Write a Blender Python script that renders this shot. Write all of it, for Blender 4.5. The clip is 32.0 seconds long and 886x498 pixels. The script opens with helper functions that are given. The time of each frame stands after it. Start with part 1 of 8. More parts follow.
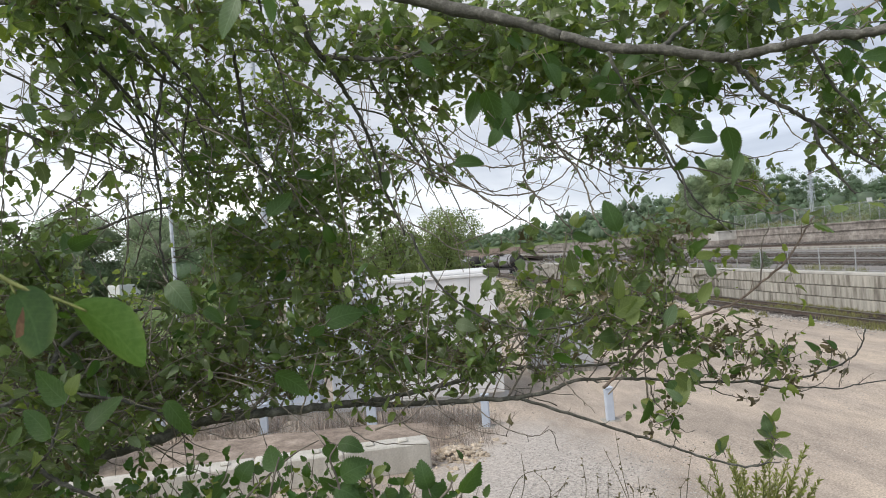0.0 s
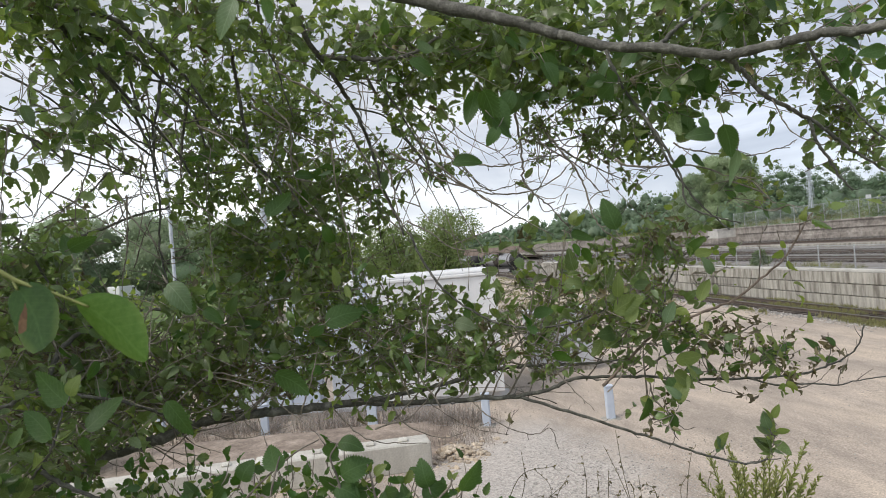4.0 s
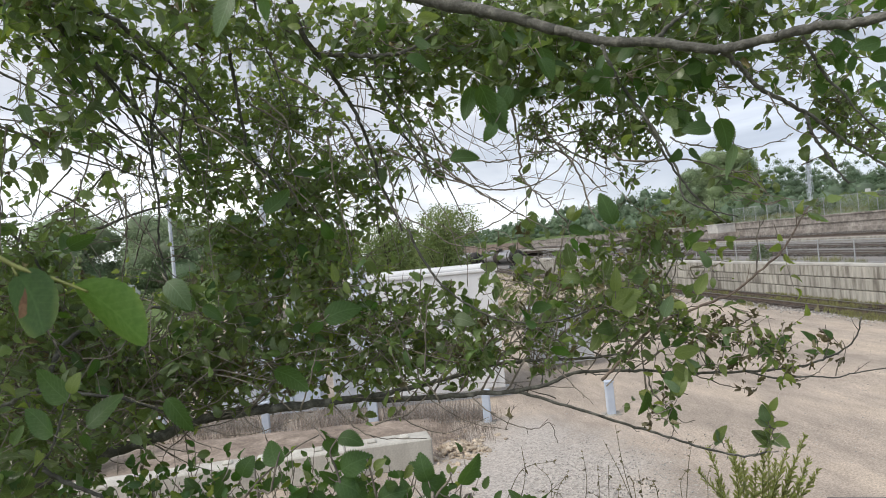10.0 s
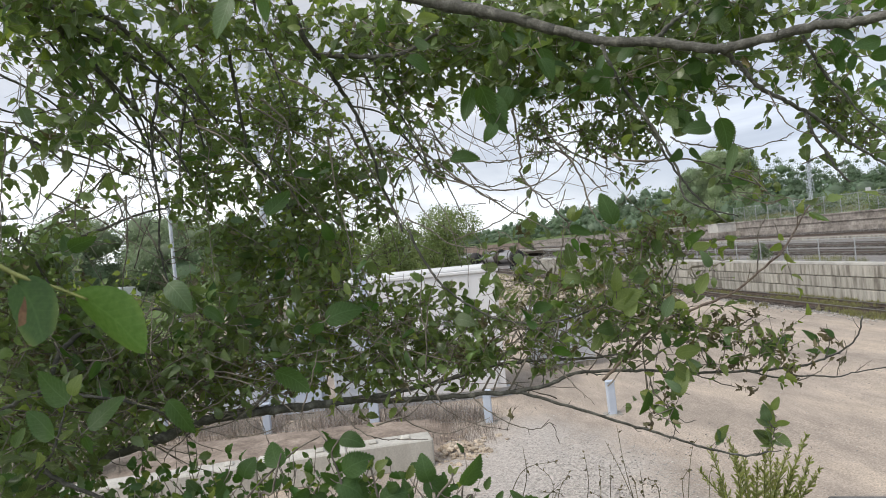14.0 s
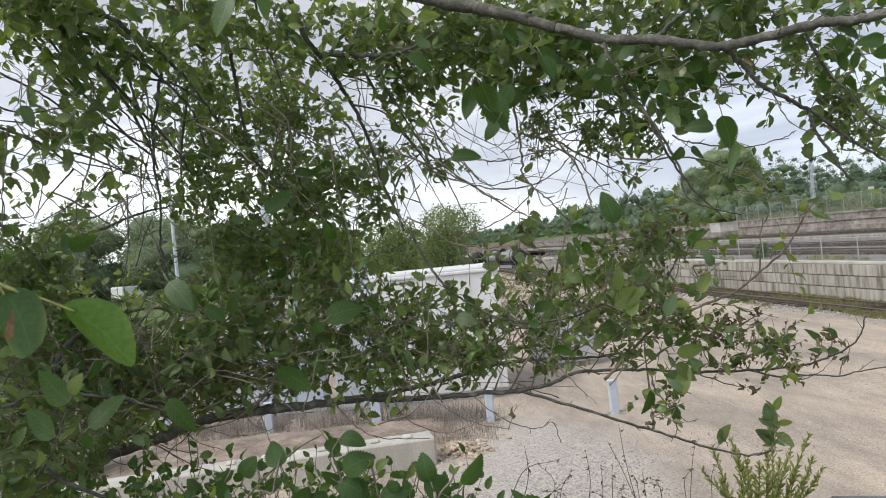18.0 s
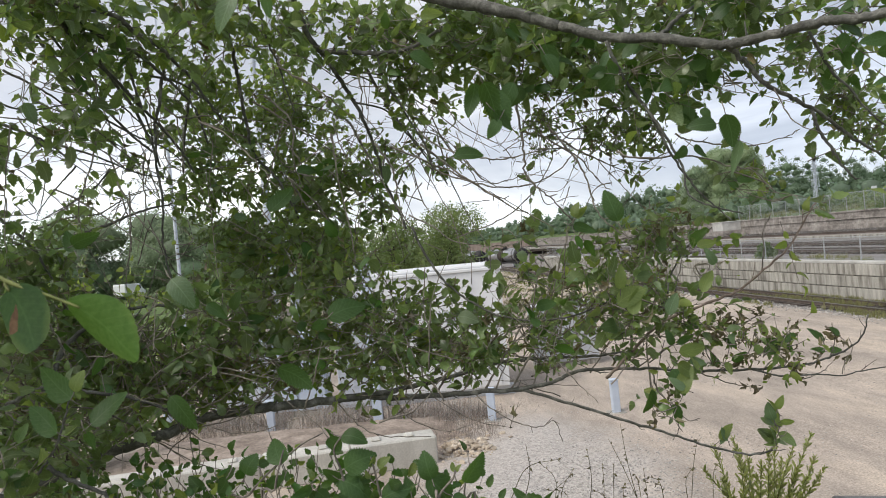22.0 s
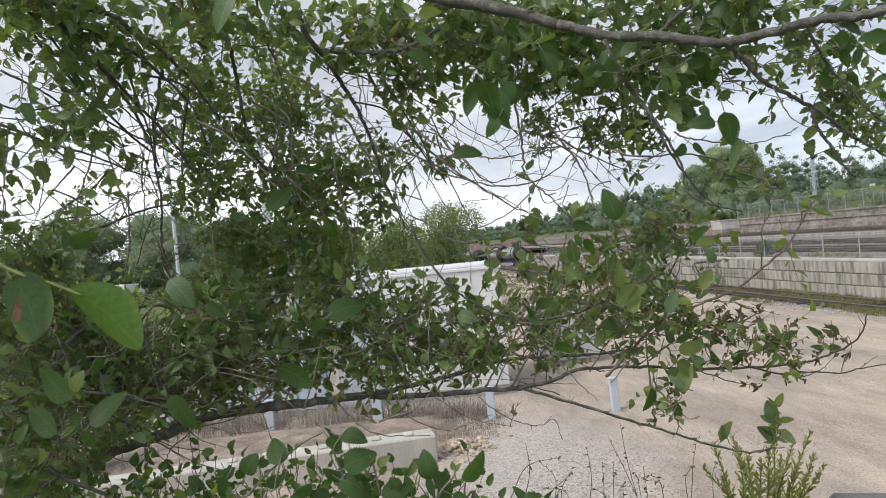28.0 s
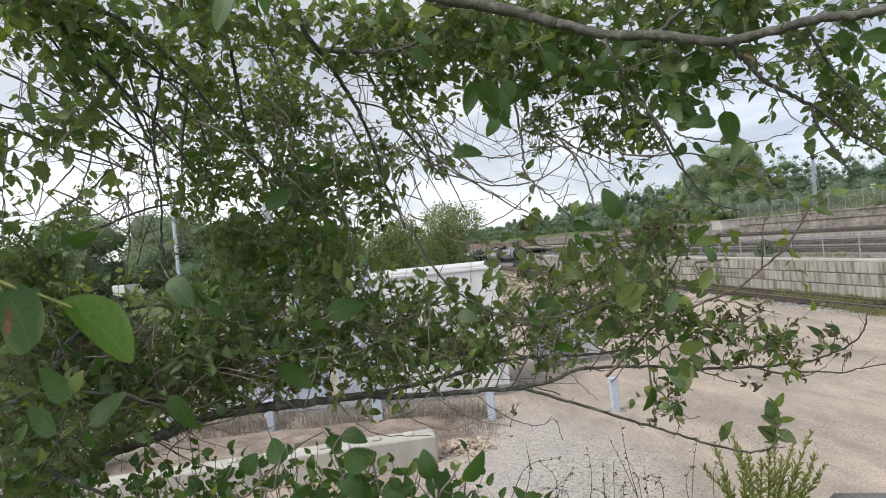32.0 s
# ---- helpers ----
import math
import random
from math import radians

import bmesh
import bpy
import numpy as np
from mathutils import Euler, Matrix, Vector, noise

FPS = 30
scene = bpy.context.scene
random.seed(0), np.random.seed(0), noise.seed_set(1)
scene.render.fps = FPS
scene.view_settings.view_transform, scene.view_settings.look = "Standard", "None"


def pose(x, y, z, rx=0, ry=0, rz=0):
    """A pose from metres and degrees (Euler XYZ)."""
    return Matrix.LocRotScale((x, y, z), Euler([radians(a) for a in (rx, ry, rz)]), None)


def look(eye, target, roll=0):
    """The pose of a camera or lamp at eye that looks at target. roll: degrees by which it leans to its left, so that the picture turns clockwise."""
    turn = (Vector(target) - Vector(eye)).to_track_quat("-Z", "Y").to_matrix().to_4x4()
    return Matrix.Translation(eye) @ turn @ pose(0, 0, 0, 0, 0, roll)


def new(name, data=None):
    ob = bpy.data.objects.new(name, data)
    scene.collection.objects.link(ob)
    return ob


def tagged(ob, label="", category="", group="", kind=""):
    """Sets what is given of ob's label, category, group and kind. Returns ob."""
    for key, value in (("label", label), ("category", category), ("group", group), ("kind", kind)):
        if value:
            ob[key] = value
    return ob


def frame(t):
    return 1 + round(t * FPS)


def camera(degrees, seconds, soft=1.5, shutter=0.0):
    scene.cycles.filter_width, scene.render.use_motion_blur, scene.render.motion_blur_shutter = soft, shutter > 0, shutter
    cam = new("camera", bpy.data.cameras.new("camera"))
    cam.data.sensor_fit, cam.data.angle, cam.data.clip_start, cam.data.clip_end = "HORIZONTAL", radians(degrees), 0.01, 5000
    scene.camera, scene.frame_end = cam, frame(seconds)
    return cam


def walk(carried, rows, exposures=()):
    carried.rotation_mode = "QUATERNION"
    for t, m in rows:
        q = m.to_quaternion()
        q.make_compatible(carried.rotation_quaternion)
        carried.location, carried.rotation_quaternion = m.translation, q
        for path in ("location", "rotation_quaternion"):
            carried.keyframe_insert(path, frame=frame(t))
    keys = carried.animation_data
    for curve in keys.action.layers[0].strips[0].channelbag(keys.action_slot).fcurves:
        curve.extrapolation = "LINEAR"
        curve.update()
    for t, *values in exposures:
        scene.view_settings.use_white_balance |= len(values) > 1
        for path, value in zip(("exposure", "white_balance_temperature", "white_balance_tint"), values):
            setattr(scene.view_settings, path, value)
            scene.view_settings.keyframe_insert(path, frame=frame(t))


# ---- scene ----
# ---- camera and its walk: held by hand behind a tree, nearly still ----
cam = camera(66, 32.0, soft=0.9)
cam.data.dof.use_dof, cam.data.dof.focus_distance, cam.data.dof.aperture_fstop = True, 2.0, 14.0
walk(cam, [
    (0, pose(-0.0039, 0.0073, 4.5057, 90.245, 4.507, -0.102)),
    (0.5, pose(-0.0036, 0.0080, 4.5057, 90.255, 4.716, -0.098)),
    (1, pose(-0.0033, 0.0086, 4.5058, 90.256, 4.673, -0.134)),
    (1.5, pose(-0.0031, 0.0083, 4.5057, 90.251, 4.759, -0.139)),
    (2, pose(-0.0029, 0.0076, 4.5051, 90.253, 4.809, -0.091)),
    (2.5, pose(-0.0028, 0.0067, 4.5047, 90.239, 4.804, -0.203)),
    (3, pose(-0.0026, 0.0056, 4.5047, 90.182, 4.777, -0.204)),
    (3.5, pose(-0.0026, 0.0043, 4.5047, 90.198, 4.835, -0.137)),
    (5.5, pose(-0.0006, 0.0038, 4.5039, 90.139, 4.963, -0.217)),
    (6, pose(-0.0005, 0.0034, 4.5038, 90.080, 4.974, -0.223)),
    (6.5, pose(-0.0002, 0.0026, 4.5036, 90.031, 4.919, -0.313)),
    (7, pose(0.0001, 0.0013, 4.5030, 90.018, 4.965, -0.291)),
    (7.5, pose(0.0003, 0.0000, 4.5023, 89.986, 4.977, -0.356)),
    (8, pose(0.0004, -0.0005, 4.5019, 89.989, 5.093, -0.226)),
    (8.5, pose(0.0005, -0.0005, 4.5017, 89.987, 5.176, -0.259)),
    (9, pose(0.0006, -0.0004, 4.5016, 89.994, 5.210, -0.216)),
    (9.5, pose(0.0008, -0.0006, 4.5013, 89.984, 5.206, -0.211)),
    (10, pose(0.0010, -0.0012, 4.5010, 89.949, 5.269, -0.159)),
    (10.5, pose(0.0011, -0.0015, 4.5009, 89.931, 5.457, -0.127)),
    (11, pose(0.0012, -0.0017, 4.5009, 89.934, 5.496, -0.130)),
    (11.5, pose(0.0012, -0.0019, 4.5011, 89.931, 5.483, -0.121)),
    (12, pose(0.0010, -0.0018, 4.5013, 89.960, 5.514, -0.066)),
    (12.5, pose(0.0007, -0.0013, 4.5012, 89.958, 5.518, -0.043)),
    (13, pose(0.0005, -0.0010, 4.5010, 89.950, 5.501, -0.010)),
    (13.5, pose(0.0006, -0.0009, 4.5011, 89.951, 5.504, -0.055)),
    (14, pose(0.0007, -0.0008, 4.5014, 89.994, 5.494, -0.117)),
    (14.5, pose(0.0009, -0.0006, 4.5018, 90.020, 5.542, -0.098)),
    (16.5, pose(0.0019, 0.0026, 4.5006, 89.960, 5.464, -0.062)),
    (17, pose(0.0024, 0.0025, 4.5005, 89.954, 5.512, -0.006)),
    (17.5, pose(0.0027, 0.0025, 4.5004, 89.950, 5.506, 0.003)),
    (18, pose(0.0027, 0.0029, 4.5001, 89.952, 5.503, 0.056)),
    (18.5, pose(0.0025, 0.0037, 4.4998, 89.953, 5.504, 0.060)),
    (19, pose(0.0026, 0.0044, 4.4996, 89.917, 5.540, 0.052)),
    (19.5, pose(0.0026, 0.0047, 4.4997, 89.878, 5.466, 0.099)),
    (20, pose(0.0026, 0.0050, 4.4998, 89.845, 5.436, 0.126)),
    (20.5, pose(0.0025, 0.0052, 4.4997, 89.852, 5.433, 0.157)),
    (21, pose(0.0023, 0.0051, 4.4997, 89.837, 5.411, 0.161)),
    (21.5, pose(0.0022, 0.0047, 4.4996, 89.836, 5.412, 0.166)),
    (22, pose(0.0024, 0.0041, 4.4994, 89.834, 5.350, 0.218)),
    (22.5, pose(0.0025, 0.0036, 4.4994, 89.756, 5.414, 0.221)),
    (23, pose(0.0024, 0.0035, 4.4995, 89.773, 5.486, 0.249)),
    (23.5, pose(0.0023, 0.0036, 4.4995, 89.773, 5.500, 0.228)),
    (24, pose(0.0022, 0.0037, 4.4996, 89.774, 5.522, 0.267)),
    (24.5, pose(0.0022, 0.0036, 4.4997, 89.771, 5.482, 0.265)),
    (25, pose(0.0022, 0.0033, 4.4998, 89.776, 5.468, 0.285)),
    (25.5, pose(0.0022, 0.0031, 4.4998, 89.928, 5.490, 0.405)),
    (27.5, pose(0.0020, 0.0045, 4.4991, 89.758, 5.524, 0.155)),
    (28, pose(0.0019, 0.0046, 4.4989, 89.760, 5.537, 0.138)),
    (28.5, pose(0.0020, 0.0047, 4.4985, 89.763, 5.539, 0.170)),
    (29, pose(0.0021, 0.0051, 4.4977, 89.804, 5.496, 0.210)),
    (29.5, pose(0.0022, 0.0058, 4.4966, 89.821, 5.581, 0.179)),
    (30, pose(0.0022, 0.0062, 4.4961, 89.779, 5.541, 0.206)),
    (30.5, pose(0.0023, 0.0066, 4.4961, 89.829, 5.532, 0.157)),
    (31, pose(0.0024, 0.0069, 4.4965, 89.818, 5.527, 0.098)),
    (31.5, pose(0.0024, 0.0069, 4.4970, 89.796, 5.571, 0.177)),
    (32, pose(0.0023, 0.0068, 4.4972, 89.786, 5.570, 0.157)),
], exposures=[(0, 0.04, 6500, 10), (32, 0.04, 6500, 10)])

# ---- world, sun ----
SUN_AZ, SUN_EL = -125, 50          # degrees: from the y axis towards x, above the horizon
world = bpy.data.worlds.new("sky")
scene.world = world
world.use_nodes = True
wn, wl = world.node_tree.nodes, world.node_tree.links
wn.clear()


def wnode(kind, **values):
    n = wn.new(kind)
    for k, v in values.items():
        n.inputs[k].default_value = v
    return n


sky = wn.new("ShaderNodeTexSky")
sky.sky_type = "NISHITA"
sky.sun_disc = False
sky.sun_elevation, sky.sun_rotation = radians(SUN_EL), radians(SUN_AZ)
sky_level = wn.new("ShaderNodeVectorMath")
sky_level.operation = "SCALE"
sky_level.inputs["Scale"].default_value = 0.16
wl.new(sky.outputs[0], sky_level.inputs[0])
coord = wn.new("ShaderNodeTexCoord")
squash = wn.new("ShaderNodeMapping")
squash.inputs["Scale"].default_value = (1.0, 1.0, 3.2)
squash.inputs["Location"].default_value = (0.35, 0.1, 0.2)
wl.new(coord.outputs["Generated"], squash.inputs[0])
puffs = wnode("ShaderNodeTexNoise", Scale=2.6, Detail=9.0, Roughness=0.55, Distortion=0.4)
wl.new(squash.outputs[0], puffs.inputs["Vector"])
tone = wn.new("ShaderNodeValToRGB")
tone.color_ramp.elements[0].position, tone.color_ramp.elements[0].color = 0.39, (0.55, 0.57, 0.62, 1)
tone.color_ramp.elements[1].position, tone.color_ramp.elements[1].color = 0.62, (0.99, 0.99, 1.01, 1)
e = tone.color_ramp.elements.new(0.5)
e.color = (0.69, 0.70, 0.735, 1)
wl.new(puffs.outputs[0], tone.inputs[0])
cover = wn.new("ShaderNodeMix")
cover.data_type = "RGBA"
cover.inputs[0].default_value = 0.88
wl.new(sky_level.outputs[0], cover.inputs[6])
wl.new(tone.outputs[0], cover.inputs[7])
parts_of = wn.new("ShaderNodeSeparateXYZ")
wl.new(coord.outputs["Generated"], parts_of.inputs[0])
low = wn.new("ShaderNodeMapRange")                 # the cloud deck thins and brightens towards the horizon
low.inputs["From Min"].default_value, low.inputs["From Max"].default_value = 0.0, 0.30
low.inputs["To Min"].default_value, low.inputs["To Max"].default_value = 1.36, 0.84
wl.new(parts_of.outputs[2], low.inputs["Value"])
west = wn.new("ShaderNodeMapRange")                # thinner, brighter cloud on the west side, slate-coloured to the east
west.interpolation_type = "SMOOTHSTEP"
west.inputs["From Min"].default_value, west.inputs["From Max"].default_value = -0.55, 0.50
west.inputs["To Min"].default_value, west.inputs["To Max"].default_value = 1.38, 0.86
wl.new(parts_of.outputs[0], west.inputs["Value"])
level = wn.new("ShaderNodeMath")
level.operation = "MULTIPLY"
wl.new(low.outputs[0], level.inputs[0])
wl.new(west.outputs[0], level.inputs[1])
back = wnode("ShaderNodeBackground")
wl.new(level.outputs[0], back.inputs[1])
slate = wn.new("ShaderNodeMix")                    # the eastern deck is bluer
slate.data_type = "RGBA"
slate.blend_type = "MULTIPLY"
slate.inputs[7].default_value = (0.90, 0.96, 1.06, 1)
east = wn.new("ShaderNodeMapRange")
east.inputs["From Min"].default_value, east.inputs["From Max"].default_value = -0.1, 0.45
wl.new(parts_of.outputs[0], east.inputs["Value"])
wl.new(east.outputs[0], slate.inputs[0])
wl.new(cover.outputs[2], slate.inputs[6])
wl.new(slate.outputs[2], back.inputs[0])
out = wn.new("ShaderNodeOutputWorld")
wl.new(back.outputs[0], out.inputs[0])

sun = new("sun", bpy.data.lights.new("sun", "SUN"))
sun.data.energy, sun.data.angle, sun.data.color = 2.0, radians(24), (1.0, 0.95, 0.88)
sun.matrix_world = look((60 * math.sin(radians(SUN_AZ)), 60 * math.cos(radians(SUN_AZ)), 60 * math.tan(radians(SUN_EL))), (0, 0, 0))


# ---- materials ----
def material(name, a, b, rough=0.8, scale=4.0, fine=40.0, bump=0.2, metal=0.0, c=None, depth=0.01, spread=0.0, streak=None, coat=0.0, grain_by=0.25, patches=0.0):
    """Two colours mixed by broad stains, a fine grain on top, relief from the grain; spread varies pieces one by one."""
    m = bpy.data.materials.new(name)
    m.use_nodes = True
    nt = m.node_tree
    bsdf = nt.nodes["Principled BSDF"]
    tc = nt.nodes.new("ShaderNodeTexCoord")
    src = tc.outputs["Object"]
    if spread:
        which = nt.nodes.new("ShaderNodeObjectInfo")
        far = nt.nodes.new("ShaderNodeVectorMath")
        far.operation = "MULTIPLY_ADD"
        nt.links.new(which.outputs["Random"], far.inputs[0])
        far.inputs[1].default_value = (37.0, 53.0, 41.0)
        nt.links.new(src, far.inputs[2])
        src = far.outputs[0]
    if streak:
        mp = nt.nodes.new("ShaderNodeMapping")
        mp.inputs["Scale"].default_value = streak
        nt.links.new(src, mp.inputs[0])
        src = mp.outputs[0]
    n1, n2 = nt.nodes.new("ShaderNodeTexNoise"), nt.nodes.new("ShaderNodeTexNoise")
    for n, s, d in ((n1, scale, 6.0), (n2, fine, 4.0)):
        n.inputs["Scale"].default_value, n.inputs["Detail"].default_value = s, d
        n.inputs["Roughness"].default_value = 0.62
    nt.links.new(src, n1.inputs["Vector"])
    nt.links.new(tc.outputs["Object"], n2.inputs["Vector"])
    ramp = nt.nodes.new("ShaderNodeValToRGB")
    ramp.color_ramp.elements[0].position, ramp.color_ramp.elements[1].position = 0.36, 0.66
    ramp.color_ramp.elements[0].color, ramp.color_ramp.elements[1].color = (*a, 1), (*b, 1)
    if c:
        e = ramp.color_ramp.elements.new(0.52)
        e.color = (*c, 1)
    nt.links.new(n1.outputs[0], ramp.inputs[0])
    grain = nt.nodes.new("ShaderNodeMapRange")
    grain.inputs["From Min"].default_value, grain.inputs["From Max"].default_value = 0.3, 0.7
    grain.inputs["To Min"].default_value, grain.inputs["To Max"].default_value = 1 - 1.1 * grain_by, 1 + 0.9 * grain_by
    nt.links.new(n2.outputs[0], grain.inputs["Value"])
    level = grain.outputs[0]
    if spread:
        info = nt.nodes.new("ShaderNodeObjectInfo")
        isle = nt.nodes.new("ShaderNodeNewGeometry")
        both = nt.nodes.new("ShaderNodeMath")
        both.operation = "ADD"
        nt.links.new(info.outputs["Random"], both.inputs[0])
        nt.links.new(isle.outputs["Random Per Island"], both.inputs[1])
        frac = nt.nodes.new("ShaderNodeMath")
        frac.operation = "FRACT"
        nt.links.new(both.outputs[0], frac.inputs[0])
        vary = nt.nodes.new("ShaderNodeMapRange")
        vary.inputs["To Min"].default_value, vary.inputs["To Max"].default_value = 1 - spread, 1 + spread
        nt.links.new(frac.outputs[0], vary.inputs["Value"])
        times = nt.nodes.new("ShaderNodeMath")
        times.operation = "MULTIPLY"
        nt.links.new(level, times.inputs[0])
        nt.links.new(vary.outputs[0], times.inputs[1])
        level = times.outputs[0]
    if patches:
        n3 = nt.nodes.new("ShaderNodeTexNoise")
        n3.inputs["Scale"].default_value, n3.inputs["Detail"].default_value, n3.inputs["Roughness"].default_value = patches, 8.0, 0.7
        nt.links.new(src, n3.inputs["Vector"])
        spot = nt.nodes.new("ShaderNodeMapRange")
        spot.inputs["From Min"].default_value, spot.inputs["From Max"].default_value = 0.3, 0.7
        spot.inputs["To Min"].default_value, spot.inputs["To Max"].default_value = 0.78, 1.16
        nt.links.new(n3.outputs[0], spot.inputs["Value"])
        worn = nt.nodes.new("ShaderNodeMath")
        worn.operation = "MULTIPLY"
        nt.links.new(level, worn.inputs[0])
        nt.links.new(spot.outputs[0], worn.inputs[1])
        level = worn.outputs[0]
    mul = nt.nodes.new("ShaderNodeVectorMath")
    mul.operation = "SCALE"
    nt.links.new(ramp.outputs[0], mul.inputs[0])
    nt.links.new(level, mul.inputs["Scale"])
    nt.links.new(mul.outputs[0], bsdf.inputs["Base Color"])
    bsdf.inputs["Roughness"].default_value, bsdf.inputs["Metallic"].default_value = rough, metal
    bsdf.inputs["Coat Weight"].default_value = coat
    if bump:
        bp = nt.nodes.new("ShaderNodeBump")
        bp.inputs["Strength"].default_value, bp.inputs["Distance"].default_value = bump, depth
        nt.links.new(n2.outputs[0], bp.inputs["Height"])
        nt.links.new(bp.outputs[0], bsdf.inputs["Normal"])
    return m


def leaf_material(name, dark, light, through_colour, spread=0.35, rough=0.42, glow=0.4, veins=0.55, edge=None):
    """A leaf: midrib and side veins along its own length, mottling, light that passes through."""
    m = material(name, dark, light, rough=rough, scale=14.0, fine=120.0, bump=0.15, depth=0.001, spread=spread, grain_by=0.14)
    nt = m.node_tree
    bsdf = nt.nodes["Principled BSDF"]
    uv = nt.nodes.new("ShaderNodeUVMap")
    sep = nt.nodes.new("ShaderNodeSeparateXYZ")
    nt.links.new(uv.outputs[0], sep.inputs[0])

    def op(kind, x, y=None):
        n = nt.nodes.new("ShaderNodeMath")
        n.operation = kind
        for i, v in enumerate((x, y)):
            if v is None:
                continue
            if isinstance(v, (int, float)):
                n.inputs[i].default_value = v
            else:
                nt.links.new(v, n.inputs[i])
        return n.outputs[0]

    side = op("ABSOLUTE", op("SUBTRACT", sep.outputs[1], 0.5))
    rib = op("LESS_THAN", side, 0.022)
    wave = op("SINE", op("MULTIPLY", op("SUBTRACT", sep.outputs[0], op("MULTIPLY", side, 0.55)), 52.0))
    vein = op("MULTIPLY", op("GREATER_THAN", wave, 0.86), 0.6)
    lines = op("MAXIMUM", rib, vein)
    old = bsdf.inputs["Base Color"].links[0].from_socket
    mix = nt.nodes.new("ShaderNodeMix")
    mix.data_type = "RGBA"
    mix.inputs[7].default_value = tuple(min(1, v * 1.7 + 0.015) for v in light) + (1,)
    nt.links.new(op("MULTIPLY", lines, veins), mix.inputs[0])
    nt.links.new(old, mix.inputs[6])
    nt.links.new(mix.outputs[2], bsdf.inputs["Base Color"])
    if edge:                                       # yellowing rim and tip
        rim = nt.nodes.new("ShaderNodeMapRange")
        rim.inputs["From Min"].default_value, rim.inputs["From Max"].default_value = 0.62, 1.04
        nt.links.new(op("ADD", op("MULTIPLY", side, 0.9), op("MULTIPLY", sep.outputs[0], 0.56)), rim.inputs["Value"])
        tint = nt.nodes.new("ShaderNodeMix")
        tint.data_type = "RGBA"
        tint.inputs[7].default_value = (*edge, 1)
        nt.links.new(rim.outputs[0], tint.inputs[0])
        nt.links.new(mix.outputs[2], tint.inputs[6])
        nt.links.new(tint.outputs[2], bsdf.inputs["Base Color"])
    own_one = nt.nodes.new("ShaderNodeNewGeometry")
    hue = nt.nodes.new("ShaderNodeHueSaturation")
    shift = nt.nodes.new("ShaderNodeMapRange")
    shift.inputs["To Min"].default_value, shift.inputs["To Max"].default_value = 0.475, 0.525
    nt.links.new(own_one.outputs["Random Per Island"], shift.inputs["Value"])
    nt.links.new(shift.outputs[0], hue.inputs["Hue"])
    pale = nt.nodes.new("ShaderNodeMapRange")
    pale.inputs["To Min"].default_value, pale.inputs["To Max"].default_value = 0.72, 1.12
    nt.links.new(op("FRACT", op("MULTIPLY", own_one.outputs["Random Per Island"], 7.31)), pale.inputs["Value"])
    nt.links.new(pale.outputs[0], hue.inputs["Saturation"])
    nt.links.new(bsdf.inputs["Base Color"].links[0].from_socket, hue.inputs["Color"])
    nt.links.new(hue.outputs[0], bsdf.inputs["Base Color"])
    bsdf.inputs["Specular IOR Level"].default_value = 0.35
    thin = nt.nodes.new("ShaderNodeBsdfTranslucent")
    thin.inputs[0].default_value = (*through_colour, 1)
    blend = nt.nodes.new("ShaderNodeMixShader")
    blend.inputs[0].default_value = glow
    nt.links.new(bsdf.outputs[0], blend.inputs[1])
    nt.links.new(thin.outputs[0], blend.inputs[2])
    nt.links.new(blend.outputs[0], nt.nodes["Material Output"].inputs[0])
    return m


GRAVEL = material("packed_gravel", (0.345, 0.295, 0.245), (0.56, 0.47, 0.375), 0.95, 0.35, 26.0, 0.35, depth=0.012, c=(0.48, 0.405, 0.335), streak=(1.5, 0.45, 1.0), patches=1.6, grain_by=0.36)


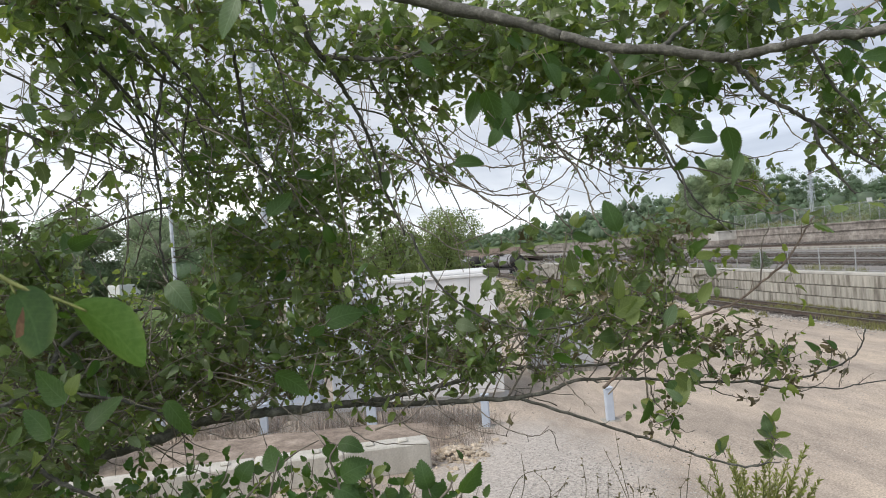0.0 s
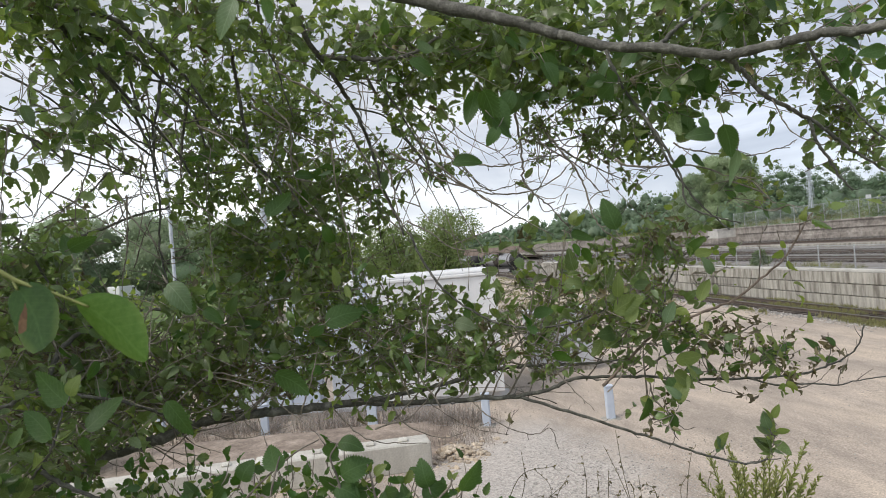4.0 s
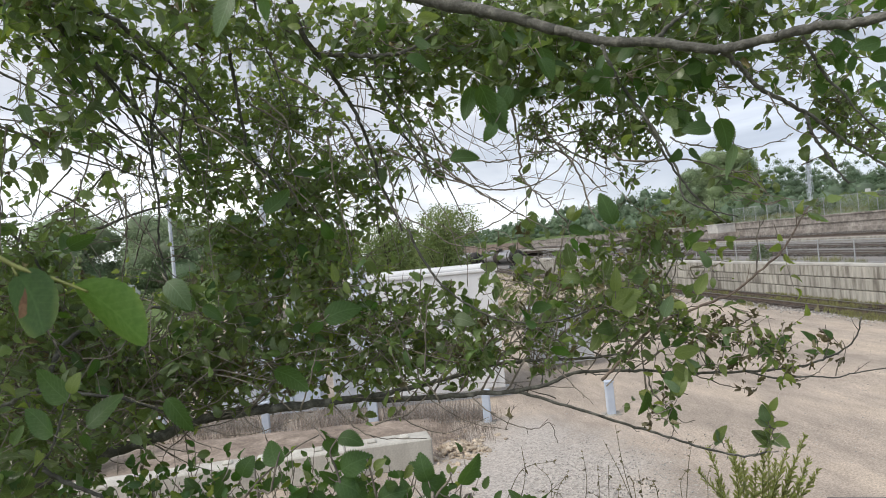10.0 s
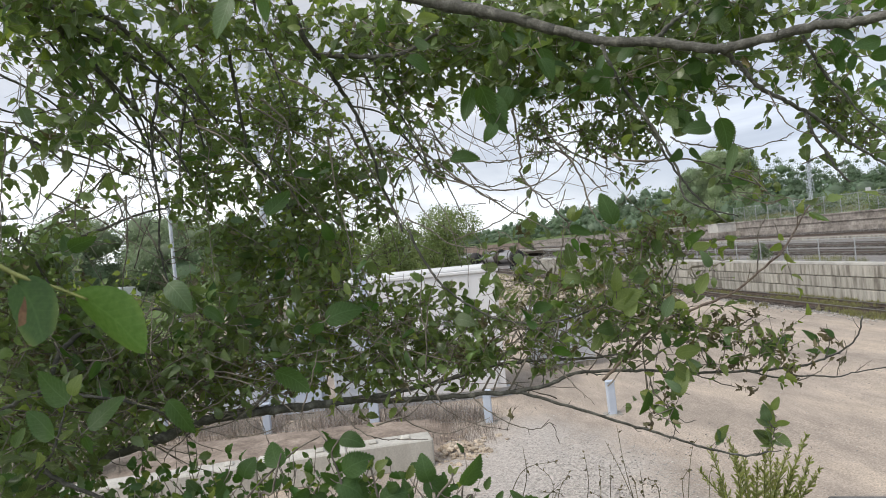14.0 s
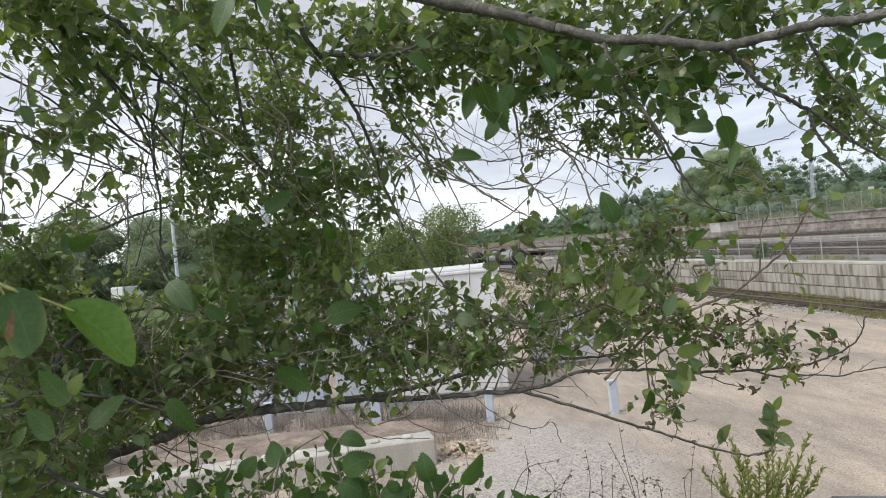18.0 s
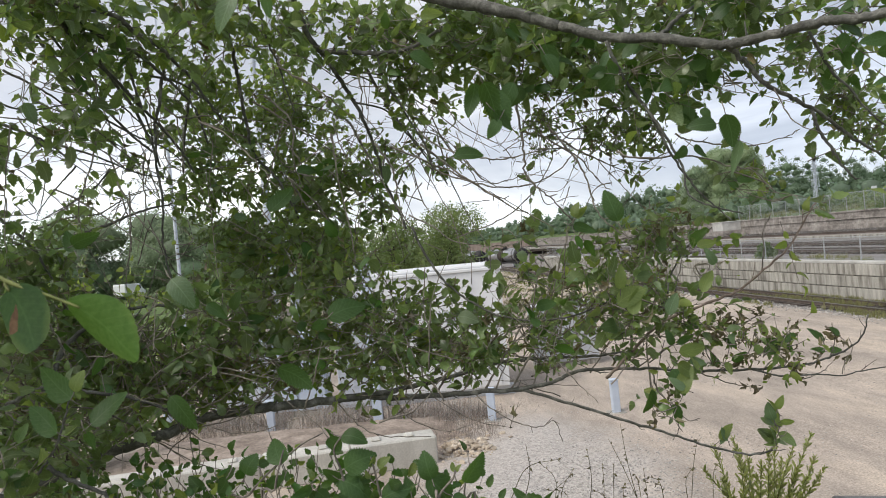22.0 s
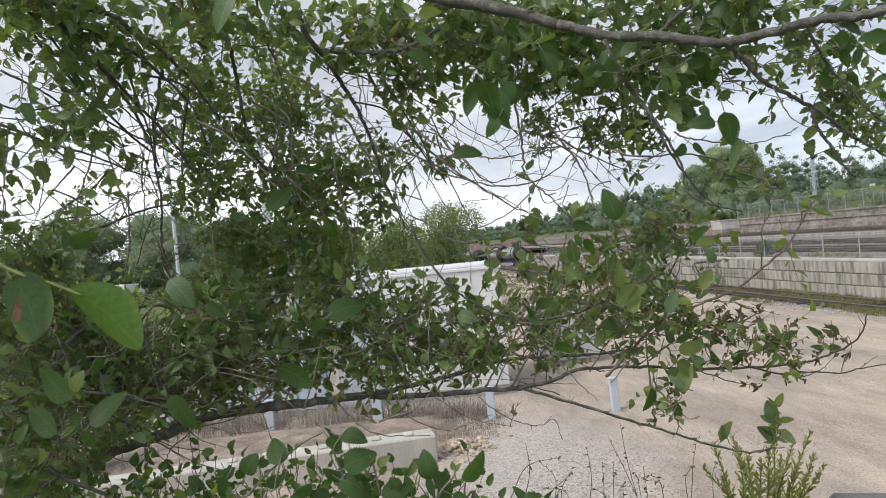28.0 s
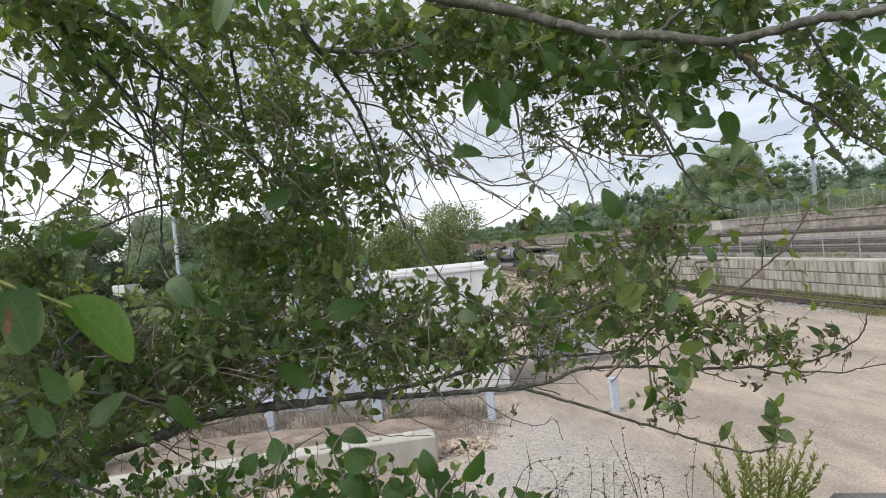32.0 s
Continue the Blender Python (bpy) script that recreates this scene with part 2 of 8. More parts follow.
def stone_patch(m, cx, cy, rx, ry):
    """A worn patch of grey crushed stone spread over the packed gravel, uneven at its rim."""
    nt = m.node_tree
    bsdf = nt.nodes["Principled BSDF"]
    old = bsdf.inputs["Base Color"].links[0].from_socket
    tc = nt.nodes.new("ShaderNodeTexCoord")
    mp = nt.nodes.new("ShaderNodeMapping")
    mp.inputs["Scale"].default_value = (1 / rx, 1 / ry, 0.0)
    mp.inputs["Location"].default_value = (-cx / rx, -cy / ry, 0.0)
    nt.links.new(tc.outputs["Object"], mp.inputs[0])
    far = nt.nodes.new("ShaderNodeVectorMath")
    far.operation = "LENGTH"
    nt.links.new(mp.outputs[0], far.inputs[0])
    rag = nt.nodes.new("ShaderNodeTexNoise")
    rag.inputs["Scale"].default_value, rag.inputs["Detail"].default_value = 0.9, 8.0
    nt.links.new(tc.outputs["Object"], rag.inputs["Vector"])
    both = nt.nodes.new("ShaderNodeMath")
    both.operation = "ADD"
    nt.links.new(far.outputs["Value"], both.inputs[0])
    nt.links.new(rag.outputs[0], both.inputs[1])
    rim = nt.nodes.new("ShaderNodeMapRange")
    rim.inputs["From Min"].default_value, rim.inputs["From Max"].default_value = 1.05, 1.65
    rim.inputs["To Min"].default_value, rim.inputs["To Max"].default_value = 0.75, 0.0
    nt.links.new(both.outputs[0], rim.inputs["Value"])
    chips = nt.nodes.new("ShaderNodeTexVoronoi")
    chips.inputs["Scale"].default_value = 26.0
    nt.links.new(tc.outputs["Object"], chips.inputs["Vector"])
    tone = nt.nodes.new("ShaderNodeSeparateColor")
    nt.links.new(chips.outputs["Color"], tone.inputs[0])
    ramp = nt.nodes.new("ShaderNodeValToRGB")
    ramp.color_ramp.elements[0].color, ramp.color_ramp.elements[1].color = (0.33, 0.305, 0.285, 1), (0.62, 0.585, 0.545, 1)
    nt.links.new(tone.outputs[0], ramp.inputs[0])
    mix = nt.nodes.new("ShaderNodeMix")
    mix.data_type = "RGBA"
    nt.links.new(rim.outputs[0], mix.inputs[0])
    nt.links.new(old, mix.inputs[6])
    nt.links.new(ramp.outputs[0], mix.inputs[7])
    nt.links.new(mix.outputs[2], bsdf.inputs["Base Color"])


stone_patch(GRAVEL, 3.0, 13.0, 2.2, 4.6)
STONE_CHIPS = material("crushed_stone", (0.34, 0.32, 0.30), (0.58, 0.55, 0.50), 0.9, 3.0, 30.0, 0.3, spread=0.3)
RUBBLE = material("buff_rubble", (0.42, 0.34, 0.25), (0.60, 0.52, 0.42), 0.92, 3.0, 30.0, 0.3, spread=0.25)
SOIL = material("bare_brown_soil", (0.22, 0.175, 0.14), (0.42, 0.345, 0.285), 0.96, 1.6, 12.0, 0.6, depth=0.03)
BANK = material("grassy_bank_soil", (0.09, 0.085, 0.045), (0.15, 0.16, 0.07), 0.96, 0.8, 10.0, 0.6, depth=0.04)
BALLAST = material("grey_track_ballast", (0.16, 0.15, 0.14), (0.27, 0.25, 0.235), 0.95, 0.35, 9.0, 0.7, depth=0.04)
BALLAST_BROWN = material("rusty_brown_ballast", (0.13, 0.095, 0.075), (0.21, 0.165, 0.135), 0.95, 0.3, 9.0, 0.7, depth=0.04)
MEADOW = material("rough_green_meadow", (0.07, 0.12, 0.03), (0.14, 0.20, 0.05), 0.95, 0.12, 4.0, 0.6, depth=0.1)
CONCRETE = material("weathered_concrete", (0.17, 0.155, 0.13), (0.50, 0.475, 0.42), 0.9, 1.3, 22.0, 0.25, spread=0.13, streak=(2.6, 2.6, 0.30), c=(0.38, 0.36, 0.315), grain_by=0.18)
CONCRETE_PALE = material("pale_concrete_coping", (0.46, 0.45, 0.42), (0.62, 0.61, 0.57), 0.9, 1.2, 20.0, 0.2, grain_by=0.14)
BLOCK = material("cast_concrete_block", (0.50, 0.48, 0.43), (0.66, 0.64, 0.58), 0.9, 1.6, 26.0, 0.25, spread=0.1, streak=(1.5, 1.5, 0.4), grain_by=0.13)
COPING_NEAR = material("rough_grey_coping", (0.13, 0.13, 0.125), (0.24, 0.235, 0.225), 0.92, 6.0, 90.0, 0.5)
MASONRY = material("old_stone_masonry", (0.20, 0.18, 0.16), (0.42, 0.385, 0.35), 0.95, 0.9, 3.2, 0.8, depth=0.12, c=(0.32, 0.29, 0.26))
RAIL_STEEL = material("rusty_rail", (0.10, 0.075, 0.06), (0.17, 0.135, 0.11), 0.65, 3.0, 60.0, 0.2, metal=0.3)
RAIL_TOP = material("worn_rail_head", (0.30, 0.28, 0.26), (0.42, 0.40, 0.38), 0.35, 3.0, 60.0, 0.1, metal=0.9)
SLEEPER = material("tarred_sleeper", (0.06, 0.05, 0.042), (0.12, 0.10, 0.085), 0.9, 4.0, 50.0, 0.4, spread=0.25)
GALVANISED = material("galvanised_steel", (0.50, 0.54, 0.60), (0.66, 0.70, 0.76), 0.5, 6.0, 50.0, 0.05, metal=0.25, grain_by=0.06)
GALV_DULL = material("dull_galvanised_steel", (0.36, 0.38, 0.39), (0.52, 0.54, 0.55), 0.6, 5.0, 50.0, 0.05, metal=0.4, grain_by=0.08)
PALE_BLUE = material("pale_blue_paint", (0.50, 0.57, 0.68), (0.62, 0.68, 0.77), 0.5, 2.0, 40.0, 0.04, grain_by=0.05)
GREY_PAINT = material("light_grey_paint", (0.45, 0.47, 0.50), (0.56, 0.58, 0.60), 0.5, 1.5, 30.0, 0.04, grain_by=0.05)
WHITE_PAINT = material("white_paint", (0.74, 0.75, 0.76), (0.84, 0.84, 0.84), 0.45, 0.7, 25.0, 0.03, streak=(2.0, 2.0, 0.35), grain_by=0.03)
BLACK_TANK = material("glossy_grey_tank", (0.34, 0.34, 0.35), (0.48, 0.48, 0.49), 0.34, 0.8, 14.0, 0.03, metal=0.75, coat=0.3)
SPILL = material("dull_spill_stain", (0.035, 0.028, 0.022), (0.07, 0.058, 0.048), 0.9, 2.0, 14.0, 0.2)
BLACK_STEEL = material("dull_black_steel", (0.015, 0.015, 0.016), (0.04, 0.038, 0.036), 0.7, 2.0, 20.0, 0.1)
DARK_GLASS = material("dark_window_glass", (0.02, 0.025, 0.03), (0.03, 0.035, 0.04), 0.08, 1.0, 10.0, 0.0)
RUBBER = material("black_rubber", (0.02, 0.02, 0.02), (0.035, 0.035, 0.035), 0.85, 4.0, 40.0, 0.1)
BARK = material("grey_brown_bark", (0.100, 0.097, 0.083), (0.28, 0.273, 0.24), 0.9, 26.0, 160.0, 0.9, depth=0.004, c=(0.148, 0.145, 0.127), patches=60.0)
BARK_PALE = material("pale_pinkish_brown_bark", (0.20, 0.15, 0.125), (0.40, 0.32, 0.27), 0.9, 22.0, 160.0, 0.4, depth=0.002)
BARK_FAR = material("dark_tree_bark", (0.06, 0.05, 0.04), (0.12, 0.10, 0.085), 0.95, 2.0, 14.0, 0.5, depth=0.02)
TWIG = material("thin_brown_twig", (0.15, 0.13, 0.108), (0.38, 0.335, 0.28), 0.85, 30.0, 150.0, 0.2, depth=0.001, spread=0.3)
GREEN_STEM = material("fresh_green_stem", (0.16, 0.19, 0.05), (0.27, 0.29, 0.09), 0.6, 20.0, 120.0, 0.1, depth=0.001)
LEAF = leaf_material("mature_green_leaf", (0.056, 0.096, 0.031), (0.215, 0.282, 0.112), (0.32, 0.45, 0.11), spread=0.85, rough=0.30, glow=0.43)
LEAF.node_tree.nodes["Principled BSDF"].inputs["Specular IOR Level"].default_value = 0.42
LEAF_HERO = leaf_material("broad_green_leaf", (0.036, 0.090, 0.020), (0.074, 0.150, 0.034), (0.17, 0.32, 0.045), spread=0.3, glow=0.42)
LEAF_PALE = leaf_material("pale_green_leaf", (0.115, 0.195, 0.080), (0.170, 0.260, 0.110), (0.22, 0.36, 0.10), spread=0.1, glow=0.35)
LEAF_NEAR = leaf_material("bright_near_leaf", (0.016, 0.056, 0.010), (0.040, 0.106, 0.014), (0.11, 0.25, 0.02), spread=0.08, rough=0.5, glow=0.30, veins=0.28, edge=(0.20, 0.27, 0.035))
# second sprig leaf: light from behind put into a brighter base colour
LEAF_BACKLIT = leaf_material("backlit_folded_leaf", (0.054, 0.142, 0.018), (0.116, 0.236, 0.034), (0.20, 0.38, 0.035), spread=0.05, rough=0.45, glow=0.38, veins=0.26, edge=(0.27, 0.37, 0.03))
for sprig_leaf in (LEAF_NEAR, LEAF_BACKLIT):
    sprig_leaf.node_tree.nodes["Principled BSDF"].inputs["Specular IOR Level"].default_value = 0.3
LEAF_YOUNG = leaf_material("young_yellow_green_leaf", (0.15, 0.220, 0.047), (0.245, 0.315, 0.075), (0.36, 0.47, 0.08), spread=0.25, glow=0.5)
LEAF_DRY = leaf_material("withered_brown_leaf", (0.135, 0.118, 0.060), (0.27, 0.235, 0.13), (0.22, 0.18, 0.08), spread=0.35, rough=0.8, glow=0.15)
SPOT = material("dry_leaf_spot", (0.12, 0.066, 0.034), (0.21, 0.125, 0.065), 0.8, 60.0, 300.0, 0.1, depth=0.001)
LEAF_WEED = leaf_material("narrow_weed_leaf", (0.33, 0.36, 0.12), (0.55, 0.56, 0.22), (0.40, 0.46, 0.08), spread=0.25, glow=0.35)
CROWN = leaf_material("tree_crown_leaf", (0.075, 0.130, 0.045), (0.135, 0.205, 0.070), (0.19, 0.27, 0.07), spread=0.45, rough=0.6, glow=0.3)
CROWN_LIGHT = leaf_material("light_crown_leaf", (0.125, 0.19, 0.062), (0.225, 0.295, 0.105), (0.29, 0.37, 0.11), spread=0.4, rough=0.6, glow=0.35)
# far leaves: distance haze is put into these lifted, bluish base colours
HAZED_WOODS = leaf_material("hazed_far_wood_leaf", (0.135, 0.205, 0.140), (0.235, 0.315, 0.205), (0.31, 0.41, 0.24), spread=0.3, rough=0.9, glow=0.35, veins=0.0)
HAZE_LEAF_LIGHT = leaf_material("hazed_grey_green_leaf", (0.25, 0.34, 0.20), (0.42, 0.51, 0.30), (0.52, 0.62, 0.35), spread=0.3, rough=0.9, glow=0.4, veins=0.0)
HAZED_WOODS.node_tree.nodes["Principled BSDF"].inputs["Specular IOR Level"].default_value = 0.05
# leaf green greyed and lightened so distant trees look hazy
HAZE_LEAF = leaf_material("hazed_pale_crown_leaf", (0.22, 0.30, 0.20), (0.375, 0.455, 0.29), (0.46, 0.56, 0.33), spread=0.3, rough=0.9, glow=0.38, veins=0.0)
GRASS = leaf_material("green_grass_blade", (0.18, 0.185, 0.065), (0.31, 0.305, 0.12), (0.25, 0.26, 0.08), spread=0.4, rough=0.7, glow=0.3)
DRY_GRASS = leaf_material("dead_brown_stalk", (0.22, 0.18, 0.15), (0.37, 0.315, 0.27), (0.18, 0.14, 0.10), spread=0.4, rough=0.9, glow=0.15)

BRUSH = leaf_material("grey_brown_brush_stalk", (0.26, 0.22, 0.185), (0.46, 0.40, 0.35), (0.26, 0.21, 0.17), spread=0.45, rough=0.9, glow=0.15)


# ---- builders ----
def mesh_of(name, verts, faces, material, uvs=None, smooth=True):
    me = bpy.data.meshes.new(name)
    me.from_pydata([tuple(v) for v in verts], [], [tuple(f) for f in faces])
    if uvs is not None:
        layer = me.uv_layers.new(name="UVMap")
        idx = np.empty(len(me.loops), dtype=np.int32)
        me.loops.foreach_get("vertex_index", idx)
        layer.data.foreach_set("uv", np.asarray(uvs, dtype=np.float32)[idx].ravel())
    if smooth:
        me.polygons.foreach_set("use_smooth", np.ones(len(me.polygons), dtype=bool))
    me.materials.append(material)
    me.update()
    return me


def part(name, bm, material, parent=None, label=""):
    """Links a bmesh (or a ready mesh) as one mesh object under a thing or a part."""
    if isinstance(bm, bmesh.types.BMesh):
        me = bpy.data.meshes.new(name)
        bm.to_mesh(me)
        bm.free()
        me.materials.append(material)
    else:
        me = bm
    ob = new(name, me)
    if parent:
        ob.parent = parent
    return tagged(ob, label)


def thing(name, label, category, m=Matrix(), group="", kind=""):
    ob = new(name)
    ob.empty_display_size = 0.2
    ob.matrix_basis = m
    return tagged(ob, label, category, group, kind)


def box(bm, x0, y0, z0, x1, y1, z1, bevel=0.0):
    r = bmesh.ops.create_cube(bm, size=1.0, matrix=Matrix.Translation(((x0 + x1) / 2, (y0 + y1) / 2, (z0 + z1) / 2)) @ Matrix.Diagonal((x1 - x0, y1 - y0, z1 - z0, 1)))
    if bevel:
        edges = list({e for v in r["verts"] for e in v.link_edges})
        bmesh.ops.bevel(bm, geom=edges, offset=bevel, segments=1, affect="EDGES", profile=0.5)
    return bm


def boxed(x0, y0, z0, x1, y1, z1, bevel=0.0):
    return box(bmesh.new(), x0, y0, z0, x1, y1, z1, bevel)


def rod(bm, p, q, r, r2=None, sides=8):
    p, q = Vector(p), Vector(q)
    d = q - p
    m = Matrix.Translation((p + q) / 2) @ d.to_track_quat("Z", "Y").to_matrix().to_4x4()
    bmesh.ops.create_cone(bm, cap_ends=True, segments=sides, radius1=r, radius2=r if r2 is None else r2, depth=d.length, matrix=m)
    return bm


def rodded(p, q, r, r2=None, sides=8):
    return rod(bmesh.new(), p, q, r, r2, sides)


class Heap:
    """Gathers many small pieces into one mesh."""

    def __init__(self):
        self.v, self.f, self.uv, self.n = [], [], [], 0

    def add(self, verts, faces, uvs=None):
        self.v.append(np.asarray(verts, dtype=float))
        self.f.extend([tuple(i + self.n for i in f) for f in faces])
        self.uv.append(np.zeros((len(verts), 2)) if uvs is None else np.asarray(uvs, dtype=float))
        self.n += len(verts)

    def mesh(self, name, material, smooth=True):
        return mesh_of(name, np.concatenate(self.v), self.f, material, np.concatenate(self.uv), smooth)


def curve_points(points, n):
    """A smooth line through the given points, n steps a span."""
    p = [Vector(q) for q in points]
    p = [p[0] * 2 - p[1]] + p + [p[-1] * 2 - p[-2]]
    res = []
    for i in range(1, len(p) - 2):
        for k in range(n):
            t = k / n
            a, b, c, d = p[i - 1], p[i], p[i + 1], p[i + 2]
            res.append(0.5 * (2 * b + (c - a) * t + (2 * a - 5 * b + 4 * c - d) * t * t + (3 * b - a - 3 * c + d) * t ** 3))
    res.append(p[-2])
    return res


def tube(heap, line, r0, r1, sides=7, knots=0.0, rng=random):
    """A tapered, slightly knotty tube along a line of points."""
    n = len(line)
    verts, faces = [], []
    side = Vector((0.3, 0.2, 1)).normalized()
    for i, p in enumerate(line):
        d = (line[min(i + 1, n - 1)] - line[max(i - 1, 0)]).normalized()
        u = d.cross(side)
        u = u.normalized() if u.length > 1e-4 else d.orthogonal().normalized()
        w = d.cross(u)
        r = (r0 + (r1 - r0) * i / (n - 1)) * (1 + knots * rng.uniform(-1, 1.4))
        for k in range(sides):
            a = 2 * math.pi * k / sides
            verts.append(p + u * (math.cos(a) * r) + w * (math.sin(a) * r))
    for i in range(n - 1):
        for k in range(sides):
            a, b = i * sides + k, i * sides + (k + 1) % sides
            faces.append((a, b, b + sides, a + sides))
    faces.append(tuple(range(sides))[::-1])
    faces.append(tuple(range((n - 1) * sides, n * sides)))
    heap.add(verts, faces)


def leaf_shape(steps, serrate, fold, curl, twist, width, blunt=0.0):
    """Unit leaf along +x, base at the origin, midrib along the middle; a vertex list, faces and uvs."""
    v, f, uv = [], [], []
    for i in range(steps + 1):
        t = i / steps
        if blunt:
            w = width * (math.sin(math.pi * min(1, t ** 0.92)) ** blunt) * (1 - 0.10 * t)
        else:
            w = width * 2.38 * t ** 0.5 * max(0.0, 1 - t) ** 0.8
        z = curl * (t - t * t) * 1.6 - abs(curl) * 0.6 * t * t
        a = twist * t
        for s in (-1, 0, 1):
            ww = w * (1 + (serrate if i % 2 else -serrate) * abs(s))
            y = s * ww * math.cos(a) + 0.04 * math.sin(t * 4 + twist)
            v.append((t + (0.35 * serrate if i % 2 and s else 0), y, z + abs(s) * ww * fold + s * ww * math.sin(a)))
            uv.append((t, 0.5 + 0.5 * s * (w / width if width else 0)))
    for i in range(steps):
        a, b = 3 * i, 3 * i + 3
        f += [(a, a + 1, b + 1, b), (a + 1, a + 2, b + 2, b + 1)]
    return np.array(v), f, np.array(uv)


FINE = [leaf_shape(30, 0.10, fo, cu, tw, wi) for fo, cu, tw, wi in ((0.25, 0.15, 0.2, 0.30), (0.12, -0.2, -0.3, 0.33), (0.4, 0.1, 0.5, 0.28), (0.05, 0.25, -0.1, 0.35), (0.3, -0.3, 0.8, 0.30))]
SMOOTH = [leaf_shape(20, 0.012, fo, cu, tw, wi) for fo, cu, tw, wi in ((0.12, -0.12, 0.1, 0.36), (0.45, 0.12, 0.35, 0.33))]


def uneven_leaf(width, ratio, lift, blunt, flare=0.0):
    """A broad leaf folded along its midrib, one half turned away and so narrower."""
    shape = leaf_shape(22, 0.02, 0.06, -0.10, 0.05, width, blunt)
    for row in shape[0]:
        row[1] *= 1 + flare * (row[0] - 0.5)
        if row[1] < 0:
            row[2] += row[1] * lift
            row[1] *= ratio
    return shape


SMOOTH[0], SMOOTH[1] = uneven_leaf(0.42, 0.85, 0.15, 0.32, 0.2), uneven_leaf(0.33, 0.70, 1.0, 0.62, 0.25)
PLAIN = [leaf_shape(10, 0.13, fo, cu, tw, wi * 1.06) for fo, cu, tw, wi in ((0.25, 0.2, 0.3, 0.27), (0.1, -0.25, -0.4, 0.29), (0.5, 0.15, 0.6, 0.24), (0.05, 0.35, -0.1, 0.30), (0.35, -0.4, 1.0, 0.26), (0.7, 0.5, -0.9, 0.22), (0.9, -0.3, 0.4, 0.25), (0.2, 0.6, 1.3, 0.23))]
SMALL = [leaf_shape(6, 0.10, fo, cu, tw, wi) for fo, cu, tw, wi in ((0.25, 0.2, 0.3, 0.29), (0.1, -0.25, -0.4, 0.31), (0.5, 0.15, 0.6, 0.26), (0.35, -0.4, 1.0, 0.28), (0.9, -0.3, 0.4, 0.27), (0.2, 0.6, 1.3, 0.25))]
DRIED = [leaf_shape(6, 0.15, 0.9, cu, tw, wi) for cu, tw, wi in ((0.7, 1.6, 0.22), (-0.8, -1.9, 0.25), (0.5, 2.4, 0.2))]


def aim(base, along, up, size):
    """The pose of a unit leaf: base, the way it points, the way its face looks, its length."""
    x = Vector(along).normalized()
    z = Vector(up) - x * Vector(up).dot(x)
    z = z.normalized() if z.length > 1e-4 else x.orthogonal().normalized()
    y = z.cross(x)
    m = Matrix((x, y, z)).transposed().to_4x4()
    return Matrix.Translation(base) @ m @ Matrix.Diagonal((size, size, size, 1))


def put(heap, shape, m):
    v, f, uv = shape
    a = np.array(m)
    heap.add(v @ a[:3, :3].T + a[:3, 3], f, uv)


def crown(name, rng, lobes, count, size, material, parent=None):
    """A crown of many small bent leaves on uneven lobes (centre, radii), denser towards each lobe's skin, with gaps."""
    v0 = np.array([(0, 0, 0), (0.5, -0.34, 0.08), (1, 0, -0.12), (0.5, 0.34, 0.08)])
    uv0 = np.array([(0, 0.5), (0.5, 0.2), (1, 0.5), (0.5, 0.8)])
    weights = np.array([r[0] * r[1] + r[1] * r[2] + r[0] * r[2] for c, r in lobes])
    counts = (count * weights / weights.sum()).astype(int)
    vs, us = [], []
    for (c, r), n in zip(lobes, counts):
        d = rng.normal(size=(n, 3))
        d /= np.linalg.norm(d, axis=1)[:, None]
        k = rng.uniform(0.45, 1.0, n) ** 0.5 * (1 + 0.16 * np.sin(d[:, 0] * 7 + c[0]) * np.sin(d[:, 2] * 6 + c[1]) + 0.12 * rng.normal(size=n))
        p = np.array(c) + d * np.array(r) * np.minimum(k, 1.10)[:, None]
        x = d + rng.normal(size=(n, 3)) * 0.9 + (0, 0, -0.3)
        x /= np.linalg.norm(x, axis=1)[:, None]
        h = rng.normal(size=(n, 3)) + (0, 0, 1.0)
        y = np.cross(h, x)
        y /= np.linalg.norm(y, axis=1)[:, None] + 1e-9
        z = np.cross(x, y)
        s = size * rng.uniform(0.6, 1.4, n)[:, None]
        vs.append(np.stack([p + s * (x * q[0] + y * q[1] + z * q[2]) for q in v0], 1).reshape(-1, 3))
        us.append(np.tile(uv0, (n, 1)))
    v = np.concatenate(vs)
    n = len(v) // 4
    f = np.arange(4 * n).reshape(n, 4)
    me = mesh_of(name, v, f.tolist(), material, np.concatenate(us))
    return part(name, me, material, parent) if parent else new(name, me)


# ---- the large structure: the yard's lines run 6.3 degrees to the left of the y axis ----
LINE = pose(0, 0, 0, 0, 0, 6.3)          # in this frame x is the distance across the yard, y along it
WALL_X, STONE_X = 23.6, 56.0
WALL_END = 92.0


def step(a, b, t):
    t = min(1.0, max(0.0, (t - a) / (b - a)))
    return t * t * (3 - 2 * t)


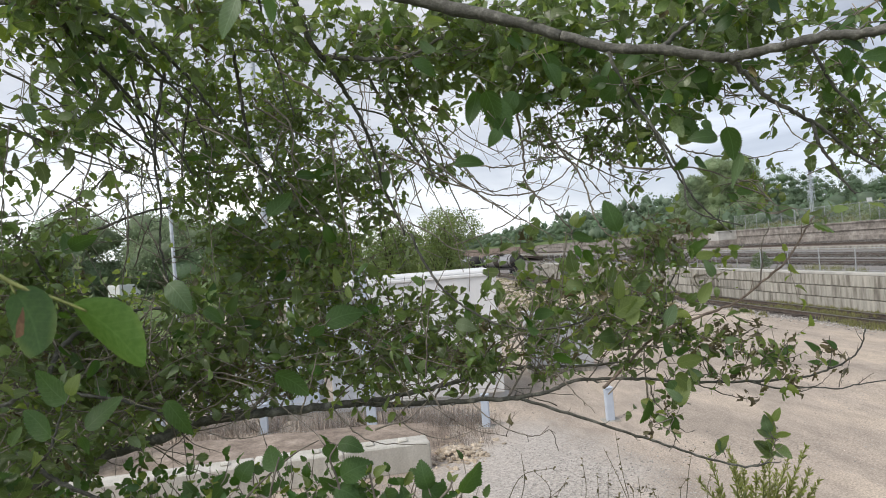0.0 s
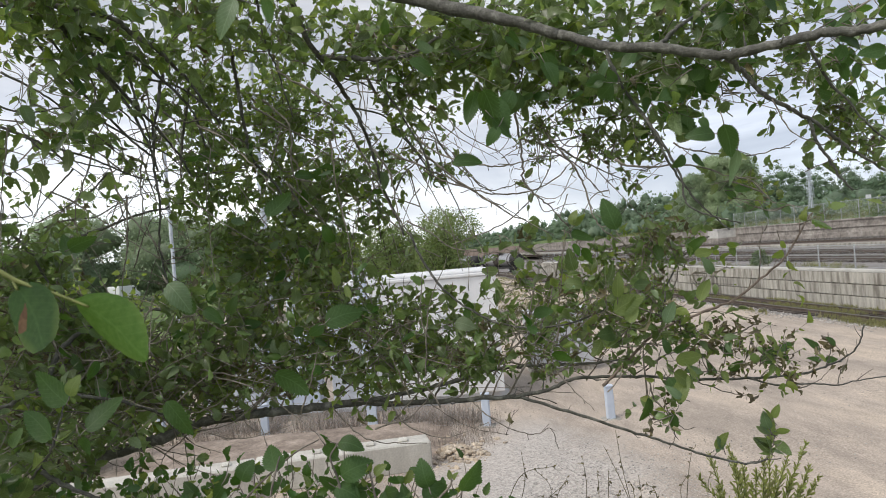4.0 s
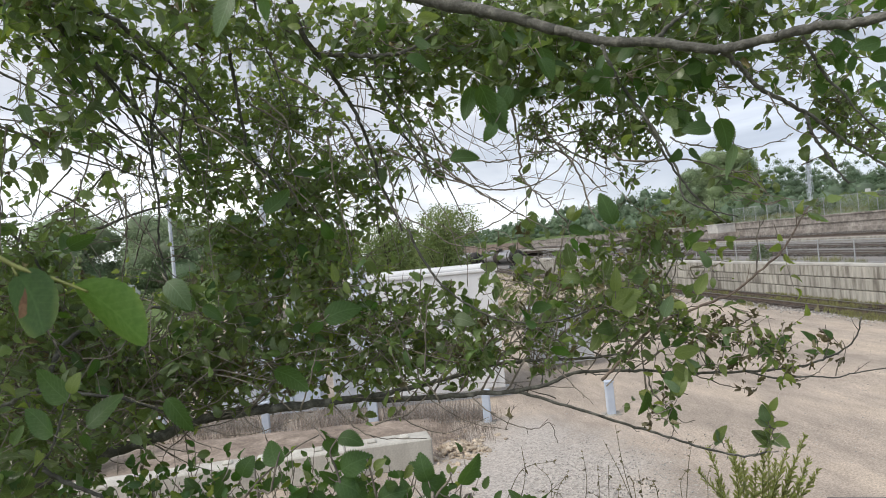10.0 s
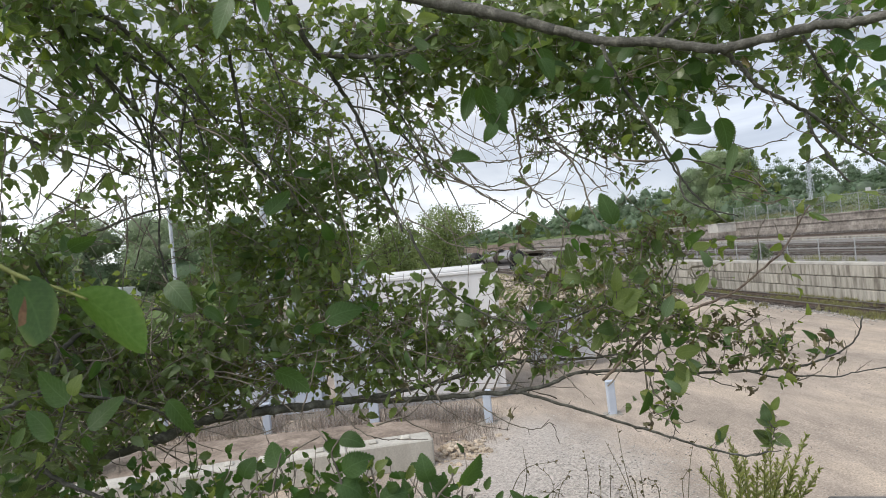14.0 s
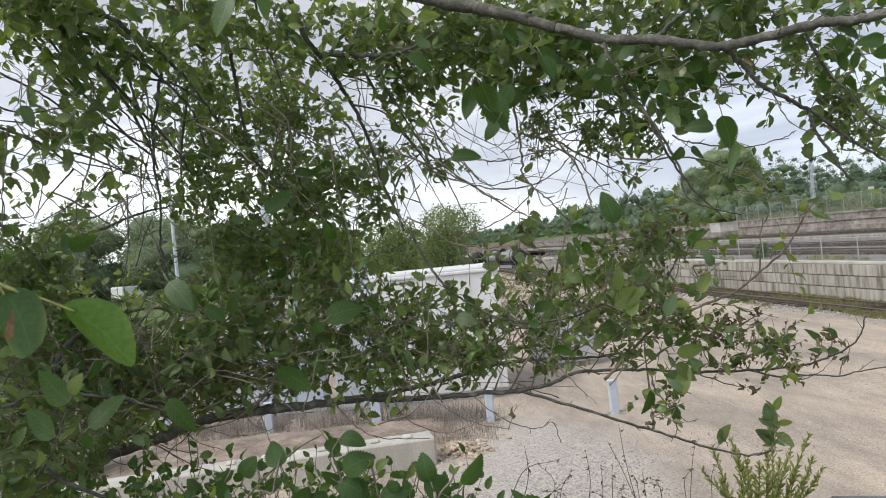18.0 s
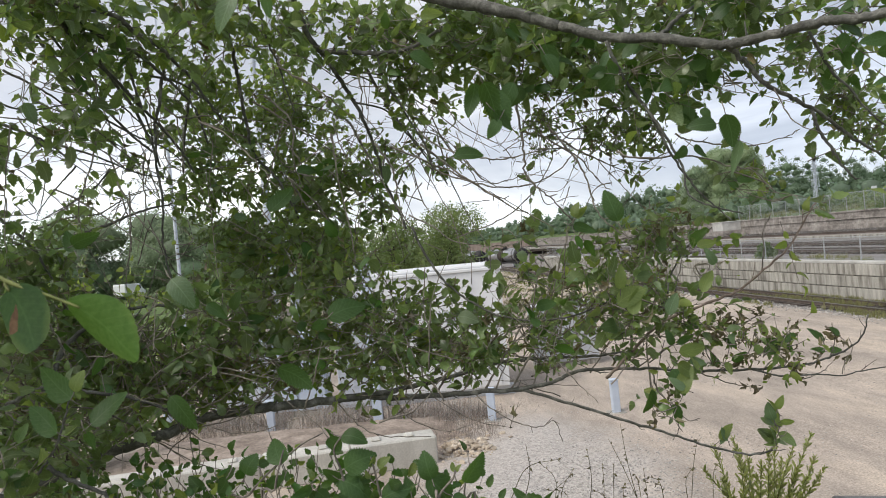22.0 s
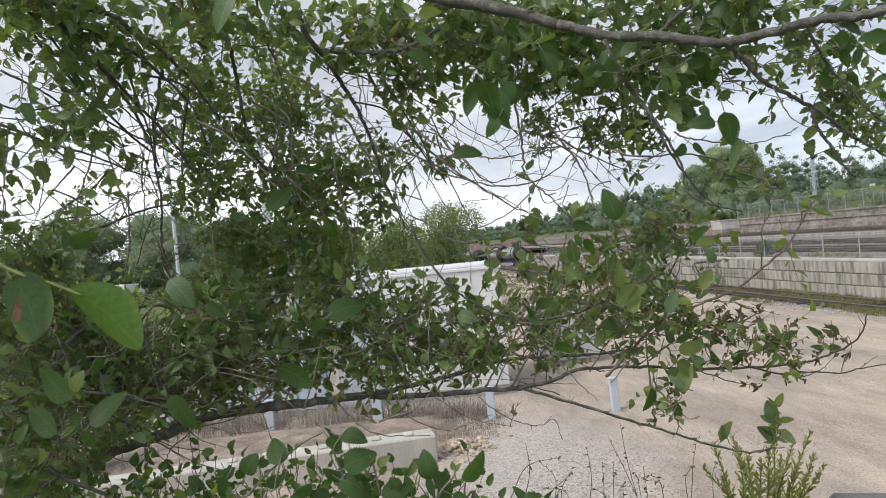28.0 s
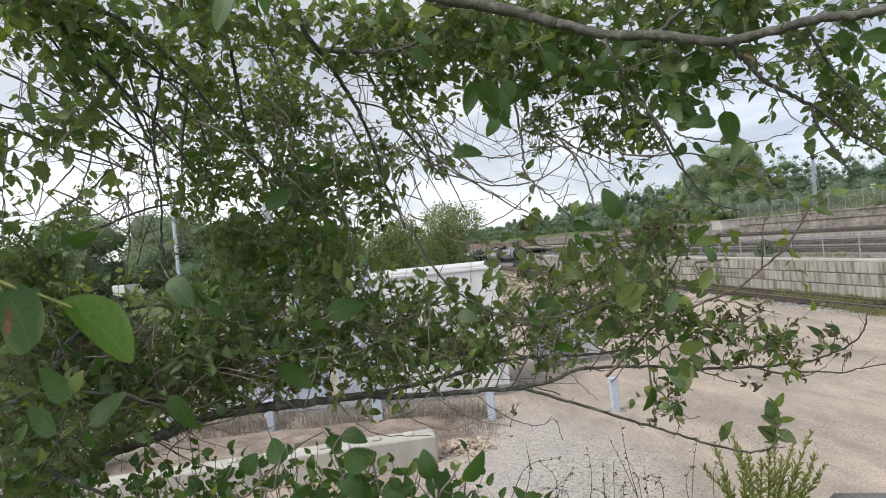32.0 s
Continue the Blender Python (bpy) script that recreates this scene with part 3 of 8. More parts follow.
def ground_height(u, s):
    """Height of the ground at u across and s along the yard."""
    z = -0.9 * step(60, 128, s) * (1 - step(300, 600, s))                   # the yard falls gently away
    upper = 1.82 * (1 - step(WALL_END, 120, s)) + 0.2 * step(WALL_END, 120, s)
    if u > WALL_X + 0.2:
        z = upper
    if u > STONE_X + 0.3:
        z = 4.2 + 0.055 * min(40, u - STONE_X) + 2.5 * step(80, 240, u)
        z += 0.25 * noise.noise(Vector((u * 0.1, s * 0.1, 3)))
    if u < -12:
        z += 3.2 * step(12, 70, -u) * step(20, 60, s)
    if 18 < u < 44 and 105 < s < 190:
        dip = step(18, 22, u) * (1 - step(38, 44, u)) * step(105, 122, s) * (1 - step(170, 190, s))
        z = z * (1 - dip) - 1.4 * dip
    bank = 3.2 - 3.2 * step(1.4, 9.5, s + 0.12 * u)                          # the bank on which the camera's tree grows
    if u < 20:
        z = max(z, bank * (1 - step(12, 20, u)))
    z += 2 * step(260, 900, s) * (1 - step(5, 50, u)) * step(-400, -5, u)
    if u < WALL_X - 0.3 and s > 9:
        z += 0.03 * noise.noise(Vector((u * 0.35, s * 0.35, 0)))
    return z


def sheet():
    us = [-2500, -1200, -600, -300, -180, -120, -90, -70, -55, -45, -38] + list(np.arange(-32, 20, 1.0)) + [20, 21, 22, 22.8, 23.4, 23.7, 23.85, 24.2, 25, 27, 30, 34, 38, 42, 45, 48, 51, 54, 55.9, 56.35, 57, 58, 60, 63, 67, 72, 80, 90, 105, 125, 150, 190, 240, 320, 500, 900, 1800, 2600]
    ss = [-2500, -800, -300, -120, -50, -25, -14, -8, -4, -2] + list(np.arange(-1, 30, 0.75)) + list(np.arange(30, 70, 2.5)) + list(np.arange(70, 180, 6.0)) + [190, 210, 240, 280, 330, 400, 500, 650, 900, 1400, 2500]
    verts = [(u, s, ground_height(u, s)) for s in ss for u in us]
    n = len(us)
    faces, slots = [], []
    for j in range(len(ss) - 1):
        for i in range(n - 1):
            faces.append((j * n + i, j * n + i + 1, (j + 1) * n + i + 1, (j + 1) * n + i))
            u, s = (us[i] + us[i + 1]) / 2, (ss[j] + ss[j + 1]) / 2
            z = ground_height(u, s)
            if u > STONE_X + 0.3:
                k = 3
            elif u > 45:
                k = 4
            elif u > WALL_X:
                k = 2
            elif u > 19.9 and s > 8:
                k = 2
            elif s < 9 and z > 0.25:
                k = 1
            elif u < -14 or s > 170 or s < -2:
                k = 3
            else:
                k = 0
            slots.append(k)
    me = mesh_of("ground", verts, faces, GRAVEL)
    for m in (BANK, BALLAST, MEADOW, BALLAST_BROWN):
        me.materials.append(m)
    me.polygons.foreach_set("material_index", np.array(slots, dtype=np.int32))
    ob = new("ground", me)
    ob.matrix_basis = LINE
    return tagged(ob, "packed gravel yard with railway ballast, grassy bank and meadow", "ground", kind="structure")


ground = sheet()


def retaining_wall():
    wall = thing("wall_retaining", "low retaining wall of stained precast concrete panels in three courses", "wall", LINE, kind="structure")
    x = WALL_X
    part("wall_core", boxed(x + 0.05, 8, -0.6, x + 0.32, WALL_END, 1.78), CONCRETE, wall)
    part("coping", boxed(x - 0.06, 8, 1.79, x + 0.42, WALL_END, 1.93, 0.015), CONCRETE_PALE, wall, "pale concrete coping")
    panel = None
    length = 3.0
    for j in range(28):
        for k in range(3):
            if panel is None:
                panel = boxed(0, 0.006, 0.02, 0.13, length - 0.006, 0.568, 0.012)
                me = bpy.data.meshes.new("panel")
                panel.to_mesh(me)
                panel.free()
                me.materials.append(CONCRETE)
            ob = part("panel", me, CONCRETE, wall)
            ob.location = (x - 0.07 + random.uniform(-0.012, 0.012), 8 + j * length, 0.02 + k * 0.595)
    return wall


def track(name, label, x, s0, s1, z, singles):
    tr = thing(name, label, "railway track", LINE, kind="structure")
    for e in (-0.75, 0.75):
        b = bmesh.new()
        box(b, x + e - 0.07, s0, z + 0.06, x + e + 0.07, s1, z + 0.085)
        box(b, x + e - 0.012, s0, z + 0.085, x + e + 0.012, s1, z + 0.19)
        rail = part("rail", b, RAIL_STEEL, tr)
        part("rail_head", boxed(x + e - 0.036, s0, z + 0.19, x + e + 0.036, s1, z + 0.225, 0.006), RAIL_TOP, rail)
    count = int((s1 - s0) / 0.62)
    me = None
    heap = bmesh.new()
    for i in range(count):
        if i < singles:
            if me is None:
                me = bpy.data.meshes.new("sleeper")
                b = boxed(-1.28, -0.12, -0.1, 1.28, 0.12, 0.075, 0.02)
                b.to_mesh(me)
                b.free()
                me.materials.append(SLEEPER)
            ob = part("sleeper", me, SLEEPER, tr)
            ob.location = (x + random.uniform(-0.03, 0.03), s0 + i * 0.62, z + random.uniform(-0.02, 0.01))
        else:
            box(heap, x - 1.28, s0 + i * 0.62 - 0.12, z - 0.1, x + 1.28, s0 + i * 0.62 + 0.12, z + 0.06)
    if count > singles:
        tagged(part("sleepers", heap, SLEEPER, tr), kind="stuff")
    else:
        heap.free()
    return tr


def net(parent, x, s0, s1, z0, z1, pitch, r, z_end=None):
    """Woven wire: two families of slanting wires between the posts."""
    verts, faces = [], []
    h = z1 - z0
    for sgn in (1, -1):
        s = s0 - h
        while s < s1 + h:
            a, b = (s, s + h) if sgn > 0 else (s + h, s)
            p, q = (a, z0), (b, z1)
            ca, cb = max(min(a, s1), s0), max(min(b, s1), s0)
            if ca != cb:
                za = z0 + (ca - a) / (b - a) * h
                zb = z0 + (cb - a) / (b - a) * h
                n = len(verts)
                for yy, zz in ((ca, za), (cb, zb)):
                    verts += [(x + sgn * 0.004 - r, yy, zz - r), (x + sgn * 0.004 + r, yy, zz - r), (x + sgn * 0.004, yy, zz + r)]
                faces += [(n, n + 1, n + 4, n + 3), (n + 1, n + 2, n + 5, n + 4), (n + 2, n, n + 3, n + 5)]
            s += pitch
    ob = part("wire_mesh", mesh_of("wire_mesh", verts, faces, GALV_DULL, smooth=False), GALV_DULL, parent, "fine woven wire mesh")
    return tagged(ob, kind="stuff")


def fence(name, label, x, s0, s1, z, height, gap, r, pitch, wire, group):
    f = thing(name, label, "fence", LINE, group=group, kind="structure")
    me = bpy.data.meshes.new("post")
    b = rodded((0, 0, -0.3), (0, 0, height), r, sides=8)
    rod(b, (0, 0, height), (0, 0, height + r * 1.3), r * 1.15, r * 0.3)
    b.to_mesh(me)
    b.free()
    me.materials.append(GALV_DULL)
    s = s0
    while s <= s1 + 0.01:
        ob = part("post", me, GALV_DULL, f)
        ob.location = (x, s, z)
        ob.rotation_euler = (random.uniform(-0.012, 0.012), random.uniform(-0.012, 0.012), 0)
        s += gap
    part("top_rail", rodded((x, s0, z + height - 0.03), (x, s1, z + height - 0.03), r * 0.6, sides=6), GALV_DULL, f)
    part("tension_wire", rodded((x, s0, z + 0.08), (x, s1, z + 0.08), 0.006, sides=4), GALV_DULL, f)
    net(f, x - r - 0.004, s0, s1, z + 0.05, z + height - 0.03, pitch, wire)
    return f


retaining_wall()
track("track_siding", "weedy siding track with rusty rails and tarred sleepers", 21.75, 9, 118, 0.0, 170)
track("track_main", "main line track on grey ballast above the wall", 29.5, 4, 110, 1.86, 60)
track("track_second", "second track on grey ballast above the wall", 36.0, 4, 110, 1.86, 60)
track("track_upper", "track on brown ballast below the stone wall", 50.5, 6, 222, 2.0, 40)
track("track_inner", "rusty track close below the stone wall", 53.6, 6, 222, 2.0, 40)
fence("fence_wall", "waist-high galvanised wire fence on the concrete wall", WALL_X + 0.2, 9.5, 90.5, 1.93, 1.2, 2.7, 0.03, 0.11, 0.0018, "wire fences")
fence("fence_upper", "tall galvanised chain-link fence above the stone wall", STONE_X + 0.9, 31, 100, 4.25, 2.2, 3.0, 0.045, 0.15, 0.005, "wire fences")

# platform edge strip and stone wall
plat = thing("platform_edge", "long pale concrete kerb between the tracks", "platform", LINE, kind="structure")
part("kerb", boxed(43.8, 4, 1.6, 45.2, 222, 2.12, 0.03), CONCRETE, plat)
part("ballast_bed", boxed(45.3, 4, 1.0, 55.9, 226, 2.0), BALLAST_BROWN, plat)
stone = thing("wall_stone", "old grey-brown stone retaining wall with a ledge", "wall", LINE, kind="structure")
part("wall_face", boxed(STONE_X, 4, 1.0, STONE_X + 0.5, 226, 4.1), MASONRY, stone)
part("wall_foot", boxed(STONE_X - 0.22, 4, 1.0, STONE_X - 0.003, 226, 2.75, 0.03), MASONRY, stone)
part("coping", boxed(STONE_X - 0.1, 4, 4.103, STONE_X + 0.6, 226, 4.3, 0.03), MASONRY, stone)
part("string_course", boxed(STONE_X - 0.13, 4, 3.3, STONE_X - 0.003, 226, 3.42, 0.02), MASONRY, stone)
cop = thing("coping_bank", "rough grey stone coping at the foot of the weeds", "coping", pose(1.15, 3.0, 3.305, 0, 0, -15), kind="structure")
part("slab", boxed(0.38, -0.42, -0.3, 3.6, 0.0, 0.0, 0.02), COPING_NEAR, cop)


# ---- the yard: blocks, guard rail, shelter, cabinets, poles ----
def block_row():
    a, b = Vector((-0.55, 14.25, 0)), Vector((-5.1, 13.35, 0))
    d = (b - a).normalized()
    turn = math.degrees(math.atan2(d.y, d.x))
    me = bpy.data.meshes.new("concrete_block")
    bm = boxed(0.008, -0.62, 0, 1.792, 0, 0.6, 0.03)
    for x in (0.55, 1.25):
        box(bm, x - 0.1, -0.4, 0.59, x + 0.1, -0.2, 0.66, 0.03)
    bm.to_mesh(me)
    bm.free()
    me.materials.append(BLOCK)
    for i in range(5):
        p = a + d * (1.8 * i)
        ob = new("concrete_block", me)
        ob.matrix_basis = pose(p.x, p.y, -0.02, random.uniform(-0.6, 0.6), random.uniform(-0.4, 0.4), turn + random.uniform(-0.8, 0.8))
        tagged(ob, "pale cast concrete barrier block standing on gravel", "concrete block", "row of barrier blocks")


block_row()


def bollard(x, y):
    g = thing("steel_bollard", "pale blue painted steel bollard set in the gravel", "bollard", pose(x, y, 0, random.uniform(-1, 1), random.uniform(-1, 1), random.uniform(-8, 8)), "bollards before the equipment")
    part("post", boxed(-0.1, -0.08, -0.3, 0.1, 0.08, 0.8, 0.02), PALE_BLUE, g)
    part("cap", boxed(-0.115, -0.095, 0.803, 0.115, 0.095, 0.84, 0.012), PALE_BLUE, g)
    part("footing", boxed(-0.22, -0.2, -0.2, 0.22, 0.2, 0.015, 0.01), CONCRETE, g)


for x, y in ((-8.05, 18.75), (-5.1, 18.3), (0.78, 17.3), (3.86, 17.0)):
    bollard(x, y)


def column():
    c = thing("steel_column", "tall pale blue steel column with a bracket head", "column", pose(-2.16, 17.8, 0))
    b = bmesh.new()
    box(b, -0.12, -0.1, -0.3, 0.12, -0.07, 4.0)
    box(b, -0.12, 0.07, -0.3, 0.12, 0.1, 4.0)
    box(b, -0.02, -0.07, -0.3, 0.02, 0.07, 4.0)
    part("shaft", b, PALE_BLUE, c)
    part("base_plate", boxed(-0.22, -0.2, -0.1, 0.22, 0.2, 0.03, 0.005), GALV_DULL, c)
    part("head_bracket", boxed(-0.32, -0.15, 4.003, 0.32, 0.15, 4.25, 0.02), PALE_BLUE, c)
    return c


column()


def shelter():
    """White equipment shelter with a low pitched roof lip, panel seams and a door."""
    s = thing("equipment_shelter", "large white painted metal equipment shelter on skids", "shelter", pose(1.52, 20.0, 0, 0, 0, 183))
    w, d, h = 4.4, 2.5, 3.7
    part("body", boxed(0, -d, 0.28, w, 0, h, 0.02), WHITE_PAINT, s)
    b = bmesh.new()
    box(b, -0.06, -d - 0.06, h + 0.003, w + 0.06, 0.06, h + 0.1, 0.02)
    box(b, 0.12, -d + 0.1, h + 0.103, w - 0.12, -0.1, h + 0.2, 0.03)
    part("roof", b, WHITE_PAINT, s)
    for i in range(1, 5):
        part("seam", boxed(i * 0.88 - 0.02, 0.003, 0.3, i * 0.88 + 0.02, 0.022, h - 0.03), WHITE_PAINT, s)
    door = part("door", boxed(0.25, 0.024, 0.32, 0.85, 0.06, 2.4, 0.01), WHITE_PAINT, s)
    part("handle", boxed(0.74, 0.062, 1.25, 0.78, 0.1, 1.42, 0.008), GALV_DULL, door)
    part("louvre_vent", boxed(1.2, 0.024, 2.2, 1.7, 0.05, 2.6), GREY_PAINT, s)
    for y in (-d + 0.3, -0.3):
        part("skid", boxed(-0.15, y - 0.1, 0.0, w + 0.15, y + 0.1, 0.277), GREY_PAINT, s)
    return s


shelter()


def cabinet(x, y, w, d, h, turn, paint, label):
    c = thing("steel_cabinet", label, "cabinet", pose(x, y, 0, 0, 0, turn))
    part("plinth", boxed(0.04, 0.04, -0.1, w - 0.04, d - 0.04, 0.18), CONCRETE, c)
    part("body", boxed(0, 0, 0.183, w, d, h, 0.015), paint, c)
    part("roof", boxed(-0.05, -0.08, h + 0.003, w + 0.05, d + 0.05, h + 0.07, 0.02), paint, c)
    n = max(1, round(w / 0.8))
    for i in range(n):
        dr = part("door", boxed(i * w / n + 0.03, -0.028, 0.26, (i + 1) * w / n - 0.03, -0.003, h - 0.08, 0.008), paint, c)
        part("handle", boxed((i + 1) * w / n - 0.12, -0.06, h * 0.5, (i + 1) * w / n - 0.08, -0.03, h * 0.5 + 0.16, 0.006), GALV_DULL, dr)
        for k in range(5):
            part("louvre", boxed(i * w / n + 0.15, -0.04, h - 0.5 + k * 0.06, (i + 1) * w / n - 0.2, -0.03, h - 0.475 + k * 0.06), paint, dr)
    return c


cabinet(2.75, 23.4, 2.2, 1.0, 2.1, 4, GREY_PAINT, "light grey steel cabinet with louvred doors")
cabinet(-5.4, 19.6, 1.6, 1.0, 2.3, 2, PALE_BLUE, "pale blue steel switch cabinet beside the shelter")
cabinet(-7.4, 20.4, 1.6, 1.1, 1.9, 2, GALVANISED, "galvanised steel switch cabinet with double doors")
cabinet(-3.4, 19.4, 0.9, 0.9, 3.3, 2, GALVANISED, "tall narrow galvanised cabinet beside the shelter")


def transformer():
    t = thing("transformer", "grey oil transformer with cooling fins and bushings", "transformer", pose(-6.4, 22.6, 0, 0, 0, 5))
    part("tank", boxed(-0.7, -0.5, 0.2, 0.7, 0.5, 2.0, 0.05), PALE_BLUE, t)
    part("base_frame", boxed(-0.85, -0.6, -0.05, 0.85, 0.6, 0.197), GREY_PAINT, t)
    for i in range(9):
        part("cooling_fin", boxed(-0.66 + i * 0.16, -0.85, 0.4, -0.63 + i * 0.16, -0.503, 1.8), PALE_BLUE, t)
    for i in range(3):
        b = rodded((-0.4 + i * 0.4, 0, 2.0), (-0.4 + i * 0.4, 0, 2.75), 0.05)
        for k in range(6):
            rod(b, (-0.4 + i * 0.4, 0, 2.1 + k * 0.1), (-0.4 + i * 0.4, 0, 2.14 + k * 0.1), 0.11, 0.07)
        part("bushing", b, GREY_PAINT, t)
    return t


transformer()


def steel_pole(x, y, h, r, label, arms, neck=None):
    p = thing("steel_pole", label, "pole", pose(x, y, 0), "steel poles in the yard")
    part("base_flange", boxed(-r * 2, -r * 2, -0.1, r * 2, r * 2, 0.08, 0.01), GALVANISED, p)
    part("shaft", rodded((0, 0, 0.08), (0, 0, neck or h), r, r * (0.9 if neck else 0.72), 14), GALVANISED, p)
    if neck:
        part("collar", rodded((0, 0, neck - 0.12), (0, 0, neck + 0.06), r * 1.25, r * 1.1, 14), GALVANISED, p)
        part("upper_shaft", rodded((0, 0, neck), (0, 0, h), r * 0.5, r * 0.42, 12), GALVANISED, p)
    for z, a, b in arms:
        arm = part("cross_arm", boxed(a, -0.06, z, b, 0.06, z + 0.12, 0.01), GALVANISED, p)
        for q in (a + 0.1, b - 0.1):
            bb = rodded((q, 0, z + 0.123), (q, 0, z + 0.5), 0.03)
            for k in range(4):
                rod(bb, (q, 0, z + 0.17 + k * 0.08), (q, 0, z + 0.2 + k * 0.08), 0.075, 0.05)
            part("insulator", bb, GREY_PAINT, arm)
    for z in (1.6, 1.75):
        part("band", rodded((0, 0, z), (0, 0, z + 0.05), r + 0.012, sides=14), GALV_DULL, p)
    return p


steel_pole(-8.83, 22.5, 14.0, 0.06, "tall pale galvanised steel pole with a cross arm", [(8.75, -0.2, 0.6), (11.5, -0.8, 0.8)], 9.0)
steel_pole(-5.45, 24.0, 14.5, 0.16, "tall pale galvanised steel pole", [(9.6, -1.1, 0.4)])
steel_pole(-6.3, 24.6, 13.5, 0.13, "pale galvanised steel pole with a bracket", [(10.4, -0.5, 0.9)])


low = thing("low_wire_fence", "sagging grey chain-link strung between the blue posts", "fence", pose(0.72, 17.36, 0, 0, 0, 80.7), "wire fences")
net(low, 0.0, 0.0, 8.9, 0.04, 0.80, 0.10, 0.0019)
part("top_wire", rodded((0, 0, 0.80), (0, 8.9, 0.80), 0.006, sides=5), GALV_DULL, low)
part("bottom_wire", rodded((0, 0, 0.05), (0, 8.9, 0.05), 0.004, sides=5), GALV_DULL, low)


# ---- the railway: tank wagons, signal mast, hut ----
def tank_wagon(m, label):
    w = thing("tank_wagon", label, "railway wagon", m, "tank wagons")
    b = bmesh.new()
    rings, seg = [], 28
    prof = [(-6.6, 0.02), (-6.55, 0.5), (-6.35, 0.95), (-6.05, 1.25), (-5.7, 1.38), (5.7, 1.38), (6.05, 1.25), (6.35, 0.95), (6.55, 0.5), (6.6, 0.02)]
    for y, r in prof:
        rings.append([b.verts.new((r * math.cos(2 * math.pi * k / seg), y, 2.5 + r * math.sin(2 * math.pi * k / seg))) for k in range(seg)])
    for p, q in zip(rings, rings[1:]):
        for k in range(seg):
            b.faces.new((p[k], p[(k + 1) % seg], q[(k + 1) % seg], q[k]))
    for f in b.faces:
        f.smooth = True
    tank = part("tank", b, BLACK_TANK, w)
    # both ends capped in plain black, darker than the barrel
    for sgn in (-1, 1):
        cap = bmesh.new()
        rows = [[cap.verts.new((1.012 * r * math.cos(2 * math.pi * k / seg), sgn * (abs(y) + 0.012), 2.5 + 1.012 * r * math.sin(2 * math.pi * k / seg))) for k in range(seg)] for y, r in [(4.7, 1.38)] + prof[5:]]
        for p, q in zip(rows, rows[1:]):
            for k in range(seg):
                cap.faces.new((p[k], p[(k + 1) % seg], q[(k + 1) % seg], q[k]))
        for f in cap.faces:
            f.smooth = True
        part("tank_end", cap, BLACK_STEEL, tank, "black tank end")
    for y, wd in ((0.2, 0.95), (-3.9, 0.12), (3.9, 0.12)):
        part("stain_band" if wd > 0.5 else "saddle_strap", rodded((0, y - wd, 2.5), (0, y + wd, 2.5), 1.392 if wd > 0.5 else 1.41, sides=28), SPILL, tank)
    part("dome", rodded((0, 0, 3.8), (0, 0, 4.22), 0.42, 0.38, 16), BLACK_STEEL, w)
    plat = part("walkway", boxed(-1.0, -1.6, 3.93, 1.0, 1.6, 3.97), BLACK_STEEL, w)
    for x in (-1.0, 1.0):
        for y in (-1.6, 0, 1.6):
            part("stanchion", rodded((x, y, 3.97), (x, y, 4.7), 0.025, sides=6), BLACK_STEEL, plat)
        part("handrail", rodded((x, -1.6, 4.7), (x, 1.6, 4.7), 0.025, sides=6), BLACK_STEEL, plat)
    part("centre_sill", boxed(-0.35, -7.1, 0.75, 0.35, 7.1, 1.1), BLACK_STEEL, w)
    part("side_sill", boxed(-1.3, -6.9, 0.85, 1.3, 6.9, 1.15), BLACK_STEEL, w)
    for y in (-6.9, 6.9):
        part("end_beam", boxed(-1.4, y - 0.12, 0.75, 1.4, y + 0.12, 1.12), BLACK_STEEL, w)
        part("coupler", boxed(-0.12, y * 1.0 + (0.12 if y > 0 else -0.75), 0.78, 0.12, y + (0.75 if y > 0 else -0.12), 1.0, 0.03), BLACK_STEEL, w)
        for x in (-1.2, 1.2):
            part("grab_rail", rodded((x, y, 1.12), (x, y, 2.2), 0.025, sides=6), GREY_PAINT, w)
    for x in (-1.41, 1.41):
        ladder = bmesh.new()
        for y in (-0.22, 0.22):
            rod(ladder, (x, y, 0.8), (x * 0.72, y, 3.95), 0.025, sides=6)
        for k in range(9):
            z = 0.95 + k * 0.33
            xx = x * (1 - 0.28 * (z - 0.8) / 3.15)
            rod(ladder, (xx, -0.22, z), (xx, 0.22, z), 0.018, sides=5)
        part("ladder", ladder, BLACK_STEEL, w)
    for y in (-4.9, 4.9):
        bogie = part("bogie", boxed(-1.05, y - 1.2, 0.45, 1.05, y + 1.2, 0.72, 0.05), BLACK_STEEL, w)
        for dy in (-0.88, 0.88):
            for x in (-0.75, 0.75):
                wb = rodded((x - 0.06, y + dy, 0.44), (x + 0.06, y + dy, 0.44), 0.44, sides=20)
                rod(wb, (x - 0.13 if x > 0 else x + 0.13, y + dy, 0.44), (x, y + dy, 0.44), 0.47, sides=20)
                part("wheel", wb, BLACK_STEEL, bogie)
            for x in (-1.1, 1.1):
                part("axle_box", boxed(x - 0.12, y + dy - 0.16, 0.3, x + 0.12, y + dy + 0.16, 0.6, 0.03), GREY_PAINT if random.random() < 0.5 else BLACK_STEEL, bogie)
    return w


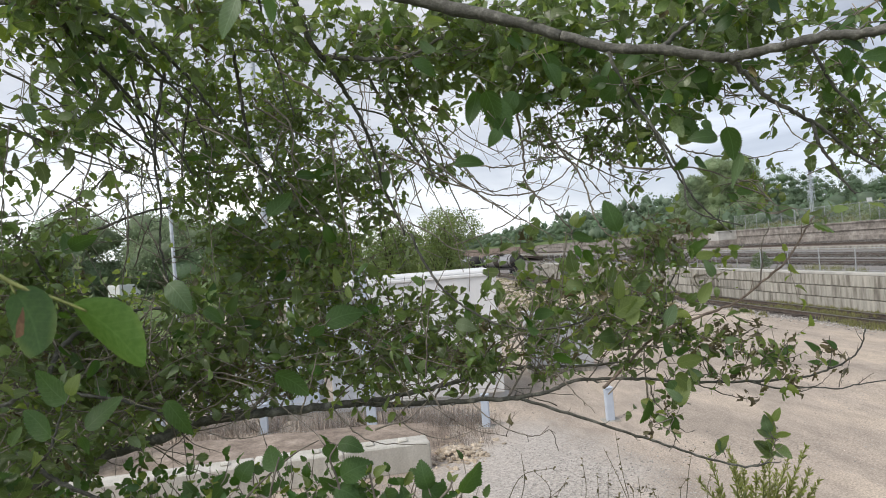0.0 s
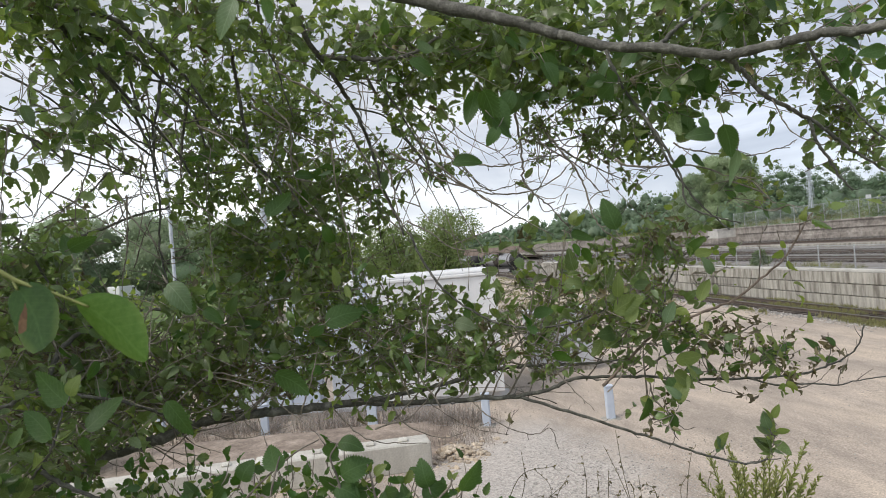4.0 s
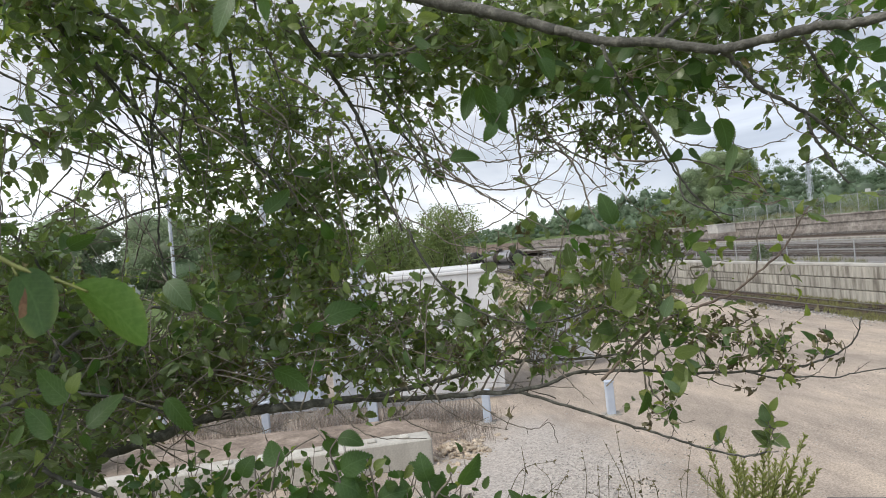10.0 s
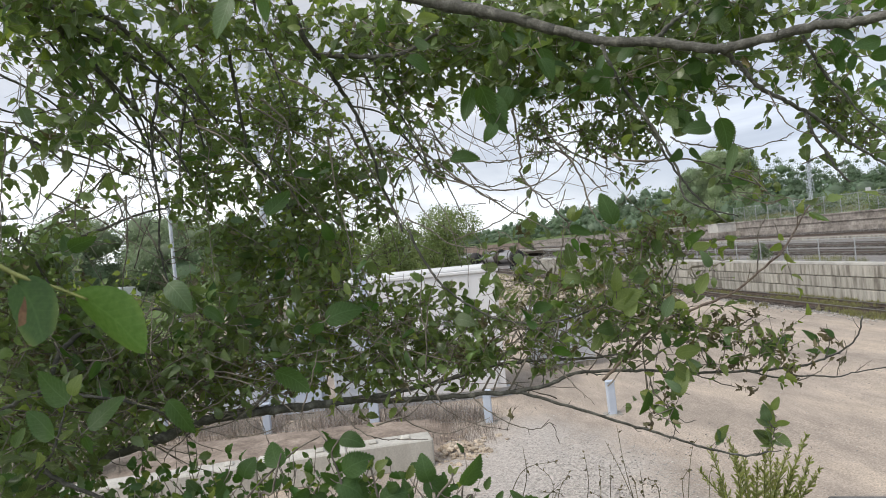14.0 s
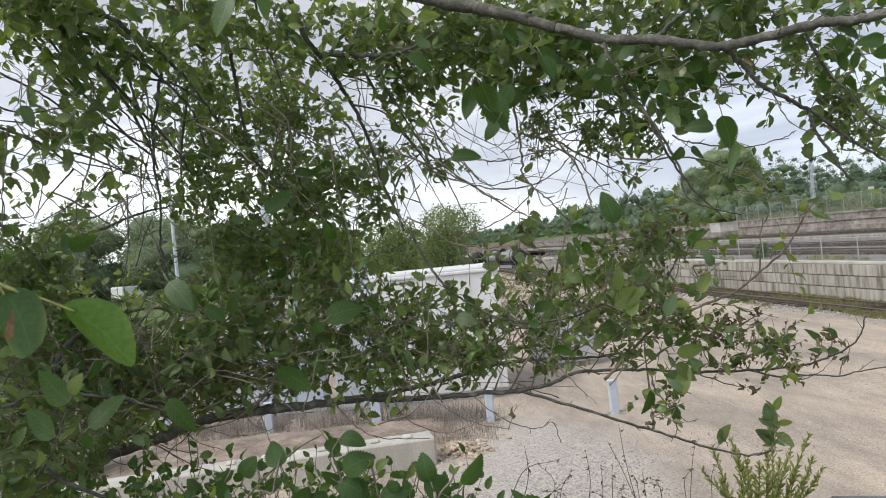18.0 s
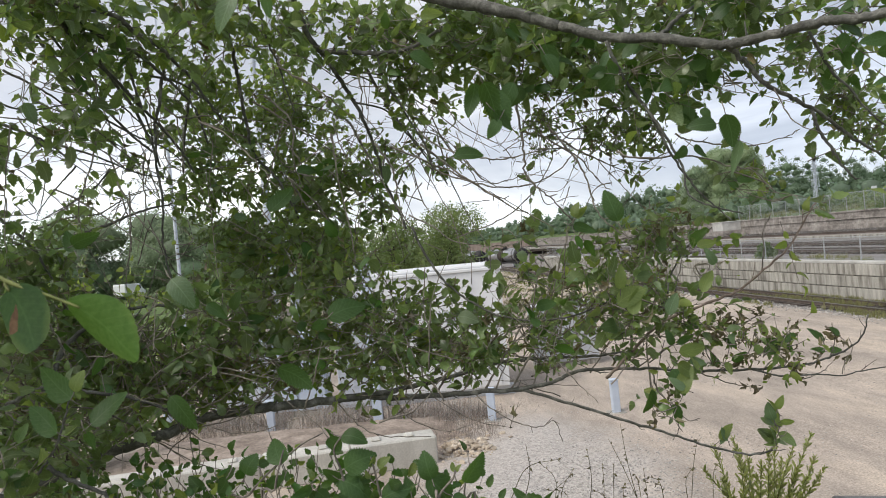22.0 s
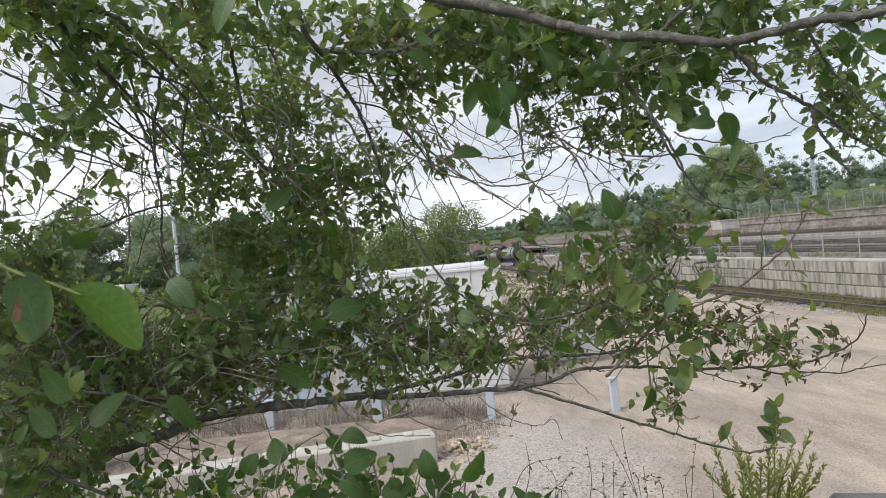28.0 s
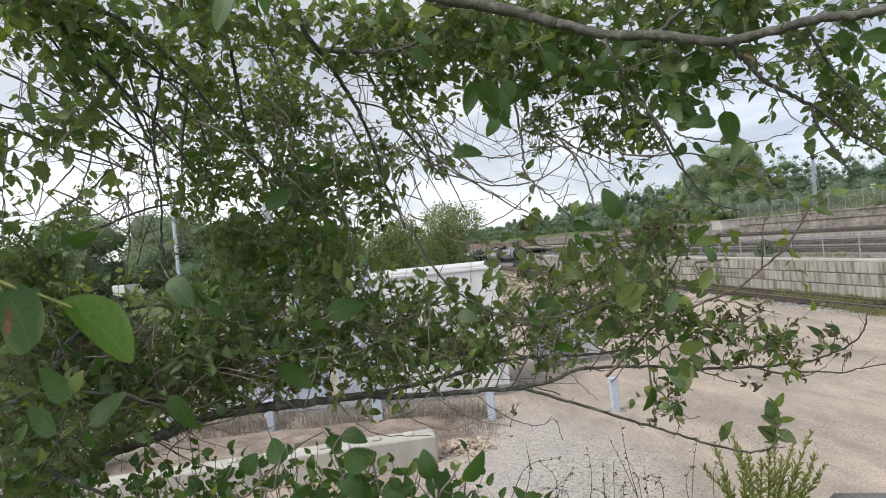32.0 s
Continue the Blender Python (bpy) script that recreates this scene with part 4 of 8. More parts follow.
TRAIN = pose(12.4, 143.5, -0.95, 0, 0, 30.2)
tank_wagon(TRAIN, "grey railway tank wagon with black ends and dark spill stain")
tank_wagon(TRAIN @ pose(0, 15.3, 0), "second grey railway tank wagon behind the trees")
sp = thing("track_spur", "spur track under the tank wagons", "railway track", TRAIN, kind="structure")
for e in (-0.75, 0.75):
    part("rail", boxed(e - 0.035, -16, -0.17, e + 0.035, 40, 0.0), RAIL_STEEL, sp)
for i in range(60):
    part("sleeper", boxed(-1.28, -15.5 + i * 0.9, -0.32, 1.28, -15.26 + i * 0.9, -0.173), SLEEPER, sp)


def signal_mast():
    base = LINE.inverted() @ Vector((51.982, 95.000, 4.867))
    s = thing("signal_mast", "pale lattice railway signal mast with ladder and caged head", "signal mast", LINE @ pose(base.x, base.y, 4.6))
    h = 7.5
    part("footing", boxed(-0.5, -0.5, -0.8, 0.5, 0.5, 0.1, 0.03), CONCRETE_PALE, s)
    for x in (-0.15, 0.15):
        for y in (-0.15, 0.15):
            part("leg", rodded((x, y, 0.1), (x * 0.8, y * 0.8, h - 0.6), 0.036, sides=6), GALVANISED, s)
    for k in range(9):
        z = 0.2 + k * 0.8
        for y in (-0.14, 0.14):
            for e in (-1, 1):
                part("lattice_brace", rodded((-0.14 * e, y, z), (0.13 * e, y, z + 0.75), 0.011, sides=5), GALVANISED, s)
    part("platform", boxed(-0.24, -0.24, h - 4.07, 0.24, 0.24, h - 4.0), GALVANISED, s)
    for x, y in ((-0.36, -0.34), (0.36, -0.34), (-0.36, 0.34), (0.36, 0.34), (0, -0.34), (-0.25, -0.34), (0.25, -0.34)):
        part("cage_post", rodded((x, y, h - 4.63), (x * 0.8, y * 0.36, h - 0.4), 0.02, sides=5), GALVANISED, s)
    for i in range(9):
        z = h - 3.9 + i * 0.42
        k = 0.5 + 0.5 * i / 8
        b = bmesh.new()
        for p, q in (((-0.36, -0.34), (0.36, -0.34)), ((0.36, -0.34), (0.36, 0.34)), ((0.36, 0.34), (-0.36, 0.34)), ((-0.36, 0.34), (-0.36, -0.34))):
            rod(b, (p[0] * k, p[1] * k, z), (q[0] * k, q[1] * k, z), 0.026, sides=5)
        part("cage_rail", b, GALVANISED, s)
    head = part("signal_head", boxed(-0.20, -0.20, h - 0.65, 0.20, 0.14, h + 0.8, 0.09), BLACK_STEEL, s, "black signal head with three lamps")
    for k in range(3):
        part("hood", rodded((0, -0.19, h - 0.25 + k * 0.34), (0, -0.45, h - 0.28 + k * 0.34), 0.11, 0.12, 12), BLACK_STEEL, head)
    ladder = bmesh.new()
    for x in (-0.2, 0.2):
        rod(ladder, (x, 0.3, 0), (x, 0.3, h - 2.9), 0.025, sides=5)
    for k in range(16):
        rod(ladder, (-0.2, 0.3, 0.3 + k * 0.3), (0.2, 0.3, 0.3 + k * 0.3), 0.018, sides=5)
    part("ladder", ladder, GALVANISED, s)
    return s


signal_mast()


def hut():
    h = thing("relay_hut", "small white relay hut at the end of the fence", "hut", LINE @ pose(58.5, 106.5, 4.8))
    part("body", boxed(-0.60, -0.9, -0.9, 0.60, 0.9, 1.05), WHITE_PAINT, h)
    b = boxed(-0.70, -1.0, 1.053, 0.70, 1.0, 1.18, 0.05)
    part("roof", b, WHITE_PAINT, h)
    part("door", boxed(-0.35, -0.94, -0.5, 0.35, -0.903, 0.9), GREY_PAINT, h)
    return h


hut()
eb = thing("abutment_block", "pale concrete abutment block at the stone wall", "concrete block", LINE @ pose(54.6, 99.5, 2.0))
part("footing", boxed(-1.7, -1.6, -0.1, 1.35, 1.5, 0.95, 0.04), MASONRY, eb, "stained stone footing")
part("block", boxed(-1.6, -1.5, 0.953, 1.35, 1.5, 2.2, 0.04), CONCRETE_PALE, eb)
part("cap", boxed(-1.7, -1.6, 2.203, 1.35, 1.6, 2.34, 0.03), CONCRETE_PALE, eb)
sg = thing("small_sign", "small white marker plate on a post", "sign", LINE @ pose(STONE_X + 2.2, 73.0, 4.4))
part("post", rodded((0, 0, -0.3), (0, 0, 2.3), 0.03, sides=6), GALV_DULL, sg)
part("plate", boxed(-0.35, -0.05, 2.0, 0.35, -0.031, 2.5, 0.005), WHITE_PAINT, sg)


def white_van():
    v = thing("white_van", "white panel van parked far across the yard", "van", pose(-47.2, 101, 1.35, 0, 0, 82))
    b = bmesh.new()
    prof = [(-2.6, 0.35), (2.5, 0.35), (2.6, 0.9), (1.75, 1.15), (1.1, 2.0), (-2.55, 2.1), (-2.62, 1.9)]
    left = [b.verts.new((x, -0.95, z)) for x, z in prof]
    right = [b.verts.new((x, 0.95, z)) for x, z in prof]
    b.faces.new(left)
    b.faces.new(right[::-1])
    for i in range(len(prof)):
        j = (i + 1) % len(prof)
        b.faces.new((left[j], left[i], right[i], right[j]))
    bmesh.ops.bevel(b, geom=list(b.edges), offset=0.08, segments=2, affect="EDGES", profile=0.5)
    part("body", b, WHITE_PAINT, v)
    for y in (-0.962, 0.945):
        part("side_window", boxed(0.55, y, 1.25, 1.3, y + 0.017, 1.75), DARK_GLASS, v)
    for x in (-1.7, 1.6):
        for y in (-0.9, 0.9):
            wheel = part("wheel", rodded((x, y - 0.1, 0.33), (x, y + 0.1, 0.33), 0.34, sides=18), RUBBER, v)
            part("rim", rodded((x, y - 0.115, 0.33), (x, y + 0.115, 0.33), 0.2, sides=14), GALV_DULL, wheel)
    return v


white_van()


# ---- trees and woods ----
def tree(x, y, z, lobes, count, size, material, label, trunk=0.22, category="tree"):
    rng = np.random.default_rng(int(abs(x * 31 + y * 17)) + 5)
    t = thing("tree", label, category, pose(x, y, z), "trees beyond the yard")
    heap = Heap()
    top = max(c[2] for c, r in lobes)
    tube(heap, curve_points([(0, 0, -0.3), (0.1, 0.05, top * 0.45), (0, -0.05, top)], 5), trunk, trunk * 0.25, 9, 0.05)
    for c, r in lobes:
        tube(heap, curve_points([(0, 0, c[2] * 0.45), (c[0] * 0.5, c[1] * 0.5, c[2] * 0.75), (c[0], c[1], c[2] + r[2] * 0.4)], 4), trunk * 0.4, trunk * 0.08, 6, 0.05)
    part("trunk", heap.mesh("trunk", BARK_FAR), BARK_FAR, t)
    if y > 100:                                # far crowns are dense inside
        ball = bmesh.new()
        bmesh.ops.create_icosphere(ball, subdivisions=2, radius=1.0)
        bv, bf = np.array([v.co[:] for v in ball.verts]), [tuple(v.index for v in f.verts) for f in ball.faces]
        ball.free()
        inside = Heap()
        for c, r in lobes:
            inside.add(bv * rng.uniform(0.50, 0.84, (len(bv), 1)) * np.array(r) + np.array(c), bf)
        tagged(part("inner_crown", inside.mesh("inner_crown", material), material, t), kind="stuff")
    crown("crown", rng, lobes, count, size, material, t)
    return t


def lobes_of(seed, width, height, n, low=0.15):
    rng = np.random.default_rng(seed)
    res = []
    for i in range(n):
        a = rng.uniform(0, 2 * math.pi)
        q = rng.uniform(0.1, 1.0) ** 0.6
        z = height * rng.uniform(low + 0.12, 0.86)
        spread = width * 0.5 * (1.0 - 0.55 * max(0, z / height - 0.55) / 0.45) * q * 0.75
        r = width * rng.uniform(0.16, 0.27)
        res.append(((spread * math.cos(a), spread * math.sin(a), z), (r, r, r * rng.uniform(0.65, 0.95))))
    return res


tree(0.25, 45, 0, lobes_of(1, 5.2, 7.7, 40, -0.08), 24000, 0.135, CROWN_LIGHT, "broad light green leafy tree behind the shelter", 0.2)
tree(-3.6, 47, 0, lobes_of(2, 5.2, 7.2, 32, -0.08), 18000, 0.145, CROWN_LIGHT, "light green bushy tree behind the shelter", 0.2)
tree(-9.0, 52, 0, lobes_of(3, 7.0, 8.0, 22, 0.0), 11000, 0.22, CROWN, "green leafy tree at the yard's edge", 0.25)
tree(-16, 58, 0.5, lobes_of(4, 9.0, 8.4, 24, 0.0), 12000, 0.26, CROWN, "green leafy tree at the yard's edge", 0.25)
# these two take the leaf colour that has haze mixed in
tree(-46, 116, 2.6, lobes_of(5, 17.0, 12.0, 34, -0.05), 26000, 0.40, HAZE_LEAF, "grey-green leafy tree at the yard's edge, paled for haze", 0.25)
tree(-62, 114, 2.9, lobes_of(6, 19.0, 11.5, 34, -0.05), 26000, 0.40, HAZE_LEAF, "grey-green leafy tree at the yard's edge, paled for haze", 0.28)
tree(-46, 70, 2.0, lobes_of(7, 12.0, 8.2, 26, 0.0), 13000, 0.30, CROWN, "dark green leafy tree at the yard's edge", 0.28)
hedge = LINE @ Vector((57.3, 105.0, 0))
tree(hedge.x, hedge.y, 4.6, lobes_of(31, 3.4, 1.25, 12, -0.05), 2600, 0.13, CROWN_LIGHT, "low yellow-green bush before the white hut", 0.05, "bush")
# big trees above the end of the fence, haze painted into their leaf colours
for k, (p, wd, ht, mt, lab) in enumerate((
        ((48.1, 128.0, 5.381), 7.5, 11.0, HAZE_LEAF, "dull blue-green tree above the stone wall, paled for haze"),
        ((51.6, 126.0, 5.338), 8.6, 14.8, HAZE_LEAF_LIGHT, "tall grey-green tree above the stone wall, paled for haze"),
        ((55.2, 124.0, 5.238), 8.0, 14.4, HAZE_LEAF_LIGHT, "tall grey-green tree above the stone wall, paled for haze"))):
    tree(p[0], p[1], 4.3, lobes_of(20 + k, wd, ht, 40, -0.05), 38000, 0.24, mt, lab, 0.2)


def woods():
    """Far woods on the hill: many crowns, one sheet of leaves."""
    rng = np.random.default_rng(11)
    lobes, close = [], []
    for i in range(930):
        near = i < 400
        u = 74 + (26 if near else 160) * rng.uniform() ** 1.6
        s = rng.uniform(30, 260) if near else rng.uniform(240, 640)
        u += 24 * (1 - step(120, 170, s))          # a strip of meadow lies before the nearer woods
        if u > 80 or not 70 < s < 135 or rng.uniform() < 0.5:
            z = ground_height(u, s)
            p = LINE @ Vector((u, s, z))
            h = rng.uniform(5.5, 9.5) * (1.05 + 0.10 * step(110, 190, s) + 0.5 * noise.noise(Vector((u * 0.05, s * 0.035, 1))))
            k = 1 + rng.uniform(-0.25, 0.25)
            if s < 170 and u < 108:
                for j in range(7):             # ragged crowns of many small lobes
                    w = 2.7 * k * rng.uniform(0.35, 0.85) * (1 - 0.07 * j)
                    close.append(((p.x + rng.normal() * 2.1, p.y + rng.normal() * 2.1, p.z + h * (0.10 + 0.125 * j)), (w, w, w * rng.uniform(0.6, 0.95))))
                continue
            for j in range(3):
                lobes.append(((p.x + rng.normal() * 1.6, p.y + rng.normal() * 1.6, p.z + h * (0.14 + 0.3 * j)), (2.9 * k * (1 - 0.18 * j), 2.9 * k * (1 - 0.18 * j), h * 0.2)))
    for i in range(330):                       # the low woods that close the valley
        x = rng.uniform(-330, 60)
        y = 430 + rng.uniform(-40, 160) - 0.35 * abs(x)
        q = LINE.inverted() @ Vector((x, y, 0))
        z = ground_height(q.x, q.y)
        h = rng.uniform(7.5, 12.5)
        for j in range(3):
            lobes.append(((x + rng.normal() * 2, y + rng.normal() * 2, z + h * (0.14 + 0.31 * j)), (3.6 * (1 - 0.25 * j), 3.6 * (1 - 0.25 * j), h * 0.22)))
    for i in range(110):                       # thick scrub at the wood's foot
        u, s = rng.uniform(60, 70), rng.uniform(80, 190)
        p = LINE @ Vector((u, s, ground_height(u, s)))
        h = rng.uniform(1.5, 5.0)
        lobes.append(((p.x, p.y, p.z + h * 0.4), (rng.uniform(1.0, 2.4), rng.uniform(1.0, 2.4), h * 0.6)))
    core = Heap()                              # the dense inside of the rear crowns
    tent = bmesh.new()
    bmesh.ops.create_icosphere(tent, subdivisions=1, radius=1.0)
    tv = np.array([v.co[:] for v in tent.verts])
    tf = [tuple(v.index for v in f.verts) for f in tent.faces]
    tent.free()
    for c, r in lobes + close:
        core.add(tv * rng.uniform(0.40, 0.80, (len(tv), 1)) * np.array(r) + np.array(c), tf)
    tagged(new("woods_undergrowth", core.mesh("woods_undergrowth", HAZED_WOODS)), "dense dark green inside of the woods, paled for haze", "woods", kind="stuff")
    tagged(crown("near_woods", rng, close, 130000, 0.28, HAZED_WOODS), "dark green woods above the meadow, paled for haze", "woods", kind="stuff")
    ob = crown("far_woods", rng, lobes, 85000, 0.70, HAZED_WOODS)
    return tagged(ob, "dark green woods covering the far hillside, paled for haze", "woods", kind="stuff")


woods()


def hedge():
    rng = np.random.default_rng(17)
    lobes = []
    for i in range(70):
        u, s = rng.uniform(61, 69), rng.uniform(34, 84)
        p = LINE @ Vector((u, s, ground_height(u, s)))
        h = rng.uniform(0.9, 2.6)
        lobes.append(((p.x, p.y, p.z + h * 0.4), (rng.uniform(0.8, 2.0), rng.uniform(0.8, 2.0), h * 0.6)))
    return tagged(crown("hedge", rng, lobes, 14000, 0.32, CROWN_LIGHT), "light green scrub along the foot of the woods", "scrub", kind="stuff")


hedge()


def bushes():
    for i, (x, y, w, h, m, lab) in enumerate((
            (-9.5, 16.0, 3.4, 2.4, CROWN_LIGHT, "sunlit yellow-green bush beside the yard"),
            (-12.5, 17.0, 3.8, 2.8, CROWN, "dark green bush beside the yard"),
            (-10.5, 12.5, 3.0, 2.0, CROWN_LIGHT, "low yellow-green bush on the bank"),
            (-15.5, 20.0, 4.6, 3.6, CROWN, "dark green bush beside the yard"),
            (-12.0, 26.0, 4.2, 3.0, CROWN_LIGHT, "light green bush behind the poles"),
            (-8.0, 8.5, 2.6, 1.8, CROWN, "dark green bush on the bank"),
            (-18.5, 30.0, 5.0, 4.0, CROWN, "dark green bush beside the yard"),
            (1.75, 43.5, 2.2, 3.4, CROWN_LIGHT, "light green bush beside the shelter tree"),
            (-19.5, 40.0, 3.4, 2.6, CROWN_LIGHT, "yellow-green bush at the yard's edge"),
            (-16.2, 43.0, 3.0, 3.4, CROWN_LIGHT, "tall yellow-green bush at the yard's edge"),
            (-22.5, 37.0, 3.6, 3.0, CROWN_LIGHT, "yellow-green bush at the yard's edge"),
            (-6.6, 10.2, 2.2, 1.4, CROWN, "dark green bush on the bank"))):
        q = LINE.inverted() @ Vector((x, y, 0))
        rng = np.random.default_rng(40 + i)
        t = thing("bush", lab, "bush", pose(x, y, ground_height(q.x, q.y) - 0.05), "bushes beside the yard")
        crown("crown", rng, lobes_of(60 + i, w, h, 12, 0.0), 3600, 0.11, m, t)
        heap = Heap()
        for k in range(5):
            a = k * 1.3
            tube(heap, curve_points([(0, 0, -0.1), (math.cos(a) * w * 0.12, math.sin(a) * w * 0.12, h * 0.35), (math.cos(a) * w * 0.3, math.sin(a) * w * 0.3, h * 0.75)], 3), 0.03, 0.008, 5)
        part("stems", heap.mesh("stems", BARK_FAR), BARK_FAR, t)
    # bushes on the ballast and the wall's top
    for x, y, z, w, h in ((24.6, 40.5, 1.85, 1.3, 1.1), (24.5, 52.0, 1.85, 1.0, 0.8), (57.6, 80.0, 4.3, 3.0, 2.2), (57.4, 70.0, 4.3, 2.4, 1.4), (57.8, 98.0, 4.3, 4.0, 3.2)):
        p = LINE @ Vector((x, y, z))
        rng = np.random.default_rng(int(x * 10 + y))
        t = thing("bush", "grey-green bush growing by the wire fence", "bush", pose(p.x, p.y, z), "bushes by the fences")
        crown("crown", rng, lobes_of(int(y), w, h, 9, 0.0), 2200, 0.1, CROWN, t)


bushes()


def tufts(name, label, rng, places, count, height, spread, material, width=0.012):
    """Grass or weeds: bent blades in tufts, one heap."""
    v, f, uv = [], [], []
    for (x, y, z) in places:
        for k in range(count):
            a = rng.uniform(0, 2 * math.pi)
            r = spread * rng.uniform(0, 1)
            bx, by = x + r * math.cos(a), y + r * math.sin(a)
            h = height * rng.uniform(0.4, 1.2)
            lean = rng.uniform(0.1, 0.6) * h
            b = rng.uniform(0, 2 * math.pi)
            dx, dy = math.cos(b) * lean, math.sin(b) * lean
            wx, wy = -math.sin(b) * width, math.cos(b) * width
            n = len(v)
            v += [(bx - wx, by - wy, z - 0.02), (bx + wx, by + wy, z - 0.02), (bx + dx * 0.4 + wx * 0.8, by + dy * 0.4 + wy * 0.8, z + h * 0.6), (bx + dx * 0.4 - wx * 0.8, by + dy * 0.4 - wy * 0.8, z + h * 0.6), (bx + dx, by + dy, z + h)]
            f += [(n, n + 1, n + 2, n + 3), (n + 3, n + 2, n + 4)]
            uv += [(0, 0), (0, 1), (0.6, 1), (0.6, 0), (1, 0.5)]
    ob = new(name, mesh_of(name, v, f, material, uv))
    return tagged(ob, label, "grass", kind="stuff")


def spots(rng, n, u0, u1, s0, s1, z=None, clump=0.0):
    res = []
    while len(res) < n:
        u, s = rng.uniform(u0, u1), s0 + (s1 - s0) * rng.uniform(0, 1) ** 1.5
        if noise.noise(Vector((u * 0.8, s * 0.22, 7))) < clump:
            continue
        p = LINE @ Vector((u, s, 0))
        res.append((p.x, p.y, ground_height(u, s) if z is None else z))
    return res


rg = np.random.default_rng(5)
tufts("verge_grass", "yellow-green weeds growing between the siding and the wall", rg, spots(rg, 700, 22.75, 23.5, 10, 95, 0.0, -0.05) + spots(rg, 700, 21.1, 22.4, 14, 110, 0.02, 0.05) + spots(rg, 420, 19.6, 20.9, 12, 80, 0.0, 0.1), 12, 0.22, 0.16, GRASS, 0.012)
tufts("wall_top_grass", "patches of yellow-green weeds behind the wire fence", rg, spots(rg, 220, 24.2, 26.0, 24, 80, 1.82, 0.15), 14, 0.3, 0.2, GRASS, 0.012)
tufts("meadow_grass", "rough green grass behind the stone wall", rg, spots(rg, 1500, 57.2, 80, 40, 160, None, -0.3), 10, 0.7, 0.5, GRASS, 0.03)
tufts("yard_weeds", "sparse low weeds on the far gravel", rg, spots(rg, 5000, 3, 19.5, 42, 125, None, -0.15), 6, 0.13, 0.4, GRASS, 0.02)
dry = []
for i in range(800):
    x, y = rg.uniform(-8, 0.9), rg.uniform(15.6, 18.4)
    dry.append((x, y - 0.05 * x, 0.0))
for i in range(60):
    x, y = rg.uniform(-7, 0.2), rg.uniform(14.5, 16.5)
    dry.append((x, y + 0.12 * x, 0.05))
tufts("dead_grass", "dead brown grass along the guard rail", rg, dry, 9, 0.24, 0.34, DRY_GRASS, 0.004)
tufts("bank_grass", "green and brown grass on the near bank", rg, spots(rg, 1200, -9, -1, 2.6, 8.5, None, -0.2), 10, 0.3, 0.16, GRASS, 0.008)
tufts("bank_dead_grass", "dead stalks on the near bank", rg, spots(rg, 380, -6, 0.8, 3, 8.5, None, -0.2), 8, 0.4, 0.16, DRY_GRASS, 0.005)

brush = []
for i in range(230):
    x = rg.uniform(-8.2, 0.75)
    brush.append((x, 17.55 - 0.163 * (x - 0.7) + abs(rg.normal()) * 0.5, 0.0))
tufts("dead_brush", "grey-brown dead brush behind the low wire fence", rg, brush, 14, 0.50, 0.26, BRUSH, 0.006)

# low mound of bare soil behind the blocks
md = []
nx, ny = 40, 12
for j in range(ny + 1):
    for i in range(nx + 1):
        x, y = -9 + i * 0.236, 14.3 + j * 0.36
        e = min(i, nx - i, j * 2.5, (ny - j) * 2.5) / 9
        md.append((x, y + 0.19 * (x + 0.5) * (1 - j / ny), 0.30 * step(0, 1, e) + 0.07 * noise.noise(Vector((x * 1.2, y * 1.2, 2))) - 0.06))
mound = new("soil_mound", mesh_of("soil_mound", md, [(j * (nx + 1) + i, j * (nx + 1) + i + 1, (j + 1) * (nx + 1) + i + 1, (j + 1) * (nx + 1) + i) for j in range(ny) for i in range(nx)], SOIL))
tagged(mound, "low bank of bare brown soil behind the blocks", "soil", kind="structure")


def stones(name, label, rng, count, place, size, material):
    base = bmesh.new()
    bmesh.ops.create_icosphere(base, subdivisions=1, radius=1.0)
    bv = np.array([v.co[:] for v in base.verts])
    bf = [tuple(v.index for v in f.verts) for f in base.faces]
    base.free()
    heap = Heap()
    for i in range(count):
        x, y, z = place(rng)
        s = size * rng.uniform(0.4, 1.5)
        v = bv * rng.uniform(0.6, 1.2, (len(bv), 1)) * (s, s * rng.uniform(0.6, 1.1), s * rng.uniform(0.4, 0.8))
        a = rng.uniform(0, 6.28)
        v = v @ np.array([[math.cos(a), -math.sin(a), 0], [math.sin(a), math.cos(a), 0], [0, 0, 1]])
        heap.add(v + (x, y, z + s * 0.2), bf)
    ob = new(name, heap.mesh(name, material, smooth=False))
    return tagged(ob, label, "stones", kind="stuff")


stones("rubble_heap", "small heap of buff rubble beside the end block", rg, 260, lambda r: (lambda a, b: (-0.08 + a * 0.42, 15.1 + b * 0.45, max(0.0, 0.13 - 0.10 * (a * a + b * b))))(r.normal(), r.normal()), 0.07, RUBBLE)
stones("loose_gravel", "loose pale crushed stone scattered over the yard", rg, 6000, lambda r: (r.normal() * 1.7 + 1.0, 11.3 + abs(r.normal()) * 2.3, -0.006), 0.019, STONE_CHIPS)
stones("yard_pebbles", "pebbles lying on the packed gravel", rg, 5000, lambda r: (r.uniform(-1, 16), 10.5 + 18 * r.uniform() ** 1.5, -0.005), 0.014, STONE_CHIPS)
stones("siding_ballast", "loose grey ballast stones beside the siding", rg, 3200, lambda r: tuple(LINE @ Vector((20.0 + r.normal() * 0.45, 10 + 60 * r.uniform() ** 1.6, 0.0))), 0.045, STONE_CHIPS)


# ---- the overhanging tree before the camera ----
ROOT = Vector((-1.95, 1.75, 3.05))
